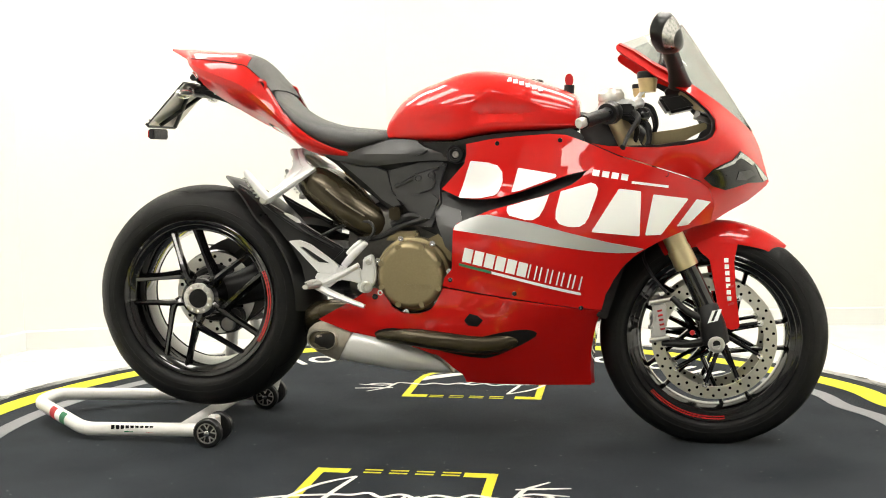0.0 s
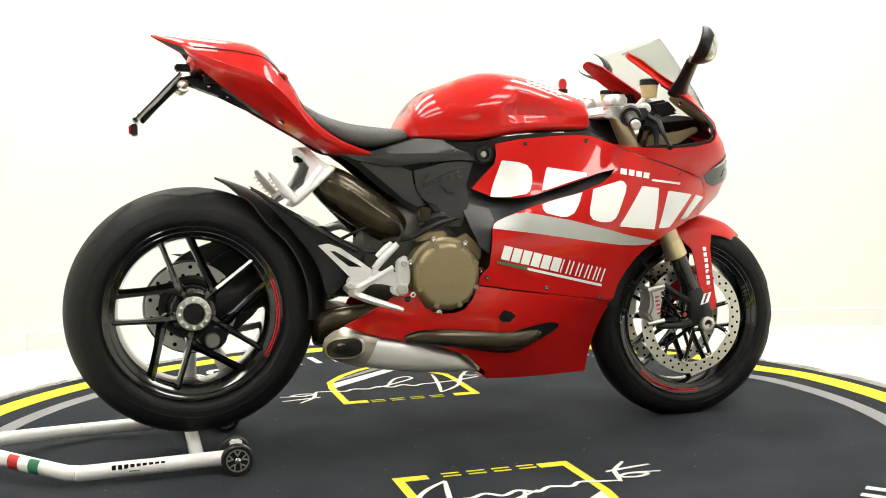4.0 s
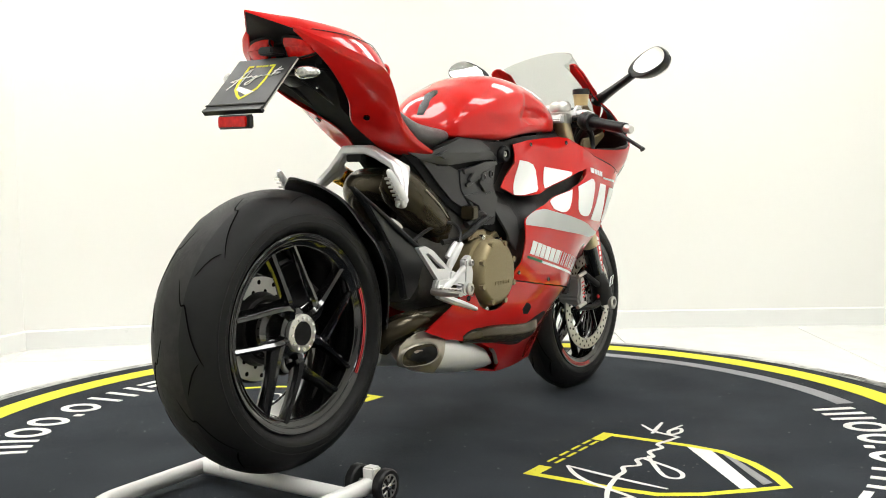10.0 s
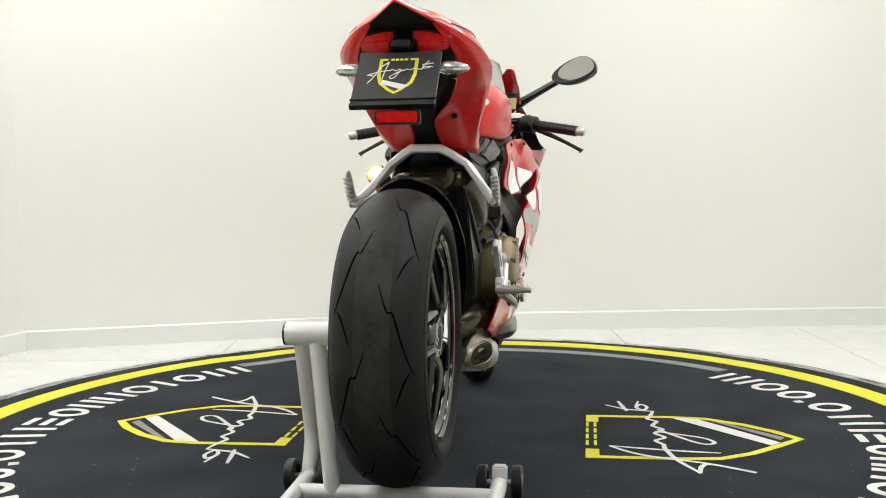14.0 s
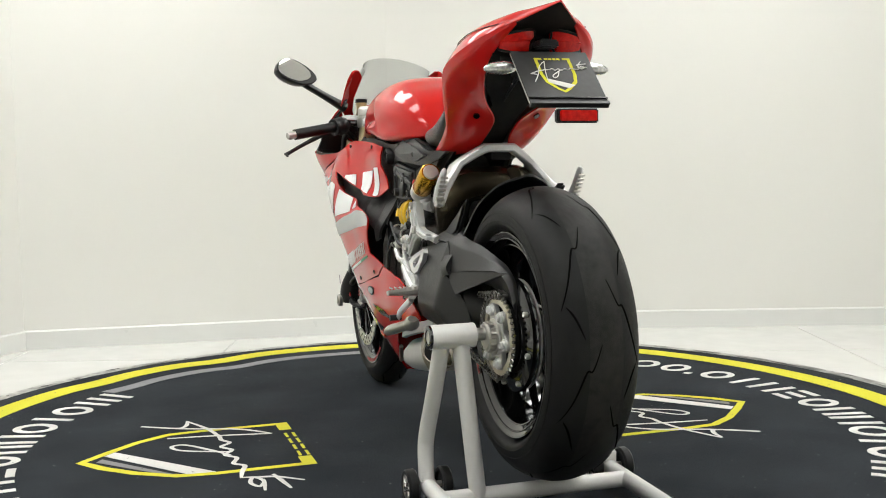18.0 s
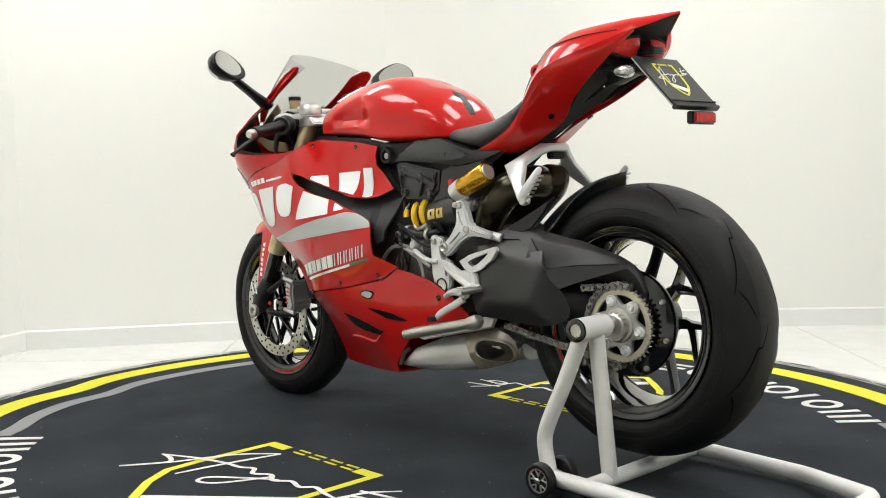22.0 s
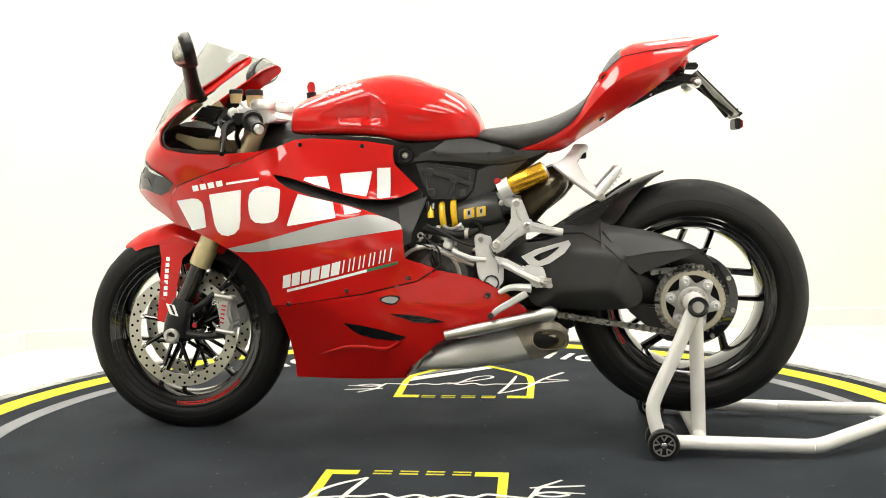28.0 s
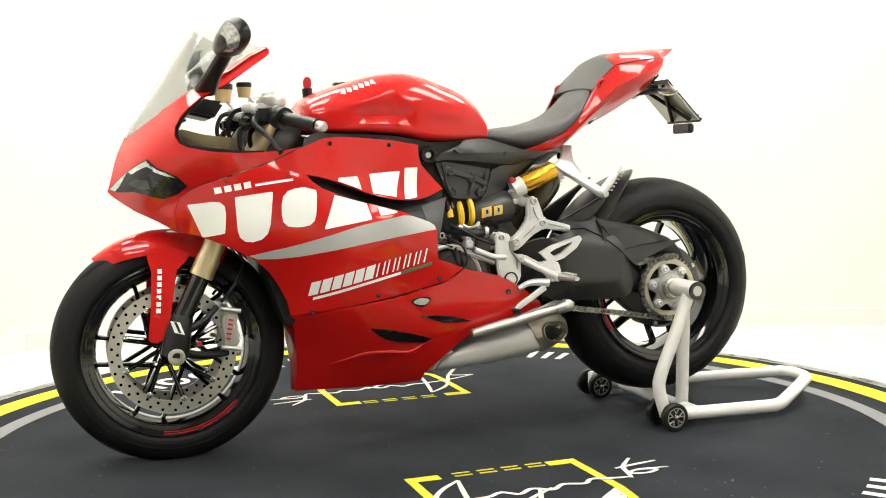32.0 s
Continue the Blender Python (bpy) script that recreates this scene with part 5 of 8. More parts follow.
# the swingarm's hub carrier hides the disc from the chain's side
carrier = part("hub_carrier", lathe([(0.058, 0.050), (0.060, 0.124), (0.066, 0.128), (0.074, 0.126), (0.080, 0.112), (0.084, 0.095), (0.086, 0.06)], REAR, 56), GLOSSBLACK, bike, "black eccentric hub carrier")
for k in range(8):
    a = radians(15 + 45 * k)
    part("carrier_bolt", lathe([(0.074, 0.0065), (0.084, 0.0065), (0.086, 0.005), (0.083, 0.003)], (REAR[0] + 0.115 * math.cos(a), REAR[1], REAR[2] + 0.115 * math.sin(a)), 10), STEEL, carrier)
# rear caliper behind the spokes
cal = part("rear_caliper", slab(curve_through([(-0.650, 0.345), (-0.622, 0.350), (-0.600, 0.335), (-0.602, 0.295), (-0.632, 0.272), (-0.666, 0.282), (-0.672, 0.315)], 3, True), -0.012, 0.05, 0.006), PLASTIC, bike, "black rear brake caliper")
part("caliper_piston", lathe([(0.0, 0.021), (-0.006, 0.021), (-0.009, 0.018), (-0.009, 0.001)], (-0.640, -0.014, 0.300), 22), CALIPER, cal, "pale caliper cap")
part("caliper_bracket", slab([(-0.628, 0.425), (-0.604, 0.445), (-0.585, 0.432), (-0.588, 0.402), (-0.604, 0.388), (-0.620, 0.398)], 0.0, 0.012, 0.003), CALIPER, cal, "grey caliper bracket")
for x, z in ((-0.613, 0.424), (-0.600, 0.430), (-0.598, 0.412), (-0.610, 0.406)):
    part("bracket_hole", rod((x, -0.0006, z), (x, 0.004, z), 0.0035, 8), GROOVE, cal)


# ---- front end ----
def build_front_end():
    top, low = (0.487, 0.905), (0.735, 0.40)
    for s in (-1, 1):
        y = MID + s * 0.105
        fork = part("fork_tube", tube([(0.485, y, 0.90), (0.56, y, 0.74), (0.672, y, 0.50)], [0.026, 0.028, 0.028], 20, smooth=1), GOLDFORK, bike, "gold anodised fork tube")
        part("fork_collar", tube([(0.655, y, 0.535), (0.678, y, 0.487)], 0.0305, 20, smooth=1), GOLDFORK, fork)
        part("fork_leg", tube([(0.676, y, 0.492), (0.738, y, 0.36)], [0.024, 0.025], 18, smooth=1), GLOSSBLACK, bike, "black fork leg")
        yo = MID + s * 0.118
        part("axle_clamp", join(tube([(0.728, y, 0.385), (0.742, yo, 0.335), (0.75, yo, 0.29)], [0.028, 0.034, 0.036], 14, 4), tube([(0.745, yo, 0.30), (0.68, yo, 0.285), (0.615, yo - s * 0.02, 0.285)], [0.013, 0.010, 0.009], 10, 3), tube([(0.735, yo, 0.345), (0.68, yo, 0.37), (0.64, yo - s * 0.02, 0.405)], [0.012, 0.009, 0.008], 10, 3)), PLASTIC, bike, "black axle clamp and caliper bracket")
        part("axle_nut", lathe([(0.0, 0.021), (s * 0.012, 0.021), (s * 0.014, 0.018), (s * 0.014, 0.012), (s * 0.004, 0.011), (s * 0.004, 0.0005)], (0.749, yo + s * 0.03, 0.292), 24), STEEL, bike, "steel axle end")
        # caliper
        cx, cz, cy = 0.607, 0.345, MID + s * 0.085
        cal = part("brake_caliper", slab([(cx - 0.022, cz + 0.045), (cx + 0.010, cz + 0.052), (cx + 0.022, cz + 0.024), (cx + 0.014, cz - 0.024), (cx + 0.018, cz - 0.045), (cx - 0.014, cz - 0.048), (cx - 0.026, cz - 0.024), (cx - 0.014, cz + 0.008)], *sorted((cy - s * 0.045, cy + s * 0.032)), 0.007), CALIPER, bike, "grey radial brake caliper")
        for dz in (0.052, -0.048):
            part("caliper_bolt", rod((cx - 0.026, cy + s * 0.028, cz + dz - 0.004), (cx + 0.026, cy + s * 0.028, cz + dz + 0.005), 0.0065, 12), STEEL, cal)
        for j in range(5):
            part("caliper_mark", rod((cx - 0.006 + 0.002 * j, cy + s * 0.0322, cz + 0.026 - 0.012 * j), (cx + 0.006 + 0.002 * j, cy + s * 0.0322, cz + 0.029 - 0.012 * j), 0.0026, 6), REDMARK, cal)
        part("sensor_cap", lathe([(0.0, 0.007), (s * 0.004, 0.006), (s * 0.004, 0.001)], (0.69, yo + s * 0.012, 0.318), 12), REDMARK, bike, "small red plug")
        part("brake_hose", tube([(cx + 0.02, cy, cz + 0.07), (0.59, cy, 0.46), (0.565, cy - s * 0.02, 0.52), (0.60, cy - s * 0.03, 0.58), (0.62, MID + s * 0.06, 0.66)], 0.004, 8), PLASTIC, bike, "black brake hose")
        mark = part("maker_mark", slab([(0.727, 0.347), (0.752, 0.354), (0.762, 0.384), (0.738, 0.379)], *sorted((yo + s * 0.0355, yo + s * 0.0365)), 0.0), WHITE_FILM, bike, "small white and black maker's sticker")
        part("mark_bar", slab([(0.735, 0.352), (0.742, 0.354), (0.753, 0.381), (0.746, 0.380)], *sorted((yo + s * 0.0366, yo + s * 0.0372)), 0.0), GLOSSBLACK, mark)
        # fender side blade
        f = Field([(0.70, 0.53, 0.082), (0.80, 0.56, 0.068), (0.75, 0.57, 0.072), (0.80, 0.51, 0.082), (0.80, 0.33, 0.100), (0.77, 0.34, 0.104), (0.73, 0.5, 0.090)])
        blade = part("fender_blade", drape([(0.700, 0.545), (0.75, 0.565), (0.81, 0.555), (0.798, 0.50), (0.802, 0.42), (0.812, 0.332), (0.806, 0.325), (0.79, 0.322), (0.765, 0.335), (0.750, 0.42), (0.735, 0.505), (0.712, 0.525)], f, s, 0.0, 0.004, 0.03), RED, bike, "red fork cover blade")
        for j in range(7):
            x, z = 0.772 + 0.0012 * j, 0.497 - j * 0.0165
            patch([(x, z), (x + 0.011, z), (x + 0.011, z + 0.0115), (x, z + 0.0115)], f, s, WHITE_FILM, blade, 0.0015, name="blade_mark", step=0.05)
        for z in (0.43, 0.385):
            patch([(0.782, z), (0.797, z + 0.004), (0.797, z + 0.010), (0.783, z + 0.006)], f, s, REDMARK, blade, 0.002, name="blade_slot", step=0.05)
    # fender shell over the tyre
    rows = []
    for a, w, rr, drop in ((52, 0.020, 0.309, 0.0), (59, 0.050, 0.311, 0.004), (68, 0.066, 0.313, 0.012), (82, 0.075, 0.314, 0.02), (98, 0.078, 0.313, 0.025), (110, 0.076, 0.311, 0.022), (120, 0.066, 0.309, 0.016)):
        row = []
        for u in np.linspace(-1, 1, 13):
            q = rr - (drop + 0.035) * abs(u) ** 2.6
            row.append((FRONT[0] + q * math.cos(radians(a)), MID + w * math.copysign(abs(u) ** 0.9, u), FRONT[2] + q * math.sin(radians(a))))
        rows.append(row)
    rows = [[np.array(p) for p in r] for r in rows]
    fine = []
    for j in range(13):
        fine.append(curve_through([r[j] for r in rows], 5))
    bm = loft([list(r) for r in zip(*fine)], cap=False, closed=False)
    ext = bmesh.ops.extrude_face_region(bm, geom=list(bm.faces))
    for v in [g for g in ext["geom"] if isinstance(g, bmesh.types.BMVert)]:
        d = Vector((v.co.x - FRONT[0], 0, v.co.z - FRONT[2])).normalized()
        v.co -= d * 0.003
    part("front_fender", bm, RED, bike, "glossy red front fender")
    # clamps, bars, levers
    part("top_clamp", slab(curve_through([(0.44, 0.885), (0.46, 0.915), (0.53, 0.925), (0.56, 0.905), (0.54, 0.888)], 3, True), MID - 0.13, MID + 0.13, 0.004), ALU, bike, "polished top fork clamp")
    for s in (-1, 1):
        y = MID + s * 0.105
        cap = part("fork_cap", lathe([(0.0, 0.034), (0.010, 0.034), (0.011, 0.031), (0.015, 0.031), (0.016, 0.034), (0.034, 0.034), (0.037, 0.032), (0.041, 0.028), (0.045, 0.027), (0.045, 0.020), (0.041, 0.019), (0.041, 0.001)], (0.482, y, 0.905), 32, axis="z"), STEEL, bike, "machined fork cap")
        part("adjuster_ring", lathe([(0.040, 0.0185), (0.046, 0.0175), (0.046, 0.010), (0.043, 0.009), (0.043, 0.001)], (0.482, y, 0.905), 24, axis="z"), DARK, cap, "dark adjuster in the fork cap")
        part("adjuster_screw", lathe([(0.043, 0.007), (0.048, 0.006), (0.048, 0.001)], (0.482, y, 0.905), 12, axis="z"), REDMARK, cap, "small red adjuster screw")
        bar = part("handlebar", tube([(0.50, y, 0.895), (0.505, y + s * 0.06, 0.897), (0.42, MID + s * 0.362, 0.858)], 0.011, 12, smooth=1), GLOSSBLACK, bike, "black clip-on bar")
        g0, g1 = np.array((0.477, MID + s * 0.215, 0.884)), np.array((0.421, MID + s * 0.355, 0.859))
        part("grip", tube([g0, g0 + (g1 - g0) * 0.1, g1], [0.019, 0.0165, 0.0168], 16, smooth=1), PLASTIC, bar, "black rubber grip")
        e = g1 + (g1 - g0) * 0.12
        part("bar_end", tube([g1, e, e + (g1 - g0) * 0.05], [0.0125, 0.0135, 0.010], 16, smooth=1), STEEL, bar, "silver bar end")
        h = g0 - (g1 - g0) * 0.25
        part("switch_box", tube([g0, (g0 + h) / 2, h], [0.024, 0.030, 0.025], 14, smooth=2), PLASTIC, bar, "black switch housing")
        part("lever_clamp", join(box(h[0] - 0.005, h[0] + 0.05, h[1] - 0.02, h[1] + 0.02, h[2] - 0.012, h[2] + 0.018, 0.006)), SATIN, bar, "black lever clamp")
        part("lever", tube([(h[0] + 0.045, h[1], h[2]), (h[0] + 0.06, h[1] + s * 0.05, h[2] - 0.022), (h[0] + 0.04, h[1] + s * 0.12, h[2] - 0.055), (0.517, MID + s * 0.36, 0.803), (0.514, MID + s * 0.368, 0.797)], [0.009, 0.009, 0.0065, 0.006, 0.009], 10, 4, flat=0.8), SATIN, bar, "black hand lever")
        # fluid cups
        rx, ry, big = (0.575, MID - 0.13, 1.0) if s < 0 else (0.555, MID + 0.11, 0.72)
        cup = part("fluid_cup", lathe([(0.0, 0.021 * big), (0.035 * big, 0.025 * big), (0.036 * big, 0.001)], (rx, ry, 0.940), 24, axis="z"), FLUID, bike, "amber brake fluid cup")
        part("cup_lid", lathe([(0.035 * big, 0.027 * big), (0.05 * big, 0.027 * big), (0.053 * big, 0.022 * big), (0.053 * big, 0.001)], (rx, ry, 0.940), 24, axis="z"), PLASTIC, cup, "black lid")
        part("cup_stay", tube([(rx - 0.01, ry, 0.945), (rx - 0.03, ry - s * 0.01, 0.92), (rx - 0.045, ry, 0.90)], 0.006, 8), ALU, cup)
        # mirrors
        tip = np.array((0.604, MID + s * 0.412, 1.095))
        stalk = part("mirror_stalk", tube([(0.655, MID + s * 0.145, 0.955), (0.645, MID + s * 0.20, 0.985), (0.625, MID + s * 0.285, 1.03)], [0.030, 0.022, 0.019], 12, 3, flat=0.60, up=(1, 0, 0)), SATIN, bike, "black mirror stalk")
        c = np.array((0.612, MID - 0.345, 1.062) if s < 0 else (0.612, MID + 0.315, 1.065))
        ax = np.array((-0.21, s * 0.885, 0.415))
        fwd = np.array((0.90, s * 0.32, -0.29))
        up = np.cross(fwd, ax) * -s
        up /= np.linalg.norm(up)
        shape = np.array(curve_through([(-0.082, -0.010), (-0.066, -0.030), (-0.020, -0.041), (0.035, -0.038), (0.066, -0.016), (0.078, 0.014), (0.066, 0.038), (0.025, 0.045), (-0.030, 0.037), (-0.068, 0.014)], 4, True)) * (0.97 if s < 0 else 0.91)
        rings = []
        for depth, k, sink in ((-0.012, 0.95, 0.0), (-0.009, 1.0, 0.0), (0.006, 1.0, 0.0), (0.017, 0.90, 0.002), (0.028, 0.74, 0.005), (0.038, 0.52, 0.008), (0.044, 0.28, 0.010), (0.046, 0.05, 0.010)):
            rings.append([c + k * (q[0] * ax + q[1] * up) + depth * fwd + sink * up for q in shape])
        part("mirror_housing", loft(rings), SATIN, stalk, "glossy black mirror housing")
        bm = bmesh.new()
        bm.faces.new([bm.verts.new(tuple(c + (0.80 * q[0] + 0.010) * ax + 0.87 * q[1] * up - 0.0130 * fwd)) for q in shape])
        part("mirror_glass", bm, MIRROR, stalk, "mirror glass")
        # the lens follows the housing's outer shoulder
        band = [k for k, q in enumerate(shape) if q[0] > 0.004 and q[1] > -0.030]
        strip = []
        for k in (3, 4, 5):
            mid = np.mean([np.array(q) for q in rings[k]], axis=0)
            strip.append([mid + (np.array(rings[k][b]) - mid) * 1.035 + 0.002 * fwd for b in band])
        bm = loft(strip, cap=False, closed=False)
        part("mirror_indicator", bm, CLEARLENS, stalk, "clear indicator lens in the mirror")
    for s in (-1, 1):
        y = MID + s * 0.105
        part("master_cylinder", tube([(0.535, MID + s * 0.19, 0.905), (0.55, MID + s * 0.155, 0.91), (0.555, MID + s * 0.125, 0.912)], [0.012, 0.016, 0.012], 12, 3), ALU, bike, "silver radial master cylinder")
        part("cockpit_hose", tube([(0.555, MID + s * 0.125, 0.912), (0.585, MID + s * 0.115, 0.90), (0.598, MID + s * 0.105, 0.86), (0.585, MID + s * 0.10, 0.82), (0.56, MID + s * 0.10, 0.74)], 0.006, 8), PLASTIC, bike)
        part("cockpit_hose", tube([(0.50, MID + s * 0.19, 0.88), (0.532, MID + s * 0.16, 0.868), (0.548, MID + s * 0.13, 0.835), (0.52, MID + s * 0.10, 0.76)], 0.007, 8), PLASTIC, bike)
        part("fork_clamp", lathe([(-0.012, 0.034), (0.0, 0.036), (0.014, 0.036), (0.016, 0.032)], (0.486, y, 0.895), 20, axis="z"), STEEL, bike, "machined fork clamp")
        part("clamp_bolt", rod((0.52, y - 0.03, 0.897), (0.52, y + 0.03, 0.897), 0.006, 10), CHROME, bike)
        part("switch_button", box(0.470, 0.486, *sorted((MID + s * 0.185, MID + s * 0.20)), 0.905, 0.914, 0.002), REDMARK if s < 0 else GREY_FILM, bike)
    for s in (-1, 1):
        y0, y1 = sorted((MID + s * 0.088, MID + s * 0.094))
        part("fairing_stay", slab([(0.672, 0.962), (0.655, 0.938), (0.700, 0.905), (0.750, 0.872), (0.775, 0.845), (0.794, 0.861), (0.765, 0.892), (0.735, 0.918)], y0, y1, 0.002), BRONZE, bike, "bronze-coloured diagonal fairing stay")
        part("stay_screw", lathe([(0.0, 0.005), (s * 0.004, 0.005), (s * 0.005, 0.003)], (0.69, MID + s * 0.094, 0.927), 10), CHROME, bike)
        part("switch_cluster", join(box(0.528, 0.575, *sorted((MID + s * 0.13, MID + s * 0.185)), 0.862, 0.898, 0.008), tube([(0.555, MID + s * 0.16, 0.868), (0.575, MID + s * 0.165, 0.85), (0.578, MID + s * 0.17, 0.815), (0.568, MID + s * 0.175, 0.798)], [0.010, 0.009, 0.007, 0.006], 8)), PLASTIC, bike, "black switch and lever cluster")
        part("adjuster_wheel", lathe([(-s * 0.008, 0.013), (s * 0.008, 0.013), (s * 0.010, 0.010), (s * 0.010, 0.001)], (0.568, MID + s * 0.185, 0.878), 14), GLOSSBLACK, bike, "black lever adjuster")
        part("grip_flange", tube([(0.479, MID + s * 0.211, 0.885), (0.474, MID + s * 0.222, 0.8825)], 0.027, 20, smooth=1), PLASTIC, bike, "black grip flange")
    part("steering_damper", rod((0.505, MID - 0.09, 0.93), (0.505, MID + 0.05, 0.93), 0.011, 14), STEEL, bike, "steel steering damper")
    part("dash", slab([(0.60, 0.93), (0.66, 0.94), (0.70, 0.90), (0.63, 0.885)], MID - 0.08, MID + 0.08, 0.008), PLASTIC, bike, "black dashboard")
    for y in (MID - 0.14, MID + 0.13):
        part("cockpit_stay", slab([(0.56, 0.805), (0.57, 0.835), (0.66, 0.845), (0.72, 0.86), (0.725, 0.845), (0.66, 0.81)], y, y + 0.01, 0.003), BRONZE, bike, "bronze-coloured fairing stay")
    part("steering_head", hull([(0.40, 0.72, 0.90, 0.07), (0.45, 0.66, 0.89, 0.085), (0.54, 0.64, 0.88, 0.085), (0.60, 0.66, 0.80, 0.07)], 20), PLASTIC, bike, "black steering head and airbox front")


build_front_end()


# ---- engine, frame covers, exhaust, swingarm ----
def build_engine():
    part("engine_block", join(hull([(-0.24, 0.40, 0.60, 0.08), (-0.15, 0.36, 0.66, 0.11), (0.0, 0.33, 0.66, 0.12), (0.10, 0.32, 0.66, 0.12), (0.30, 0.30, 0.60, 0.11), (0.42, 0.28, 0.50, 0.08)], 20, 4, 4), hull([(-0.10, 0.55, 0.80, 0.10), (0.02, 0.55, 0.82, 0.11), (0.25, 0.55, 0.83, 0.12), (0.42, 0.60, 0.82, 0.11)], 16, 4, 4)), ENGINE, bike, "dark engine castings")
    part("radiator", slab([(0.44, 0.36), (0.47, 0.35), (0.56, 0.62), (0.53, 0.63)], MID - 0.14, MID + 0.14, 0.004), DARK, bike, "dark radiator")
    # right: clutch cover
    c = (-0.042, 0, 0.470)
    y0 = MID
    case = part("clutch_case", lathe([(-0.10, 0.098), (-0.150, 0.102), (-0.160, 0.099), (-0.165, 0.090)], (c[0], y0, c[2]), 40), BRONZE, bike, "bronze engine side case")
    cover = part("clutch_cover", lathe([(-0.160, 0.091), (-0.185, 0.090), (-0.196, 0.084), (-0.201, 0.078), (-0.2015, 0.072), (-0.2015, 0.001)], (c[0], y0, c[2]), 56), BRONZE, bike, "round bronze clutch cover")
    for k in range(8):
        a = radians(22 + 45 * k)
        part("cover_notch", rod((c[0] + 0.083 * math.cos(a), y0 - 0.190, c[2] + 0.083 * math.sin(a)), (c[0] + 0.083 * math.cos(a), y0 - 0.203, c[2] + 0.083 * math.sin(a)), 0.008, 6), BRONZE, cover)
    for k in range(7):
        a = radians(5 + 51 * k)
        part("case_bolt", lathe([(-0.155, 0.0075), (-0.172, 0.0075), (-0.172, 0.004), (-0.168, 0.003)], (c[0] + 0.101 * math.cos(a), y0, c[2] + 0.101 * math.sin(a)), 10), CHROME, case)
    for j in range(6):
        x = c[0] - 0.022 + j * 0.0135
        part("cover_mark", box(x, x + 0.010, y0 - 0.2030, y0 - 0.2012, c[2] - 0.032, c[2] - 0.022, 0.0005), BRONZE, cover)
    part("case_lug", join(slab([(-0.02, 0.555), (0.03, 0.58), (0.07, 0.54), (0.065, 0.50), (0.02, 0.53)], y0 - 0.15, y0 - 0.10, 0.005), slab([(-0.12, 0.56), (-0.09, 0.585), (-0.03, 0.585), (-0.03, 0.56)], y0 - 0.155, y0 - 0.10, 0.005)), BRONZE, bike, "bronze case lugs")
    # left: alternator cover and hoses
    part("alternator_cover", lathe([(0.10, 0.09), (0.135, 0.088), (0.15, 0.07), (0.152, 0.001)], (-0.02, y0, 0.46), 40), ENGINE, bike, "dark engine cover")
    for pts, r, m in (([(0.02, 0.135, 0.60), (-0.03, 0.14, 0.575), (-0.08, 0.14, 0.55), (-0.12, 0.13, 0.54)], 0.004, PLASTIC), ([(0.03, 0.13, 0.57), (-0.01, 0.15, 0.54), (-0.02, 0.155, 0.50), (0.0, 0.15, 0.47)], 0.003, PLASTIC), ([(-0.05, 0.14, 0.53), (-0.10, 0.145, 0.51), (-0.14, 0.14, 0.505)], 0.007, ALU),
                      ([(0.0, -0.17, 0.62), (-0.07, -0.18, 0.60), (-0.13, -0.17, 0.57), (-0.2, -0.15, 0.56)], 0.008, PLASTIC), ([(-0.10, -0.16, 0.60), (-0.05, -0.17, 0.625), (0.0, -0.16, 0.61)], 0.012, PLASTIC), ([(-0.2, -0.13, 0.53), (-0.28, -0.12, 0.54), (-0.34, -0.10, 0.56)], 0.005, PLASTIC)):
        part("hose", tube([(a, b + MID * 0.3, d) for a, b, d in pts], r, 8), m, bike)
    part("sensor_block", box(-0.105, -0.075, MID - 0.16, MID - 0.12, 0.615, 0.65, 0.004), PIPE, bike, "small brown sensor")
    side_case = part("engine_side", slab([(-0.16, 0.56), (-0.12, 0.585), (0.0, 0.59), (0.03, 0.62), (0.06, 0.61), (0.05, 0.53), (0.0, 0.50), (-0.10, 0.48), (-0.15, 0.50)], MID + 0.08, MID + 0.118, 0.006), ENGINE, bike, "dark engine side casting")
    rng = random.Random(7)
    for k in range(16):
        x, z = -0.13 + 0.17 * rng.random(), 0.50 + 0.085 * rng.random()
        r = 0.005 + 0.009 * rng.random()
        part("casting_boss", lathe([(-0.004, r * 1.3), (0.004 + 0.01 * rng.random(), r * 1.2), (0.015, r), (0.016, r * 0.6), (0.012, r * 0.5)], (x, MID + 0.118, z), 10), ENGINE if rng.random() < 0.6 else STEEL, side_case)
    for k in range(7):
        x, z = -0.11 + 0.14 * rng.random(), 0.51 + 0.08 * rng.random()
        dx, dz = rng.uniform(-0.05, 0.05), rng.uniform(-0.05, 0.02)
        part("engine_wire", tube([(x, MID + 0.122, z), (x + dx * 0.5, MID + 0.142, z + dz * 0.3 + 0.01), (x + dx, MID + 0.124, z + dz)], 0.0035 if k % 2 else 0.005, 8), PLASTIC if k % 3 else STEEL, side_case)
    # frame covers
    f = Field([(-0.33, 0.79, 0.09), (-0.2, 0.80, 0.125), (-0.05, 0.78, 0.14), (0.07, 0.79, 0.138), (0.09, 0.6, 0.17), (-0.02, 0.6, 0.15), (-0.12, 0.62, 0.12), (-0.18, 0.72, 0.11), (0.04, 0.7, 0.145), (0.05, 0.5, 0.165)])
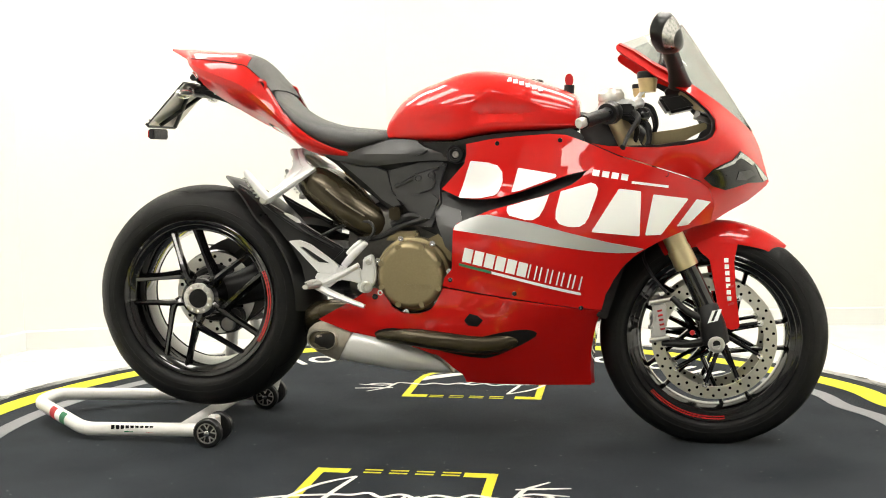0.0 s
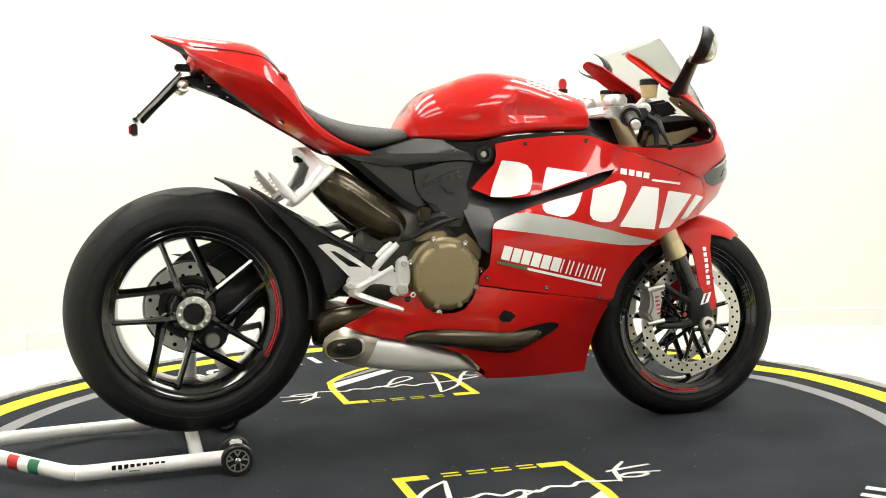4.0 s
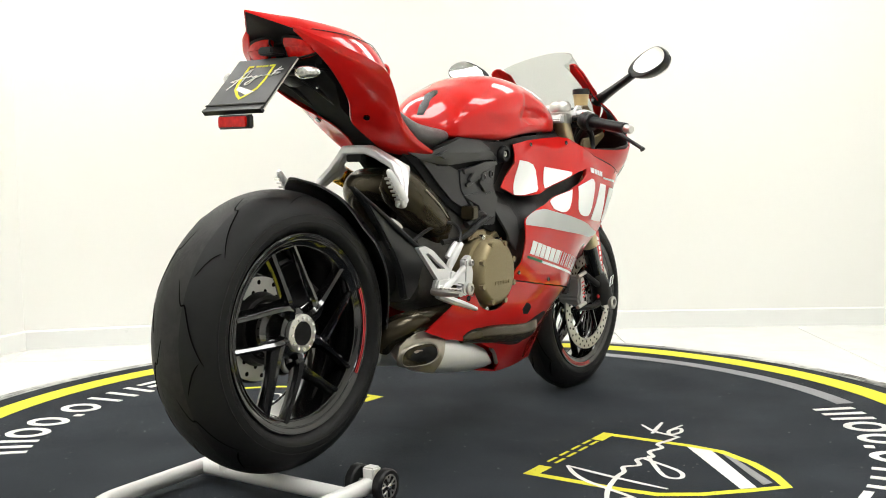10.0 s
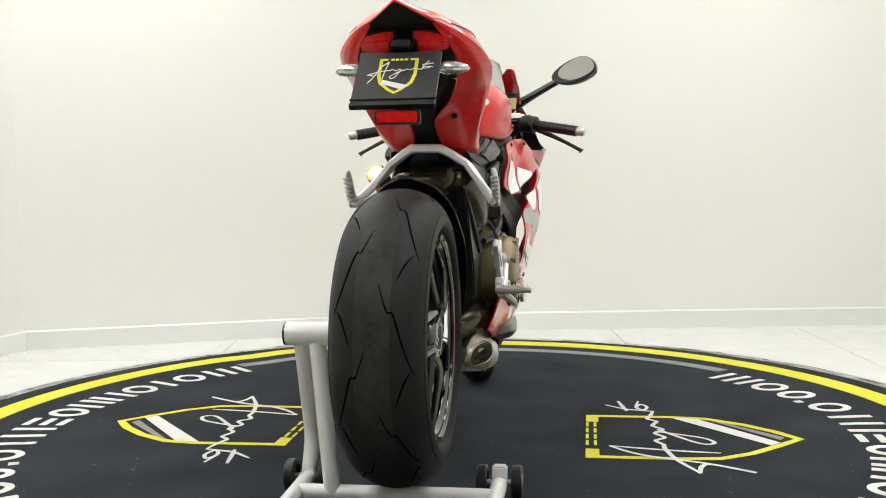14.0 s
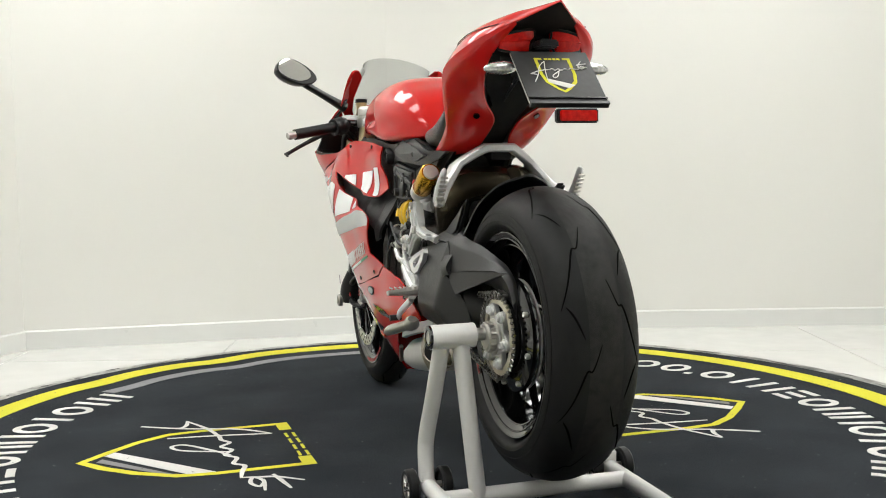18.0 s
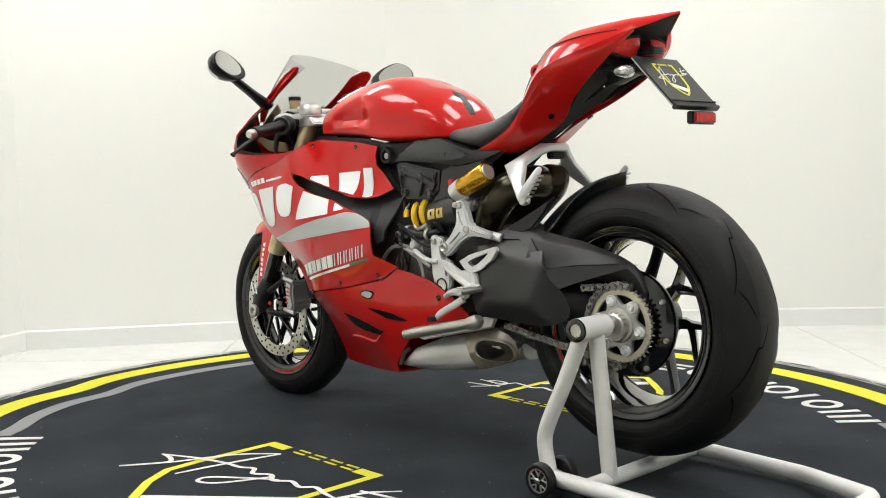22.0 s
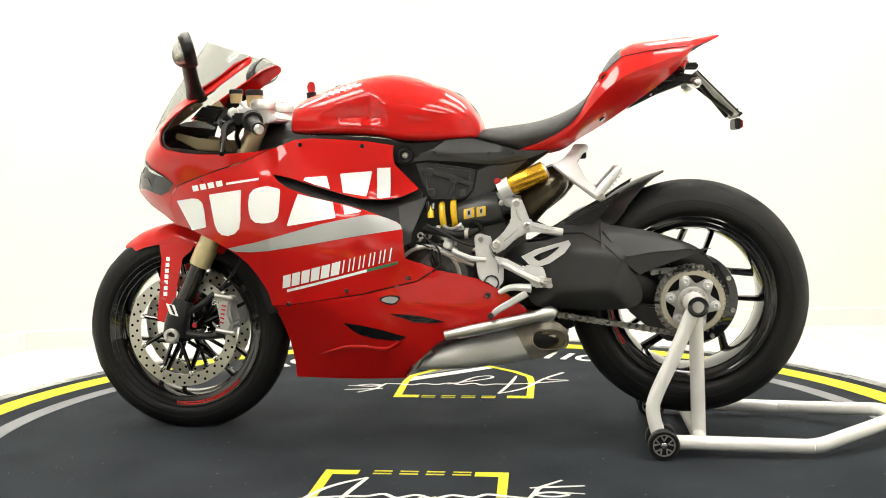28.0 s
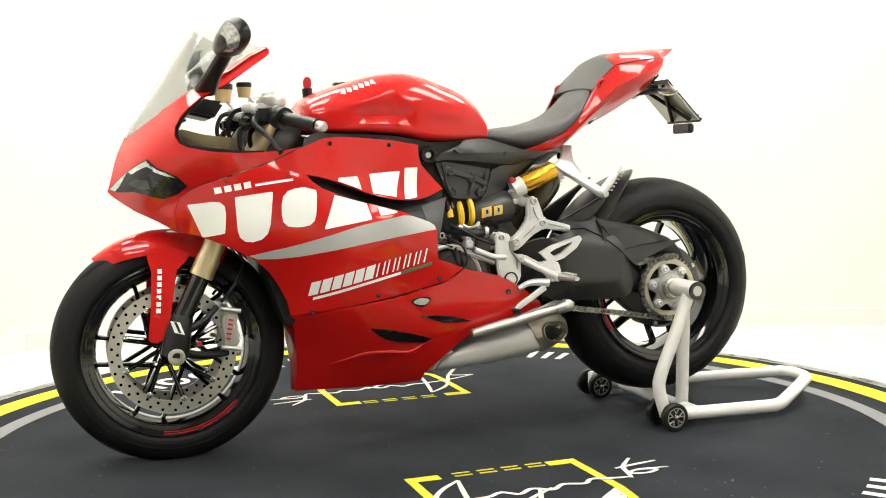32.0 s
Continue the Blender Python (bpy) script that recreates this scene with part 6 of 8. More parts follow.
    for s in (-1, 1):
        # backing in near-black: paints the shade between the panels over it
        part("frame_cover", drape([(-0.315, 0.792), (-0.237, 0.792), (-0.107, 0.833), (0.013, 0.829), (0.10, 0.822), (0.117, 0.80), (0.105, 0.765), (0.06, 0.715), (0.03, 0.69), (0.05, 0.655), (0.075, 0.60), (0.07, 0.53), (0.03, 0.57), (-0.03, 0.595), (-0.10, 0.625), (-0.165, 0.675), (-0.20, 0.70), (-0.24, 0.735), (-0.275, 0.765)], f, s, -0.016, 0.01), DARK, bike, "frame cover in near-black, painting the shade of the panel gaps")
        part("frame_strut", drape([(-0.255, 0.772), (-0.19, 0.757), (-0.152, 0.757), (-0.118, 0.744), (-0.112, 0.715), (-0.105, 0.690), (-0.080, 0.655), (-0.103, 0.650), (-0.135, 0.668), (-0.175, 0.705)], f, s, -0.004, 0.012, 0.015), RAILGREY, bike, "grey-black frame strut")
        def rail_face(q):
            q = np.atleast_2d(np.array(q, float))
            return f(q) - 0.45 * np.maximum(q[:, 1] - 0.795, 0) - 0.2 * np.maximum(0.785 - q[:, 1], 0)
        part("frame_rail", drape([(0.108, 0.80), (0.10, 0.769), (0.076, 0.762), (0.052, 0.771), (0.015, 0.774), (-0.067, 0.769), (-0.15, 0.760), (-0.187, 0.761), (-0.26, 0.776), (-0.306, 0.795), (-0.224, 0.797), (-0.165, 0.814), (-0.105, 0.831), (-0.042, 0.833), (0.05, 0.824), (0.10, 0.817)], rail_face, s, 0.0, 0.012, 0.012), RAILGREY, bike, "satin black frame rail")
        def crest(q):
            q = np.atleast_2d(np.array(q, float))
            up = q[:, 1] - (0.7865 + (q[:, 0] + 0.22) * 0.055)
            return f(q) + 0.006 - 0.55 * np.maximum(up, 0) - 0.12 * np.maximum(-up, 0)
        part("rail_inset", drape([(-0.222, 0.786), (-0.172, 0.801), (-0.10, 0.816), (-0.038, 0.826), (0.002, 0.800), (-0.012, 0.791), (-0.06, 0.784), (-0.15, 0.771)], crest, s, 0.007, 0.010, 0.009), RAILGREY, bike, "raised grey-black rail panel", 20)
        low = [(-0.076, 0.66), (-0.046, 0.626), (-0.037, 0.598), (0.01, 0.597), (0.034, 0.662)] if s < 0 else [(-0.075, 0.667), (0.008, 0.671)]
        battery = part("battery_cover", drape([(0.050, 0.765), (0.02, 0.769), (-0.06, 0.756), (-0.113, 0.746), (-0.108, 0.715), (-0.103, 0.692)] + low + [(0.030, 0.71)], f, s, -0.003, 0.01, 0.015), RAILGREY, bike, "moulded black side cover")
        ys = lambda x, z: MID + s * (float(f([(x, z)])[0]) - 0.001)
        if s < 0:
            for poly, lift in (([(-0.108, 0.748), (-0.021, 0.768), (0.040, 0.768), (0.044, 0.760), (0.013, 0.753), (-0.027, 0.741), (-0.059, 0.724), (-0.079, 0.714), (-0.085, 0.721), (-0.067, 0.741), (-0.101, 0.736)], 0.007),
                               ([(-0.037, 0.733), (-0.021, 0.739), (0.010, 0.741), (0.017, 0.732), (0.019, 0.710), (0.006, 0.695), (-0.022, 0.687), (-0.042, 0.710)], 0.006),
                               ([(-0.098, 0.678), (-0.045, 0.684), (-0.015, 0.680), (0.012, 0.686), (0.030, 0.669), (0.008, 0.618), (-0.034, 0.618), (-0.049, 0.651), (-0.077, 0.665)], 0.004)):
                part("cover_relief", drape(poly, f, s, lift, 0.010, 0.012), RAILGREY, battery)
            ribs = (([(-0.093, 0.705), (-0.04, 0.727), (0.028, 0.755)], 0.005), ([(-0.072, 0.738), (-0.058, 0.752), (-0.02, 0.764), (0.03, 0.765)], 0.004))
            bosses = ((-0.028, 0.726), (0.008, 0.734))
        else:
            ribs = (([(0.030, 0.752), (-0.010, 0.738), (-0.055, 0.724), (-0.098, 0.706)], 0.008), ([(0.022, 0.748), (0.024, 0.72), (0.012, 0.682)], 0.004), ([(-0.052, 0.74), (-0.055, 0.715), (-0.045, 0.676)], 0.005), ([(-0.095, 0.735), (-0.092, 0.70), (-0.070, 0.676)], 0.004))
            bosses = ((0.011, 0.742), (-0.053, 0.722), (-0.078, 0.684), (0.006, 0.686))
            part("cover_relief", drape([(0.036, 0.760), (-0.04, 0.752), (-0.105, 0.742), (-0.100, 0.728), (-0.045, 0.734), (0.028, 0.738)], f, s, 0.003, 0.008, 0.012), RAILGREY, battery)
        for line, r in ribs:
            part("cover_rib", tube([(x, ys(x, z) + s * 0.003, z) for x, z in line], r, 8, 3, flat=0.8), RAILGREY, battery)
        for x, z in bosses:
            part("cover_boss", lathe([(-s * 0.004, 0.012), (s * 0.009, 0.011), (s * 0.010, 0.007), (s * 0.007, 0.006), (s * 0.007, 0.0005)], (x, ys(x, z), z), 14), RAILGREY, battery)
        under = [(0.009, 0.673), (0.05, 0.664), (0.087, 0.656), (0.093, 0.626), (0.077, 0.599), (0.073, 0.516), (0.044, 0.545), (0.022, 0.609)] if s < 0 else [(0.097, 0.665), (0.06, 0.674), (0.019, 0.685), (0.033, 0.641), (0.048, 0.587), (0.053, 0.555), (0.076, 0.543), (0.084, 0.578), (0.086, 0.624)]
        part("lower_cover", drape(under, SIDE, s, -0.028, 0.008, 0.015), RAILGREY, bike, "grey-black panel under the vent")
        rail = part("rail_bolt", lathe([(s * 0.10, 0.024), (s * 0.150, 0.024), (s * 0.156, 0.020), (s * 0.156, 0.014), (s * 0.146, 0.013), (s * 0.146, 0.0005)], (0.076, MID, 0.788), 24), PLASTIC, bike, "black frame bolt boss")
        part("bolt_head", lathe([(s * 0.146, 0.009), (s * 0.152, 0.008), (s * 0.152, 0.004), (s * 0.148, 0.003)], (0.076, MID, 0.788), 14), STEEL, rail)


build_engine()


def build_exhaust():
    part("rear_header", tube([(-0.14, MID - 0.06, 0.56), (-0.20, MID - 0.075, 0.615), (-0.27, MID - 0.075, 0.68), (-0.315, MID - 0.055, 0.708), (-0.322, MID, 0.714), (-0.312, MID + 0.055, 0.704), (-0.265, MID + 0.07, 0.66), (-0.205, MID + 0.05, 0.59)], [0.045, 0.047, 0.047, 0.044, 0.043, 0.044, 0.046, 0.045], 22), PIPE, bike, "dark brown rear exhaust header")
    y = MID - 0.076
    part("heat_shield", tube([(-0.362, y + 0.02, 0.728), (-0.350, y + 0.008, 0.722), (-0.322, y, 0.708), (-0.26, y - 0.008, 0.665), (-0.20, y - 0.008, 0.622), (-0.15, y, 0.598), (-0.118, y + 0.02, 0.59)], [0.026, 0.040, 0.052, 0.056, 0.052, 0.040, 0.02], 28, 4), PIPE, bike, "smooth brown exhaust canister")
    part("canister_seam", tube([(-0.285, y - 0.062, 0.70), (-0.235, y - 0.066, 0.662), (-0.18, y - 0.055, 0.625)], 0.002, 6), BURNT, bike)
    part("link_pipe", tube([(-0.12, MID - 0.10, 0.37), (-0.20, MID - 0.105, 0.365), (-0.29, MID - 0.095, 0.36), (-0.345, MID - 0.06, 0.34), (-0.35, MID - 0.03, 0.30)], [0.026, 0.03, 0.032, 0.034, 0.03], 16), PIPE, bike, "brown link pipe ahead of the tyre")
    for s in (-1, 1):
        rows = []
        for x, zt, zb, w0, w1 in ((0.075, 0.205, 0.188, 0.03, 0.10), (0.0, 0.256, 0.192, 0.03, 0.135), (-0.10, 0.292, 0.200, 0.03, 0.152), (-0.20, 0.312, 0.214, 0.03, 0.152), (-0.265, 0.318, 0.226, 0.03, 0.145)):
            zc = (zt + zb) / 2
            h = (zt - zb) / 2
            row = []
            for t in np.linspace(0, 2 * math.pi, 22, endpoint=False):
                c, q = math.cos(t), math.sin(t)
                yy = (w0 + w1) / 2 + (w1 - w0) / 2 * math.copysign(abs(c) ** 0.7, c)
                row.append((x, MID + s * yy, zc + h * math.copysign(abs(q) ** 0.7, q)))
            rows.append(row)
        can = part("silencer", loft(rows), SILENCER, bike, "brushed silver silencer under the engine")
        part("silencer_band", tube([(0.06, MID + s * 0.124, 0.20), (0.035, MID + s * 0.132, 0.235), (0.01, MID + s * 0.138, 0.25)], 0.006, 8), BURNT, can)
        tf = Field([(-0.205, 0.27, 0.153), (-0.256, 0.338, 0.128), (-0.302, 0.340, 0.115), (-0.355, 0.311, 0.098), (-0.362, 0.278, 0.098), (-0.345, 0.255, 0.100), (-0.27, 0.228, 0.132), (-0.26, 0.28, 0.150), (-0.31, 0.285, 0.135), (-0.215, 0.32, 0.140)])
        tip = part("silencer_tip", drape([(-0.214, 0.317), (-0.256, 0.338), (-0.280, 0.342), (-0.302, 0.339), (-0.335, 0.325), (-0.355, 0.308), (-0.362, 0.285), (-0.355, 0.262), (-0.332, 0.248), (-0.279, 0.231), (-0.262, 0.226), (-0.240, 0.265)], tf, s, 0.0, 0.10, 0.014), BURNT, bike, "heat-tinted silencer outlet")
        def lip(k, d):
            ring = []
            for t in np.linspace(0, 2 * math.pi, 28, endpoint=False):
                c, q = math.cos(t), math.sin(t)
                x = -0.309 + 0.049 * k * math.copysign(abs(c) ** 0.8, c)
                z = 0.282 + 0.029 * k * math.copysign(abs(q) ** 0.8, q) + 0.006 * c
                ring.append((x, MID + s * (float(tf([(x, z)])[0]) + d), z))
            return ring
        part("outlet_rim", loft([lip(1.08, -0.004), lip(1.03, 0.005), lip(0.95, 0.006), lip(0.88, 0.002)], cap=False), BURNT, tip, "heat-tinted outlet rim")
        part("outlet_bore", loft([lip(0.92, 0.0035), lip(0.88, 0.0025), lip(0.66, 0.0018)]), PIPE, tip, "brown inner outlet wall")
        # the bore is closed: a dark sheet on it paints the outlet's shade
        part("outlet_hole_shade", loft([[(x + 0.006, y, z - 0.002) for x, y, z in lip(0.76, 0.0046)], [(x + 0.006, y, z - 0.002) for x, y, z in lip(0.1, 0.0048)]]), DARK, tip, "dark sheet painted as the shade in the outlet")
        if s > 0:
            sf = Field([(-0.03, 0.30, 0.140), (-0.32, 0.36, 0.140), (-0.15, 0.33, 0.156), (-0.06, 0.287, 0.150), (-0.317, 0.348, 0.145)])
            part("silencer_shield", drape([(-0.032, 0.311), (-0.10, 0.328), (-0.18, 0.344), (-0.26, 0.360), (-0.316, 0.378), (-0.322, 0.370), (-0.317, 0.347), (-0.25, 0.331), (-0.15, 0.307), (-0.061, 0.287), (-0.038, 0.294)], sf, s, 0.004, 0.012, 0.016), SILENCER, can, "bent silver silencer shield")


build_exhaust()


def build_swingarm():
    f = Facets([(0.095, -0.95, 0.168 + 0.95 * 0.53 + 0.095 * 0.4), (0.0, -0.20, 0.168 + 0.2 * 0.53), (0.0, 0.65, 0.187 - 0.65 * 0.42), (-0.55, 0.0, 0.166 - 0.55 * 0.29), (0.75, 0.0, 0.172 + 0.75 * 0.50)])
    arm = part("swingarm", drape(curve_through([(-0.20, 0.51), (-0.23, 0.543), (-0.31, 0.558), (-0.365, 0.574), (-0.405, 0.576), (-0.45, 0.556), (-0.508, 0.502), (-0.545, 0.45), (-0.558, 0.405), (-0.54, 0.378), (-0.47, 0.369), (-0.36, 0.372), (-0.279, 0.379), (-0.24, 0.42)], 3, True), f, 1, 0.0, 0.07, 0.01), ARMBLACK, bike, "matt grey-black single-sided swingarm", 25)
    part("arm_beam", join(tube([(-0.20, MID + 0.06, 0.46), (-0.36, MID + 0.09, 0.47), (-0.50, MID + 0.085, 0.44), (-0.59, MID + 0.045, 0.41), (-0.66, MID + 0.03, 0.392)], [0.07, 0.075, 0.066, 0.052, 0.046], 16), lathe([(0.030, 0.080), (0.055, 0.088), (0.072, 0.080), (0.078, 0.07)], (REAR[0], MID, REAR[2]), 40)), PLASTIC, bike, "black swingarm beam and hub carrier")
    part("arm_shoulder", drape([(-0.315, 0.580), (-0.34, 0.596), (-0.37, 0.605), (-0.41, 0.609), (-0.449, 0.606), (-0.468, 0.578), (-0.515, 0.507), (-0.50, 0.502), (-0.45, 0.546), (-0.40, 0.572), (-0.35, 0.572)], f, 1, 0.004, 0.03, 0.010), ARMBLACK, bike, "black swingarm shoulder")
    # the upper beam runs back over the sprocket and turns down to the hub: crease, outer and inner top edge, foot at each station
    stations = [(-0.447, (0.132, 0.520), (0.104, 0.580), (0.074, 0.602), (0.074, 0.500)), (-0.510, (0.120, 0.508), (0.099, 0.569), (0.074, 0.589), (0.074, 0.490)),
                (-0.580, (0.105, 0.519), (0.085, 0.561), (0.066, 0.576), (0.066, 0.490)), (-0.640, (0.090, 0.524), (0.073, 0.549), (0.056, 0.557), (0.056, 0.480)),
                (-0.690, (0.076, 0.527), (0.060, 0.537), (0.048, 0.538), (0.048, 0.455)), (-0.728, (0.066, 0.502), (0.055, 0.512), (0.046, 0.512), (0.046, 0.430)), (-0.752, (0.062, 0.462), (0.054, 0.470), (0.046, 0.470), (0.046, 0.400))]
    rings = []
    for row in curve_through([[x] + [c for p in pts for c in p] for x, *pts in stations], 5):
        x, pts = row[0], [np.array(row[k:k + 2]) for k in (1, 3, 5, 7)]
        ring = []
        for a, b in zip(pts, pts[1:] + pts[:1]):
            ring += [(x, *(a + (b - a) * u)) for u in (0.06, 0.5, 0.94)]
        rings.append(ring)
    beam = part("upper_beam", loft(rings), ARMBLACK, bike, "black upper beam of the swingarm", 30)
    part("beam_seam", tube([(-0.449, 0.1075, 0.580), (-0.478, 0.1125, 0.545), (-0.508, 0.1225, 0.508)], 0.0018, 6, 3), DARK, beam)

    def flap(q):
        q = np.atleast_2d(np.array(q, float))
        return 0.035 + 0.1215 + (q[:, 0] + 0.51) * 0.21 + np.maximum(0.52 - q[:, 1], 0) * 0.15
    guard = part("chain_guard", drape([(-0.504, 0.508), (-0.56, 0.516), (-0.62, 0.522), (-0.68, 0.526), (-0.742, 0.530), (-0.70, 0.516), (-0.65, 0.500), (-0.595, 0.482), (-0.548, 0.464), (-0.522, 0.485)], flap, 1, 0.002, 0.006, 0.015), ARMBLACK, bike, "grey-black chain guard")
    part("guard_screw", lathe([(0.0, 0.005), (0.006, 0.005), (0.007, 0.003)], (-0.735, 0.062, 0.452), 10), CHROME, guard, "small bright screw")
    part("arm_filler", slab([(-0.46, 0.545), (-0.53, 0.545), (-0.60, 0.53), (-0.64, 0.50), (-0.60, 0.45), (-0.58, 0.40), (-0.53, 0.39)], MID + 0.06, MID + 0.098, 0.006), DARK, bike, "dark web behind the chain guard")
    part("arm_lug", slab([(-0.50, 0.39), (-0.564, 0.378), (-0.61, 0.371), (-0.637, 0.317), (-0.656, 0.300), (-0.637, 0.292), (-0.597, 0.304), (-0.57, 0.318), (-0.52, 0.36)], MID + 0.06, MID + 0.11, 0.006), PLASTIC, bike, "black lower lug")
    # rear hugger
    rows = []
    for a, w, rr, fall in ((79, 0.012, 0.352, 0.001), (72, 0.06, 0.350, 0.010), (62, 0.092, 0.349, 0.030), (50, 0.108, 0.350, 0.055), (36, 0.112, 0.352, 0.055), (20, 0.11, 0.352, 0.055), (6, 0.10, 0.350, 0.055), (-6, 0.09, 0.350, 0.055)):
        rows.append([(REAR[0] + (rr - fall * abs(u) ** 3) * math.cos(radians(a)), REAR[1] + w * u, REAR[2] + (rr - fall * abs(u) ** 3) * math.sin(radians(a))) for u in np.linspace(-1, 1, 11)])
    fine = [curve_through([np.array(r[j]) for r in rows], 4) for j in range(11)]
    bm = loft([list(r) for r in zip(*fine)], cap=False, closed=False)
    ext = bmesh.ops.extrude_face_region(bm, geom=list(bm.faces))
    for v in [q for q in ext["geom"] if isinstance(q, bmesh.types.BMVert)]:
        d = Vector((v.co.x - REAR[0], 0, v.co.z - REAR[2])).normalized()
        v.co += d * 0.005
    part("rear_hugger", bm, SATIN, bike, "satin black rear mudguard")
    part("hugger_wing", slab([(-0.546, 0.717), (-0.509, 0.696), (-0.454, 0.659), (-0.381, 0.617), (-0.307, 0.572), (-0.243, 0.535), (-0.25, 0.525), (-0.28, 0.50), (-0.30, 0.455), (-0.335, 0.425), (-0.353, 0.43), (-0.366, 0.489), (-0.397, 0.546), (-0.437, 0.598), (-0.491, 0.664), (-0.530, 0.700)], MID - 0.120, MID - 0.098, 0.007), SATIN, bike, "black mudguard side")
    part("wing_ridge", tube([(-0.54, MID - 0.119, 0.708), (-0.454, MID - 0.122, 0.652), (-0.36, MID - 0.124, 0.590), (-0.27, MID - 0.122, 0.538)], [0.003, 0.006, 0.007, 0.004], 8), PLASTIC, bike)
    part("hugger_wing", slab([(-0.50, 0.685), (-0.44, 0.650), (-0.34, 0.60), (-0.30, 0.585), (-0.36, 0.57), (-0.43, 0.60), (-0.47, 0.64)], MID + 0.098, MID + 0.116, 0.006), SATIN, bike, "black mudguard side")
    part("hugger_sticker", slab(curve_through([(-0.412, 0.634), (-0.398, 0.632), (-0.374, 0.620), (-0.362, 0.608), (-0.376, 0.608), (-0.40, 0.620)], 3, True), MID - 0.1212, MID - 0.119, 0.0005), SILENCER, bike, "small silver oval sticker")
    # sprocket and chain
    sc = (REAR[0] - 0.002, MID + 0.106, REAR[2] - 0.002)
    spr = part("sprocket", lathe([(-0.004, 0.071), (-0.004, 0.086), (0.0, 0.087), (0.004, 0.086), (0.004, 0.071)], sc, 60, closed=True), SPROCKETM, bike, "pale anodised rear sprocket")
    teeth = []
    for k in range(40):
        a = 2 * math.pi * k / 40
        teeth.append(rod((sc[0] + 0.084 * math.cos(a), sc[1], sc[2] + 0.084 * math.sin(a)), (sc[0] + 0.094 * math.cos(a), sc[1], sc[2] + 0.094 * math.sin(a)), 0.005, 6, 0.0022))
    tagged(part("tooth_ring", join(*teeth), CHAINMETAL, spr), kind="stuff")
    star = []
    for a in np.linspace(0, 2 * math.pi, 72, endpoint=False):
        rr = 0.0625 + 0.0135 * math.cos(6 * (a - radians(10)))
        star.append((sc[0] + rr * math.cos(a), sc[2] + rr * math.sin(a)))
    part("sprocket_carrier", slab(star, sc[1] - 0.003, sc[1] + 0.009, 0.0015), CALIPER, spr, "silver six-lobed sprocket carrier")
    part("carrier_hub", lathe([(0.005, 0.040), (0.014, 0.040), (0.016, 0.036), (0.016, 0.033), (0.030, 0.031), (0.034, 0.026), (0.034, 0.001)], sc, 36), STEEL, spr, "ribbed axle nut")
    for k in range(18):
        a = radians(20 * k)
        part("nut_rib", rod((sc[0] + 0.032 * math.cos(a), sc[1] + 0.018, sc[2] + 0.032 * math.sin(a)), (sc[0] + 0.031 * math.cos(a), sc[1] + 0.031, sc[2] + 0.031 * math.sin(a)), 0.0028, 6), STEEL, spr)
    for k in range(6):
        a = radians(10 + 60 * k)
        q = (sc[0] + 0.060 * math.cos(a), sc[1], sc[2] + 0.060 * math.sin(a))
        part("carrier_boss", lathe([(0.0, 0.0135), (0.013, 0.0135), (0.015, 0.012), (0.015, 0.009), (0.020, 0.0085), (0.022, 0.006), (0.020, 0.003), (0.020, 0.0005)], q, 18), ALU, spr)
    part("damper_housing", lathe([(-0.03, 0.074), (-0.010, 0.074), (-0.010, 0.001)], sc, 36), DARK, spr, "dark cush drive behind the sprocket")
    # chain links round the sprocket and along both runs
    path = []
    for a in range(100, -95, -7):
        path.append((sc[0] + 0.093 * math.cos(radians(a)), sc[2] + 0.093 * math.sin(radians(a))))
    x0, z0 = path[-1]
    for k in range(1, 26):
        path.append((x0 + k * 0.0142, z0 + k * 0.0142 * 0.155))
    head = path[0]
    lead = [(head[0] + k * 0.0142, head[1] - k * 0.0142 * 0.10) for k in range(1, 10)]
    path = lead[::-1] + path
    link = None
    pts = [np.array(p) for p in curve_through(path, 3)]
    walked, last, places = 0.0, pts[0], []
    for p in pts[1:]:
        walked += np.linalg.norm(p - last)
        if walked >= 0.0185:
            places.append((last, p))
            walked = 0.0
        last = p
    holder = part("chain", tube([(p[0], sc[1], p[1]) for p in pts[::3]], 0.004, 6, 1), CHAINMETAL, bike, "steel drive chain")
    ob = None
    for a, b in places:
        if link is None:
            bits = []
            for s in (-1, 1):
                plate = []
                for t in np.linspace(0, 2 * math.pi, 20, endpoint=False):
                    waist = 0.62 + 0.38 * min(1.0, abs(math.cos(t)) * 1.7)
                    plate.append((0.0150 * math.copysign(abs(math.cos(t)) ** 0.75, math.cos(t)), 0.0105 * waist * math.copysign(abs(math.sin(t)) ** 0.8, math.sin(t))))
                bits.append(slab(plate, s * 0.006, s * 0.009, 0.0))
            bits.append(rod((-0.0088, -0.0115, 0), (-0.0088, 0.0115, 0), 0.0048, 8))
            bits.append(rod((0.0088, -0.0115, 0), (0.0088, 0.0115, 0), 0.0048, 8))
            ob = part("chain_link", join(*bits), CHAINMETAL, holder)
            link = ob.data
        else:
            ob = new("chain_link", link)
            ob.parent = holder
        d = b - a
        ob.matrix_basis = Matrix.Translation((a[0], sc[1], a[1])) @ Matrix.Rotation(-math.atan2(d[1], d[0]), 4, "Y")


build_swingarm()


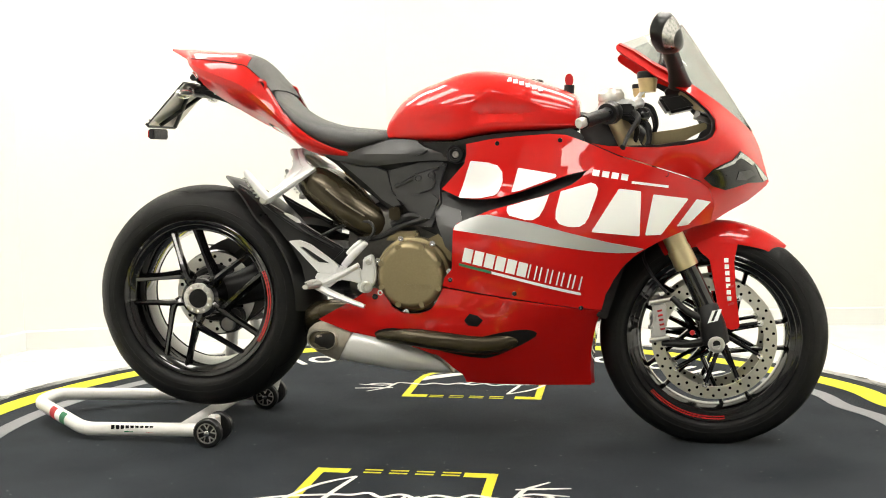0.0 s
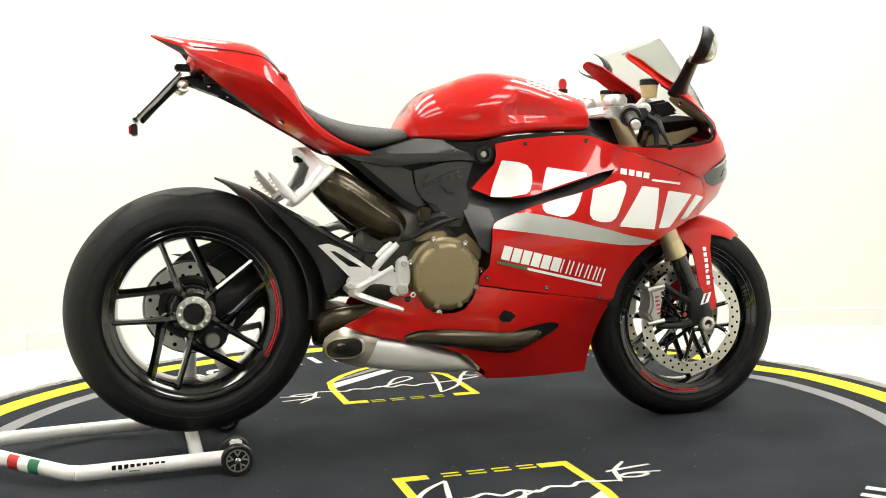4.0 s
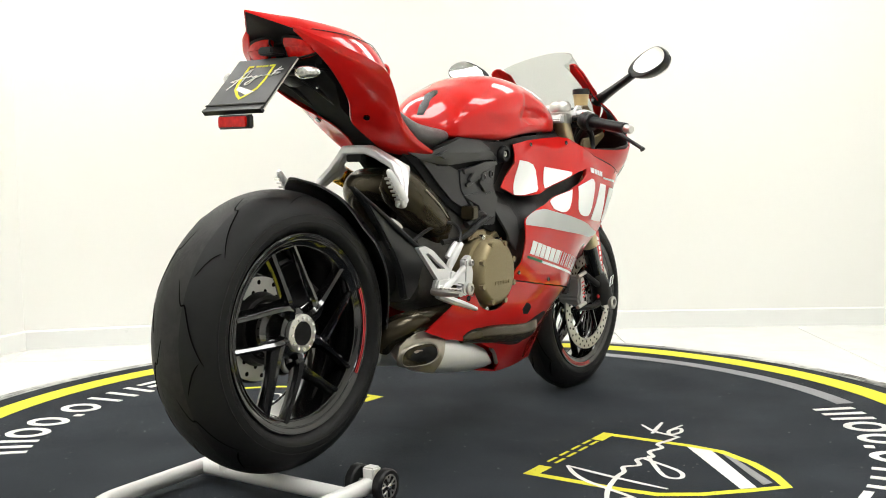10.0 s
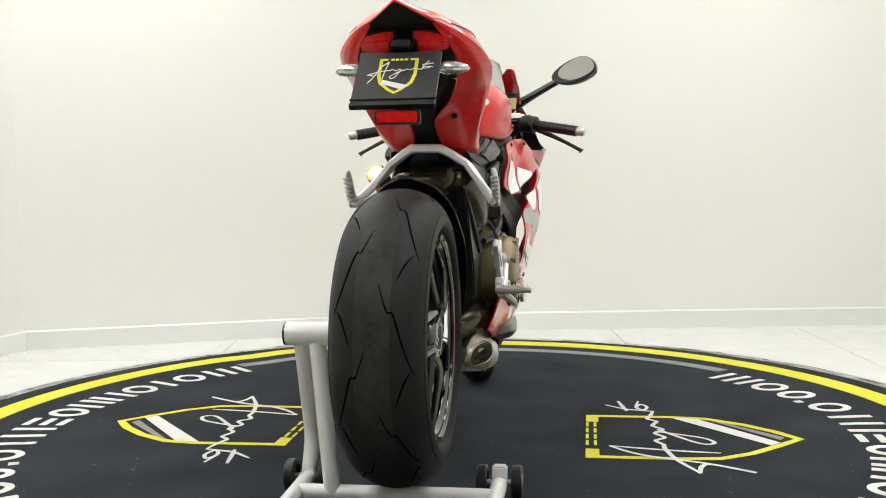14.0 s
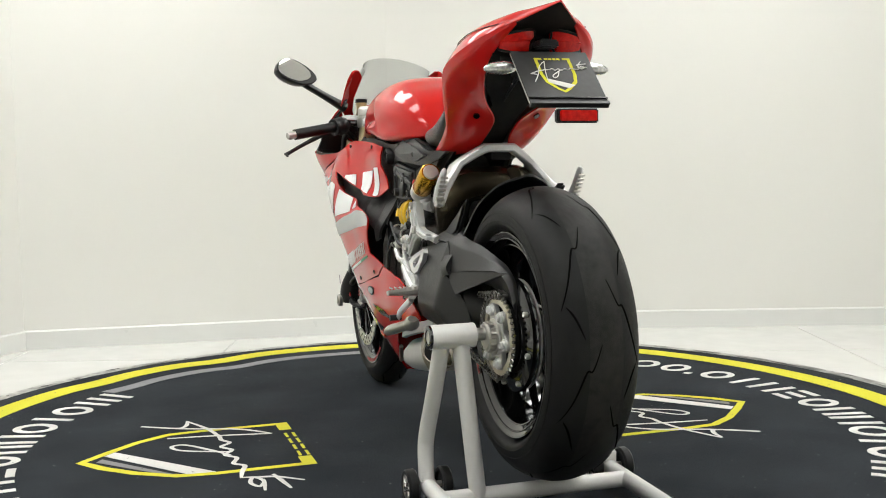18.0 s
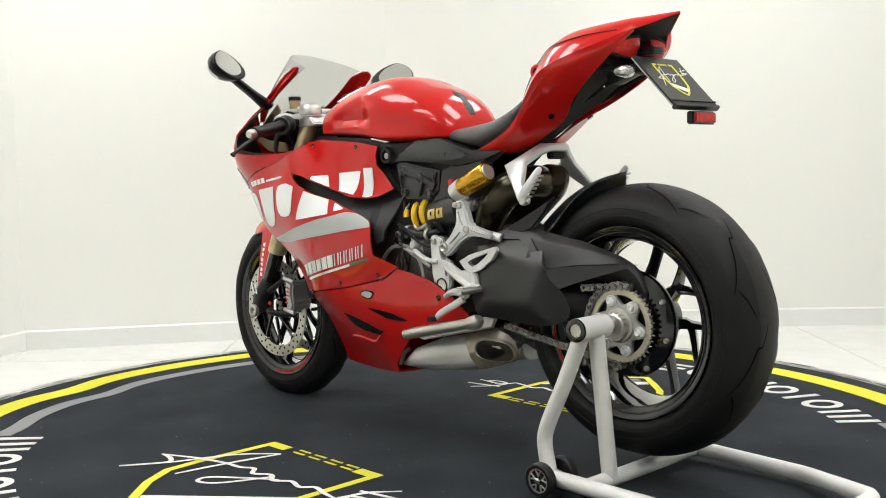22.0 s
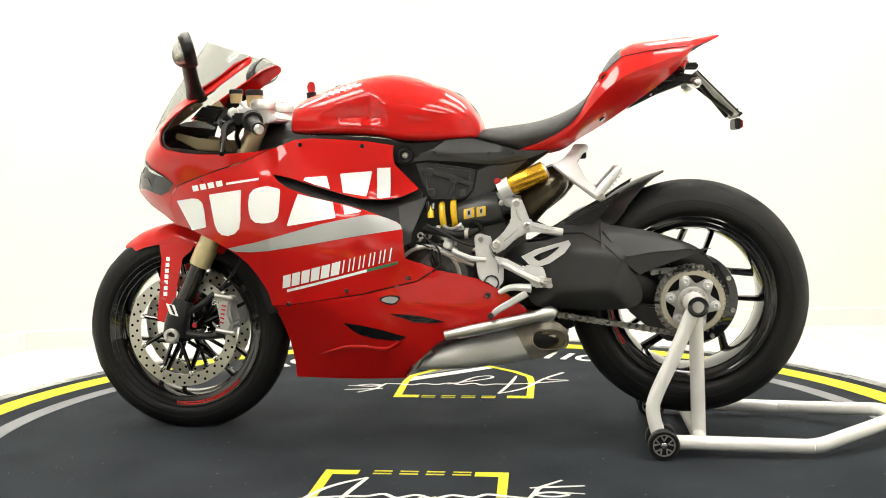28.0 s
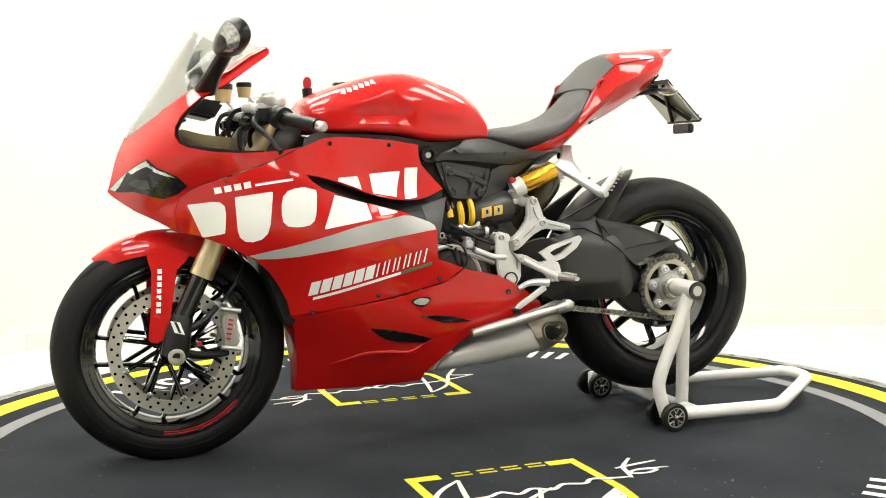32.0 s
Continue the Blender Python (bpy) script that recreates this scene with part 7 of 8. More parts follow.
def build_shock_and_links():
    y = 0.068
    body = part("rear_shock", tube([(0.005, y, 0.605), (-0.045, y, 0.62), (-0.20, y, 0.655), (-0.235, y, 0.662)], [0.014, 0.02, 0.022, 0.014], 16, smooth=1), STEEL, bike, "rear shock absorber")
    coil = []
    for k in range(0, 81):
        t = k / 80
        a = t * 2 * math.pi * 2.4
        x = 0.010 - 0.075 * t
        z = 0.618 + 0.014 * t
        coil.append((x + 0.036 * 0.23 * math.sin(a), y + 0.036 * math.cos(a), z + 0.036 * math.sin(a)))
    part("spring", tube(coil, 0.0088, 8, 1), YELLOW, body, "yellow coil spring")
    # dark sleeve with three windows
    rows = []
    for x, z, r in ((-0.036, 0.618, 0.012), (-0.040, 0.619, 0.020), (-0.048, 0.620, 0.028), (-0.062, 0.622, 0.035), (-0.085, 0.626, 0.040), (-0.110, 0.631, 0.0425), (-0.140, 0.637, 0.0435), (-0.168, 0.643, 0.043), (-0.176, 0.645, 0.041), (-0.178, 0.645, 0.026), (-0.208, 0.649, 0.020)):
        rows.append([(x + 0.23 * r * math.sin(t), y + r * math.cos(t), z + r * math.sin(t)) for t in np.linspace(0, 2 * math.pi, 26, endpoint=False)])
    part("shock_sleeve", loft(rows), RAILGREY, body, "charcoal shock sleeve")
    def on_sleeve(x, z, out=0.001):
        zc, r = 0.626 - (x + 0.085) * 0.205, 0.0405 - (x + 0.085) * 0.05
        return (x, y + math.sqrt(max(r * r - (z - zc) ** 2, 0.0)) + out, z)
    # two windows side by side and a narrow one above: yellow frame, grey piston, dark bar
    for x0, x1, za, zb, rise in ((-0.080, -0.109, 0.613, 0.640, 0.006), (-0.115, -0.140, 0.619, 0.645, 0.004), (-0.088, -0.121, 0.657, 0.664, 0.004)):
        for grow, out, m, name, label in ((0.0, 0.0010, YELLOW, "sleeve_window", "yellow rim of the sleeve window"), (0.26, 0.0018, CALIPER, "window_piston", "grey piston in the sleeve window"), (0.40, 0.0024, DARK, "window_bar", "")):
            if grow and zb - za < 0.01:
                continue
            rows = []
            for u in np.linspace(grow, 1 - grow, 4):
                x = x0 + (x1 - x0) * u
                v0, v1 = (0.10, 0.90) if name == "window_piston" else (0.0, 1.0) if not grow else (0.35, 0.75)
                lo, hi = za + rise * u + (zb - za) * v0, za + rise * u + (zb - za) * v1
                zs = np.linspace(lo, hi, 5)
                rows.append([on_sleeve(x, z, out) for z in zs] + [on_sleeve(x, z, out - 0.004) for z in zs[::-1]])
            part(name, loft(rows), m, body, label)
    part("spring_seat", join(lathe([(-0.004, 0.034), (0.004, 0.034), (0.005, 0.028)], (0.020, y, 0.613), 24, axis="x"), lathe([(-0.003, 0.030), (0.003, 0.030)], (0.029, y, 0.612), 24, axis="x"), lathe([(-0.002, 0.024), (0.010, 0.022), (0.014, 0.014)], (0.034, y, 0.611), 20, axis="x")), STEEL, body, "stepped steel spring seat")
    part("shock_mount", join(rod((0.040, y, 0.609), (0.072, y + 0.012, 0.604), 0.010, 12), lathe([(-0.010, 0.015), (0.014, 0.015), (0.016, 0.011), (0.012, 0.007), (0.012, 0.0005)], (0.066, y + 0.01, 0.604), 18), slab([(0.030, 0.640), (0.038, 0.644), (0.048, 0.618), (0.058, 0.606), (0.050, 0.600), (0.038, 0.612)], y + 0.022, y + 0.032, 0.002)), ALU, body, "silver shock mount and link")
    part("shock_reservoir", tube([(-0.205, 0.098, 0.70), (-0.212, 0.098, 0.704), (-0.296, 0.103, 0.741), (-0.300, 0.103, 0.743)], [0.024, 0.0265, 0.0265, 0.023], 24, smooth=1), GOLD, body, "gold shock reservoir")
    part("reservoir_cap", tube([(-0.298, 0.103, 0.742), (-0.304, 0.1035, 0.745)], [0.022, 0.018], 20, smooth=1), STEEL, body)
    part("reservoir_mount", join(tube([(-0.178, 0.095, 0.688), (-0.207, 0.098, 0.702)], 0.027, 18, smooth=1), tube([(-0.185, 0.09, 0.69), (-0.20, 0.085, 0.66), (-0.225, 0.08, 0.655)], [0.02, 0.016, 0.014], 12)), ALU, body, "silver reservoir mount")
    for k in range(5):
        x = 0.030 - 0.008 * k
        part("preload_nut", lathe([(-0.0028, 0.024), (-0.002, 0.027), (0.002, 0.027), (0.0028, 0.024)], (x, y, 0.6115 + 0.0016 * k), 26, axis="x"), DARK if k == 1 else STEEL, body, "grooved preload nut")
    part("sleeve_bolt", lathe([(0.0, 0.008), (0.012, 0.008), (0.014, 0.006), (0.014, 0.0005)], (-0.182, 0.096, 0.656), 12), STEEL, body)
    part("adjuster", lathe([(0.0, 0.009), (0.012, 0.009), (0.013, 0.006)], (-0.172, 0.10, 0.715), 12), REDMARK, body, "red adjuster knob")
    # rocker and link
    part("rocker", join(slab([(-0.213, 0.668), (-0.235, 0.671), (-0.249, 0.637), (-0.259, 0.607), (-0.33, 0.589), (-0.334, 0.574), (-0.257, 0.580), (-0.221, 0.561), (-0.186, 0.528), (-0.163, 0.519), (-0.151, 0.546), (-0.184, 0.574), (-0.209, 0.61), (-0.208, 0.646)], 0.105, 0.132, 0.006)), ALU, bike, "cast aluminium shock rocker")
    for x, z, r in ((-0.224, 0.657, 0.010), (-0.251, 0.596, 0.010), (-0.169, 0.545, 0.013)):
        part("rocker_bolt", lathe([(0.0, r), (0.006, r), (0.008, r * 0.7), (0.004, r * 0.4)], (x, 0.131, z), 16), STEEL, bike)
    # cast pockets are not sunk: darker grey patches paint their shade
    for line, r in (([(-0.222, 0.640), (-0.228, 0.622), (-0.238, 0.606)], 0.006), ([(-0.268, 0.594), (-0.292, 0.588), (-0.318, 0.583)], 0.0045), ([(-0.228, 0.588), (-0.208, 0.570), (-0.190, 0.556)], 0.006)):
        part("rocker_pocket_shade", tube([(x, 0.1325, z) for x, z in line], [r * 0.7, r, r * 0.7], 8, 4, flat=0.30, up=(0, 1, 0)), CALIPER, bike, "darker grey patch painted as a shaded cast pocket")
    part("plate_pocket_shade", tube([(-0.150, 0.1305, 0.548), (-0.158, 0.1305, 0.520), (-0.172, 0.1305, 0.498), (-0.174, 0.1305, 0.470)], [0.004, 0.007, 0.008, 0.005], 8, 4, flat=0.30, up=(0, 1, 0)), CALIPER, bike, "darker grey patch painted as a shaded cast pocket")
    part("tie_rod", rod((-0.255, 0.115, 0.592), (-0.345, 0.10, 0.575), 0.011), ALU, bike, "aluminium tie rod")
    # rider foot pegs and plates
    part("peg_plate", slab([(-0.109, 0.567), (-0.120, 0.577), (-0.157, 0.566), (-0.153, 0.537), (-0.159, 0.516), (-0.187, 0.509), (-0.187, 0.445), (-0.169, 0.423), (-0.146, 0.439), (-0.123, 0.449), (-0.116, 0.473)], 0.112, 0.130, 0.004), ALU, bike, "cast aluminium foot peg plate")
    part("peg_plate", slab([(-0.174, 0.515), (-0.148, 0.527), (-0.138, 0.478), (-0.142, 0.448), (-0.168, 0.419), (-0.190, 0.427), (-0.192, 0.446), (-0.178, 0.462)], MID - 0.182, MID - 0.160, 0.004), ALU, bike, "cast aluminium foot peg plate")
    for x, z, y, r in ((-0.128, 0.560, 0.130, 0.008), (-0.156, 0.506, MID - 0.183, 0.009), (-0.163, 0.438, MID - 0.183, 0.016)):
        d = 1 if y > 0 else -1
        part("plate_bolt", lathe([(0.0, r), (d * 0.006, r), (d * 0.008, r * 0.8), (d * 0.008, r * 0.55), (d * 0.003, r * 0.5), (d * 0.003, 0.0005)], (x, y, z), 16), STEEL, bike)
    part("plate_eye", lathe([(0.108, 0.021), (0.131, 0.021), (0.1325, 0.017), (0.126, 0.015), (0.126, 0.0005)], (-0.155, 0.0, 0.443), 24), GLOSSBLACK, bike, "dark pivot eye in the peg plate")
    for x, z, r in ((0.020, 0.570, 0.011), (-0.044, 0.556, 0.016), (-0.070, 0.588, 0.010), (-0.02, 0.500, 0.012), (0.045, 0.560, 0.009), (-0.095, 0.530, 0.008)):
        part("engine_bolt", lathe([(0.0, r), (0.010, r * 0.95), (0.012, r * 0.7), (0.008, r * 0.55), (0.008, 0.0005)], (x, 0.096, z), 14), CALIPER, bike)
    for x, z, r, d in ((0.039, 0.570, 0.011, 0.014), (-0.042, 0.541, 0.013, 0.012), (0.047, 0.538, 0.008, 0.010), (-0.055, 0.494, 0.008, 0.012), (-0.017, 0.487, 0.009, 0.012), (-0.025, 0.564, 0.007, 0.012)):
        part("engine_fitting", lathe([(0.0, r), (d * 0.7, r), (d, r * 0.75), (d, r * 0.45), (d * 0.6, r * 0.4), (d * 0.6, 0.0005)], (x, 0.100, z), 14), STEEL, bike, "bright metal engine fitting")
    part("throttle_block", slab([(-0.030, 0.520), (-0.060, 0.524), (-0.066, 0.552), (-0.050, 0.562), (-0.032, 0.556)], 0.082, 0.100, 0.004), CALIPER, bike, "bare metal block on the engine")
    part("engine_bracket", slab([(-0.066, 0.606), (-0.110, 0.598), (-0.116, 0.566), (-0.098, 0.545), (-0.070, 0.556), (-0.078, 0.580)], 0.074, 0.092, 0.004), ENGINE, bike, "dark cast bracket under the shock")
    part("engine_bracket", slab([(0.052, 0.662), (0.018, 0.664), (0.008, 0.640), (0.016, 0.632), (0.044, 0.640)], 0.060, 0.088, 0.004), ENGINE, bike, "dark cast bracket over the shock")
    part("sensor_plug", join(tube([(0.020, 0.098, 0.662), (0.018, 0.100, 0.640), (0.016, 0.100, 0.632)], [0.006, 0.008, 0.005], 10, 2), rod((0.004, 0.096, 0.655), (0.004, 0.104, 0.640), 0.005)), GLOSSBLACK, bike, "black sensor plug")
    for line, r, m in (([(0.060, 0.110, 0.553), (0.020, 0.118, 0.541), (-0.030, 0.120, 0.523), (-0.075, 0.120, 0.506), (-0.112, 0.118, 0.489)], 0.0028, DARK), ([(0.050, 0.112, 0.546), (0.0, 0.118, 0.530), (-0.04, 0.120, 0.513), (-0.070, 0.122, 0.500), (-0.105, 0.120, 0.494)], 0.0026, STEEL), ([(0.021, 0.110, 0.573), (0.018, 0.112, 0.545), (0.006, 0.116, 0.516), (-0.010, 0.116, 0.480)], 0.0034, DARK), ([(-0.072, 0.104, 0.602), (-0.060, 0.110, 0.592), (-0.040, 0.108, 0.588), (-0.024, 0.104, 0.596)], 0.005, STEEL), ([(-0.012, 0.112, 0.526), (-0.016, 0.118, 0.500), (-0.008, 0.120, 0.470), (-0.014, 0.120, 0.452)], 0.0024, DARK), ([(-0.100, 0.104, 0.592), (-0.108, 0.110, 0.604), (-0.120, 0.108, 0.600), (-0.126, 0.100, 0.585)], 0.007, DARK)):
        part("engine_cable", tube(line, r, 8, 4), m, bike)
    part("cable_joint", join(tube([(-0.078, 0.121, 0.505), (-0.100, 0.120, 0.497)], 0.005, 10, 1), tube([(-0.030, 0.120, 0.523), (-0.046, 0.120, 0.517)], 0.0045, 10, 1)), STEEL, bike, "bright cable joint")
    part("case_rim", lathe([(0.0, 0.094), (0.006, 0.094), (0.008, 0.090), (0.006, 0.084), (0.0, 0.084)], (0.02, 0.112, 0.452), 48, closed=True), CALIPER, bike, "bright machined rim of the engine case")
    # shift rod, unions and clips on the engine's left side
    part("shift_rod", join(rod((0.012, 0.118, 0.536), (-0.060, 0.121, 0.513), 0.0045, 10), rod((-0.060, 0.121, 0.513), (-0.108, 0.122, 0.490), 0.0075, 12), rod((-0.030, 0.119, 0.5235), (-0.042, 0.120, 0.519), 0.008, 6)), STEEL, bike, "bright shift rod")
    part("union", join(lathe([(0.0, 0.013), (0.024, 0.012), (0.028, 0.008), (0.028, 0.0005)], (-0.036, 0.10, 0.545), 12), rod((-0.036, 0.118, 0.55), (-0.030, 0.115, 0.575), 0.008, 10)), ALU, bike, "aluminium hose union")
    part("water_hose", tube([(0.03, 0.105, 0.585), (-0.01, 0.118, 0.582), (-0.05, 0.116, 0.572), (-0.09, 0.108, 0.575), (-0.125, 0.09, 0.59)], [0.011, 0.012, 0.012, 0.012, 0.011], 12), PLASTIC, bike, "black water hose")
    for px, pz in ((-0.012, 0.583), (-0.088, 0.575)):
        part("hose_clip", lathe([(-0.005, 0.0155), (0.005, 0.0155), (0.005, 0.012), (-0.005, 0.012)], (px, 0.112, pz), 14, axis="x", closed=True), STEEL, bike)
    part("sensor_lead", tube([(0.005, 0.125, 0.535), (0.008, 0.135, 0.51), (0.002, 0.137, 0.485), (0.006, 0.134, 0.455)], 0.003, 8), DARK, bike, "thin black lead")
    part("sensor_lead", tube([(-0.004, 0.13, 0.53), (-0.012, 0.138, 0.49), (0.0, 0.138, 0.462)], 0.0025, 8), DARK, bike, "thin black lead")
    part("pump_cover", slab(curve_through([(-0.070, 0.565), (-0.098, 0.563), (-0.108, 0.545), (-0.100, 0.520), (-0.072, 0.518), (-0.060, 0.540)], 3, True), 0.085, 0.112, 0.005), ENGINE, bike, "grey pump cover")
    for s in (-1, 1):
        ys = MID + s * 0.168
        y0, y1 = sorted((ys, ys + s * 0.012))
        if s > 0:
            o = [(-0.236, 0.514), (-0.274, 0.533), (-0.361, 0.557), (-0.367, 0.547), (-0.351, 0.524), (-0.311, 0.496), (-0.281, 0.487), (-0.256, 0.494)]
            i = [(-0.267, 0.513), (-0.285, 0.523), (-0.338, 0.542), (-0.333, 0.534), (-0.322, 0.525), (-0.303, 0.511), (-0.283, 0.502), (-0.274, 0.506)]
            hang = [(-0.160, 0.513), (-0.192, 0.511), (-0.240, 0.485), (-0.256, 0.494), (-0.29, 0.490), (-0.301, 0.470), (-0.302, 0.436), (-0.269, 0.429), (-0.255, 0.452), (-0.183, 0.487)]
        else:
            o = [(-0.380, 0.561), (-0.352, 0.564), (-0.321, 0.552), (-0.275, 0.519), (-0.242, 0.494), (-0.25, 0.475), (-0.30, 0.477), (-0.344, 0.524)]
            i = [(-0.350, 0.545), (-0.338, 0.545), (-0.322, 0.536), (-0.292, 0.516), (-0.270, 0.503), (-0.268, 0.500), (-0.300, 0.503), (-0.325, 0.523)]
            hang = [(-0.243, 0.496), (-0.208, 0.484), (-0.178, 0.488), (-0.173, 0.442), (-0.205, 0.452), (-0.241, 0.457), (-0.273, 0.432), (-0.305, 0.433), (-0.311, 0.459), (-0.30, 0.479), (-0.25, 0.477)]
        part("heel_guard", frame_slab(o, i, y0, y1), ALU, bike, "bare aluminium heel guard")
        part("peg_hanger", slab(hang, y0 - 0.003, y1 + 0.003, 0.005), ALU, bike, "cast aluminium peg hanger")
        part("hanger_rib", join(tube([(-0.185, ys + s * 0.014, 0.497), (-0.235, ys + s * 0.016, 0.470), (-0.285, ys + s * 0.016, 0.447)], [0.007, 0.008, 0.010], 8), lathe([(s * 0.0, 0.016), (s * 0.02, 0.015), (s * 0.022, 0.010), (s * 0.022, 0.0005)], (-0.288, ys, 0.447), 16)), ALU, bike)
        peg = part("foot_peg", tube([(-0.30, ys, 0.447), (-0.302, ys + s * 0.03, 0.445), (-0.312, ys + s * 0.09, 0.445)], [0.012, 0.011, 0.006], 10, 3, flat=1.4), STEEL, bike, "ridged steel foot peg")
        for k in range(6):
            part("peg_ridge", rod((-0.316, ys + s * (0.02 + k * 0.012), 0.456), (-0.296, ys + s * (0.02 + k * 0.012), 0.456), 0.0022, 6), STEEL, peg)
        if s < 0:
            part("brake_pedal", tube([(-0.30, ys - 0.012, 0.437), (-0.26, ys - 0.025, 0.420), (-0.21, ys - 0.034, 0.403), (-0.166, ys - 0.036, 0.388)], [0.010, 0.010, 0.008, 0.006], 8, flat=1.4), ALU, bike, "aluminium brake pedal")
            cyl = part("master_cylinder", tube([(-0.232, ys + 0.005, 0.492), (-0.205, ys + 0.005, 0.522), (-0.168, ys + 0.005, 0.556)], [0.009, 0.011, 0.008], 12, 2), ALU, bike, "rear brake master cylinder")
            part("cylinder_neck", tube([(-0.222, ys + 0.012, 0.524), (-0.20, ys + 0.012, 0.544), (-0.182, ys + 0.012, 0.560)], [0.007, 0.009, 0.006], 12, 2), ALU, cyl)
            part("brake_hose", tube([(-0.17, ys + 0.01, 0.558), (-0.15, ys + 0.02, 0.585), (-0.17, ys + 0.035, 0.61), (-0.24, ys + 0.05, 0.60), (-0.33, ys + 0.06, 0.56)], 0.0045, 8), PLASTIC, bike)
        else:
            part("gear_lever", tube([(-0.250, ys + 0.012, 0.417), (-0.215, ys + 0.018, 0.396), (-0.175, ys + 0.022, 0.374), (-0.157, ys + 0.022, 0.358)], [0.010, 0.0095, 0.009, 0.007], 8, flat=0.8), ALU, bike, "aluminium gear lever")
            part("gear_toe", rod((-0.155, ys + 0.014, 0.358), (-0.155, ys + 0.045, 0.358), 0.008), PLASTIC, bike)
            part("gear_link", tube([(-0.175, ys + 0.004, 0.417), (-0.21, ys + 0.008, 0.432), (-0.262, ys + 0.012, 0.430)], [0.007, 0.009, 0.012], 8), ALU, bike)
            part("gear_link", rod((-0.132, ys - 0.03, 0.52), (-0.175, ys - 0.01, 0.417), 0.005), STEEL, bike)
        # pillion pegs on their loop: one angular casting arm a side
        spine = [((-0.396, TM - s * 0.002, 0.802), 0.021, 0.011), ((-0.394, TM + s * 0.034, 0.802), 0.020, 0.011), ((-0.384, TM + s * 0.056, 0.790), 0.016, 0.010), ((-0.366, TM + s * 0.092, 0.766), 0.021, 0.009), ((-0.354, TM + s * 0.100, 0.756), 0.034, 0.009), ((-0.372, TM + s * 0.116, 0.736), 0.025, 0.009), ((-0.396, TM + s * 0.138, 0.708), 0.015, 0.009), ((-0.440, TM + s * 0.168, 0.674), 0.014, 0.010), ((-0.450, TM + s * 0.174, 0.666), 0.009, 0.007)]
        rings = []
        for k, (at, wide, thick) in enumerate(spine):
            d = np.array(spine[min(k + 1, len(spine) - 1)][0]) - np.array(spine[max(k - 1, 0)][0])
            d[0] *= 0.35
            d /= np.linalg.norm(d)
            across = np.array((1.0, 0, 0)) - d[0] * d
            across /= np.linalg.norm(across)
            out = np.cross(d, across)
            rings.append([np.array(at) + u * wide * across + v * thick * out for u, v in ((-1, -0.55), (-0.75, -1), (0.75, -1), (1, -0.55), (1, 0.55), (0.75, 1), (0.2, 1), (0.0, 0.72), (-0.2, 1), (-0.75, 1), (-1, 0.55))])
        hanger = part("pillion_hanger", loft(rings), ALU, bike, "cast aluminium pillion peg hanger")
        part("hanger_boss", lathe([(-s * 0.012, 0.010), (s * 0.008, 0.011), (s * 0.011, 0.008), (s * 0.011, 0.0005)], (-0.446, TM + s * 0.172, 0.672), 14), STEEL, hanger)
        peg = part("pillion_peg", tube([(-0.436, TM + s * 0.174, 0.676), (-0.462, TM + s * 0.176, 0.706), (-0.492, TM + s * 0.174, 0.744), (-0.498, TM + s * 0.173, 0.753)], [0.0125, 0.0125, 0.009, 0.004], 10, 3, flat=0.8), ALU, bike, "folded pillion foot peg")
        for k in range(6):
            u = 0.18 + k * 0.13
            at = np.array((-0.447 - 0.055 * u, TM + s * 0.175, 0.672 + 0.076 * u))
            part("peg_ridge", rod(at + (-0.0075, -0.009, -0.003), at + (-0.0075, 0.009, -0.003), 0.0030, 6), STEEL, peg)
    part("hanger_recess", box(-0.412, -0.392, TM - 0.026, TM + 0.026, 0.772, 0.792, 0.003), DARK, bike, "dark bracket behind the loop")
    part("side_stand", join(tube([(-0.03, 0.150, 0.302), (-0.10, 0.155, 0.318), (-0.29, 0.16, 0.360)], [0.013, 0.015, 0.013], 12, 2), tube([(-0.28, 0.16, 0.357), (-0.312, 0.162, 0.366), (-0.322, 0.163, 0.378)], [0.016, 0.02, 0.012], 10, 2)), STEEL, bike, "folded grey side stand")


build_shock_and_links()


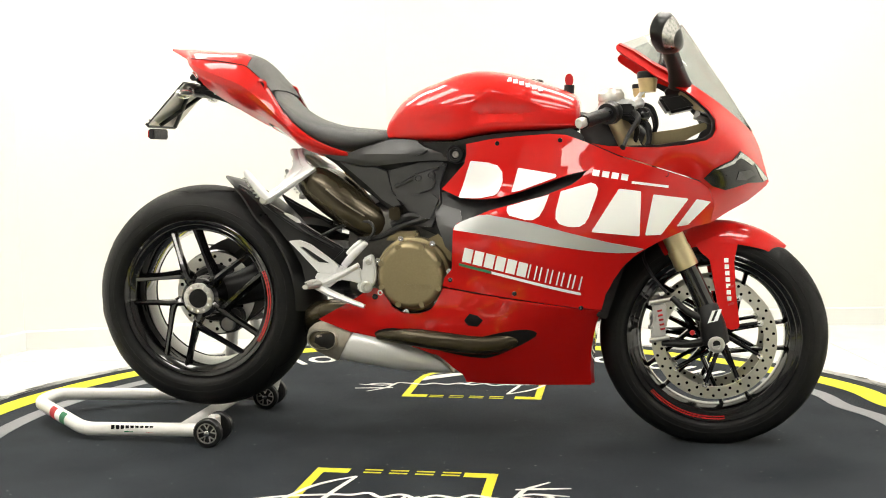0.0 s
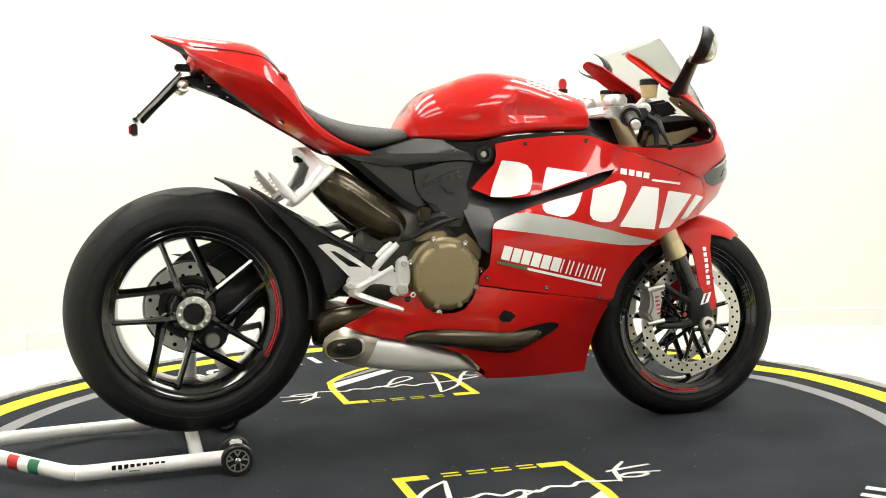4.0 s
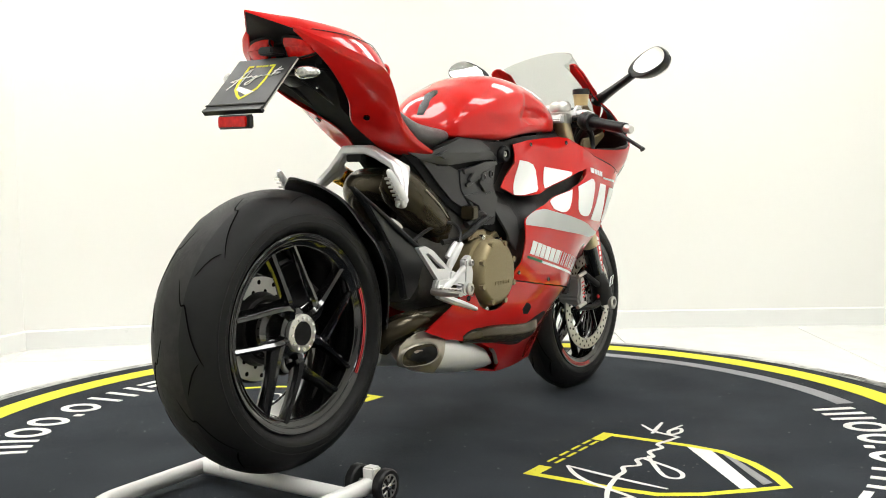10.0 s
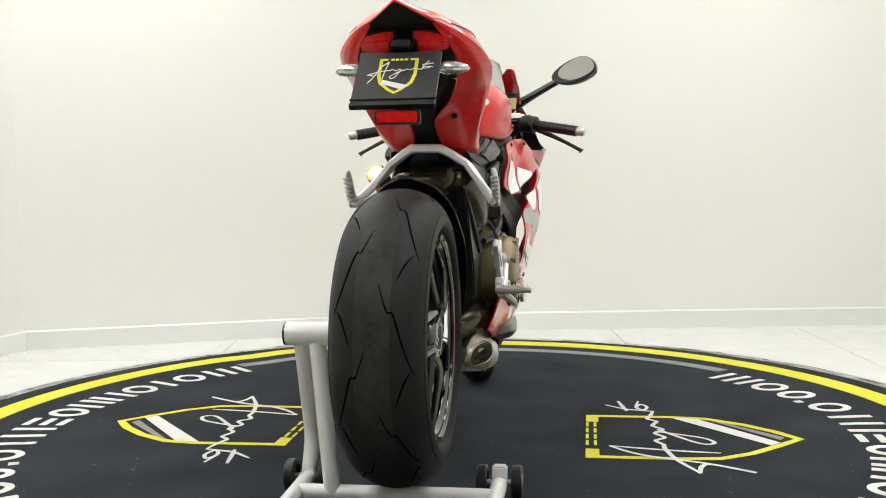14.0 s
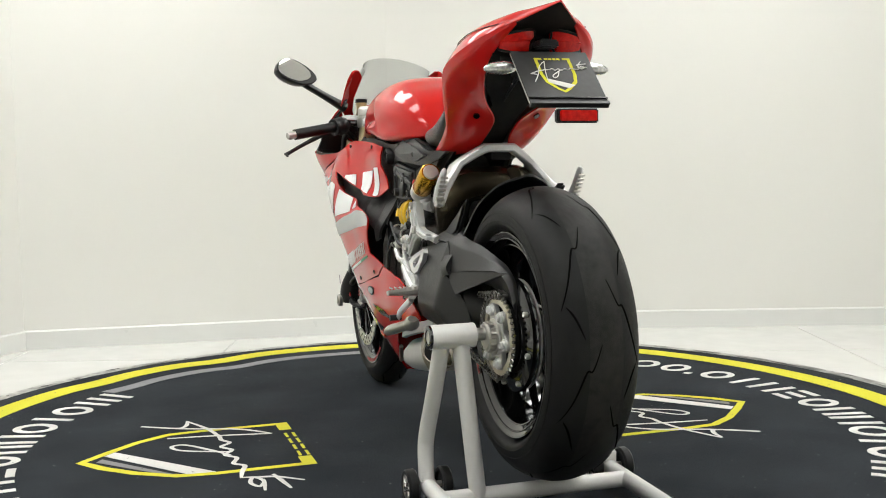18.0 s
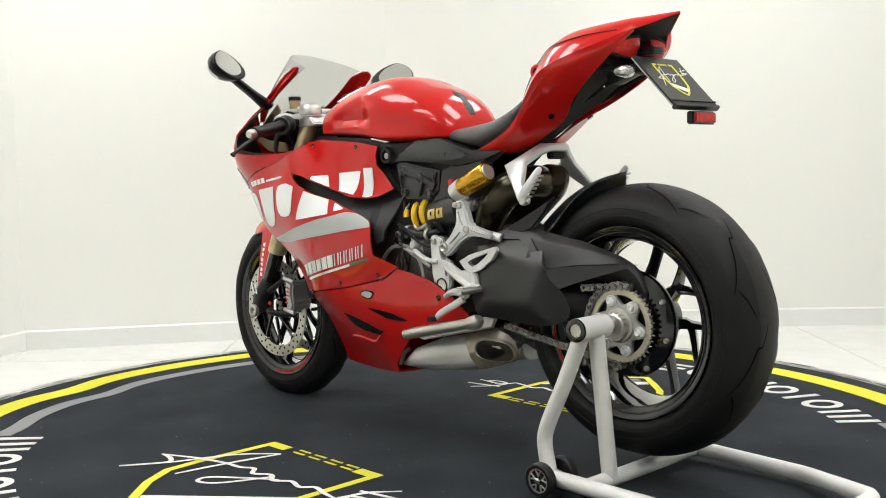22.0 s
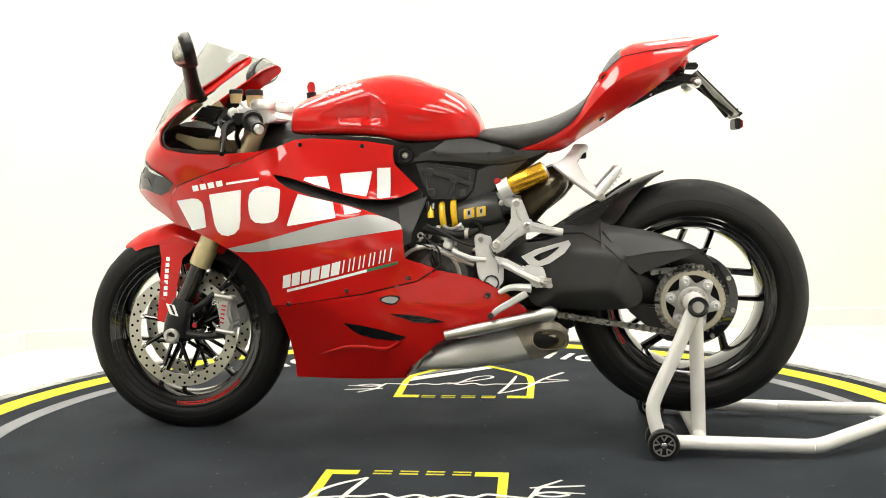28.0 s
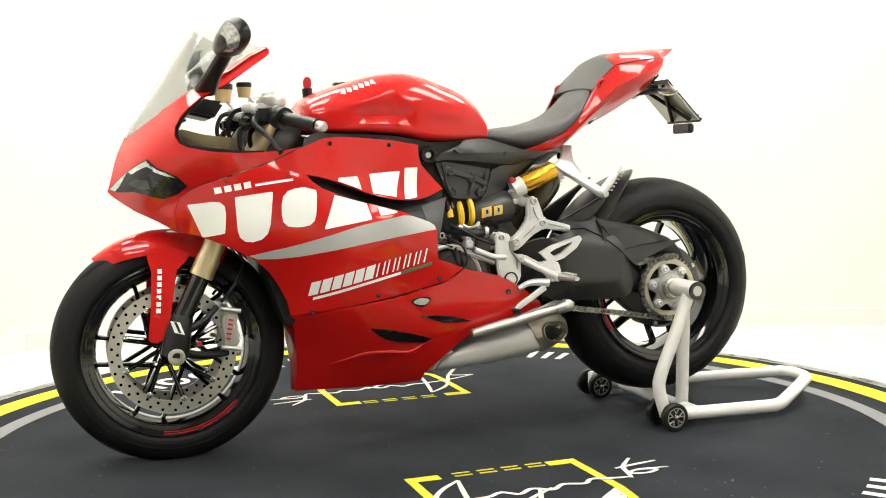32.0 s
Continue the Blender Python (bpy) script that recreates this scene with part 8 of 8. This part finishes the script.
# ---- the paddock stand ----
def build_stand():
    st = empty("paddock_stand", "white tubular single-sided paddock stand with small black wheels", "motorcycle stand")
    corners = [(-0.598, 0.234, 0.038), (-0.987, 0.233, 0.030), (-1.229, 0.064, 0.063), (-1.232, -0.045, 0.063), (-0.997, -0.209, 0.029), (-0.607, -0.216, 0.038)]
    line = [corners[0]]
    for p, q, r in zip(corners, corners[1:], corners[2:]):
        p, q, r = np.array(p), np.array(q), np.array(r)
        u, v = (p - q) / np.linalg.norm(p - q), (r - q) / np.linalg.norm(r - q)
        line += [q + u * 0.045, q + u * 0.018 + v * 0.004, q + v * 0.018 + u * 0.004, q + v * 0.045]
    line.append(corners[-1])
    base = part("base_frame", tube(line, 0.019, 16, 2), STANDWHITE, st, "white bent tube base with scuffs")
    part("cross_tube", rod((-0.70, 0.230, 0.036), (-0.70, -0.210, 0.036), 0.0185), STANDWHITE, st)
    part("rear_leg", tube([(-0.687, 0.182, 0.385), (-0.694, 0.167, 0.22), (-0.702, 0.150, 0.036)], 0.019, 16, 2), STANDWHITE, st, "white upright tube")
    part("front_leg", tube([(-0.677, 0.220, 0.380), (-0.628, 0.224, 0.26), (-0.583, 0.228, 0.16), (-0.575, 0.230, 0.112), (-0.594, 0.234, 0.040)], 0.0185, 16, 4), STANDWHITE, st, "white bent upright tube")
    part("pin_sleeve", tube([(-0.685, 0.150, 0.392), (-0.685, 0.250, 0.392)], 0.027, 24, smooth=1), STANDWHITE, st, "white pin sleeve")
    part("sleeve_ring", lathe([(0.0, 0.0265), (0.006, 0.0265), (0.007, 0.024), (0.007, 0.016), (0.002, 0.015)], (-0.685, 0.249, 0.392), 24), GLOSSBLACK, st, "black sleeve end")
    part("pin", rod((-0.685, 0.10, 0.392), (-0.685, 0.254, 0.392), 0.0145), STEEL, st, "steel lifting pin")
    for wx, y in ((-0.598, 0.234), (-0.607, -0.216)):
        for s in (-1, 1):
            yy, wz = y + s * 0.0395, 0.0405
            wheel = part("stand_wheel", lathe([(-0.012, 0.029), (-0.012, 0.036), (-0.008, 0.040), (0.008, 0.040), (0.012, 0.036), (0.012, 0.029)], (wx, yy, wz), 28, closed=True), PLASTIC, st, "small black rubber wheel")
            part("wheel_hub", lathe([(-0.006, 0.029), (-0.004, 0.012), (0.004, 0.012), (0.006, 0.029)], (wx, yy, wz), 20), PLASTIC, wheel)
            for k in range(5):
                a = radians(18 + 72 * k)
                for d in (-0.30, 0.30):
                    part("wheel_spoke", rod((wx + 0.011 * math.cos(a), yy + s * 0.0085, wz + 0.011 * math.sin(a)), (wx + 0.026 * math.cos(a + d), yy + s * 0.0095, wz + 0.026 * math.sin(a + d)), 0.0021, 6), STEEL, wheel)
            part("wheel_rim", lathe([(s * 0.008, 0.0255), (s * 0.0105, 0.0255), (s * 0.0105, 0.0285), (s * 0.008, 0.0285)], (wx, yy, wz), 24, closed=True), STEEL, wheel)
            part("wheel_bolt", lathe([(s * 0.006, 0.008), (s * 0.013, 0.008), (s * 0.015, 0.005), (s * 0.015, 0.0005)], (wx, yy, wz), 12), CHROME, wheel)
        part("axle", rod((wx, y - 0.04, 0.0405), (wx, y + 0.04, 0.0405), 0.007), STEEL, st)
        part("axle_fork", box(wx - 0.014, wx + 0.016, y - 0.017, y + 0.017, 0.026, 0.080 if y < 0 else 0.056, 0.004), STANDWHITE, st, "white wheel fork")
    # marks on the base tube
    for j in range(9):
        x = -0.905 + j * 0.0145
        part("tube_mark", box(x, x + 0.010, -0.2295, -0.2270, 0.035, 0.047, 0.0004), GLOSSBLACK, base)
    for x, m in ((-0.865, GREENMARK), (-0.80, REDMARK)):
        part("tube_mark", box(x, x + 0.026, -0.2310, -0.2290, 0.0285, 0.0315, 0.0003), m, base)
    a, b = np.array((-1.066, -0.161, 0.039)), np.array((-1.140, -0.109, 0.0495))
    out = np.array((-0.57, -0.82, 0.0))
    for j, m in enumerate((GREENMARK, WHITE_FILM, REDMARK)):
        rows = []
        for q in (a + (b - a) * j / 3, a + (b - a) * (j + 1) / 3):
            rows.append([q + 0.0203 * (math.cos(w) * out + math.sin(w) * np.array((0, 0, 1.0))) for w in np.linspace(-1.0, 1.25, 9)])
        part("flag_mark", loft(rows, cap=False, closed=False), m, base, "thin green white and red sticker")
    return st


stand = build_stand()


# ---- all that turns, turns together with the table ----
def motions():
    rows = [(float(t), pose(0, 0, 0, 0, 0, -9.917 + 6.5559 * t + 0.000436 * (t - 16) ** 2)) for t in range(0, 33)]
    for thing in (turntable, stand):
        walk(thing, rows)
    seat_on_table = pose(0, 0.014, 0, 0, 0, -0.6)
    walk(bike, [(t, m @ seat_on_table) for t, m in rows])


motions()
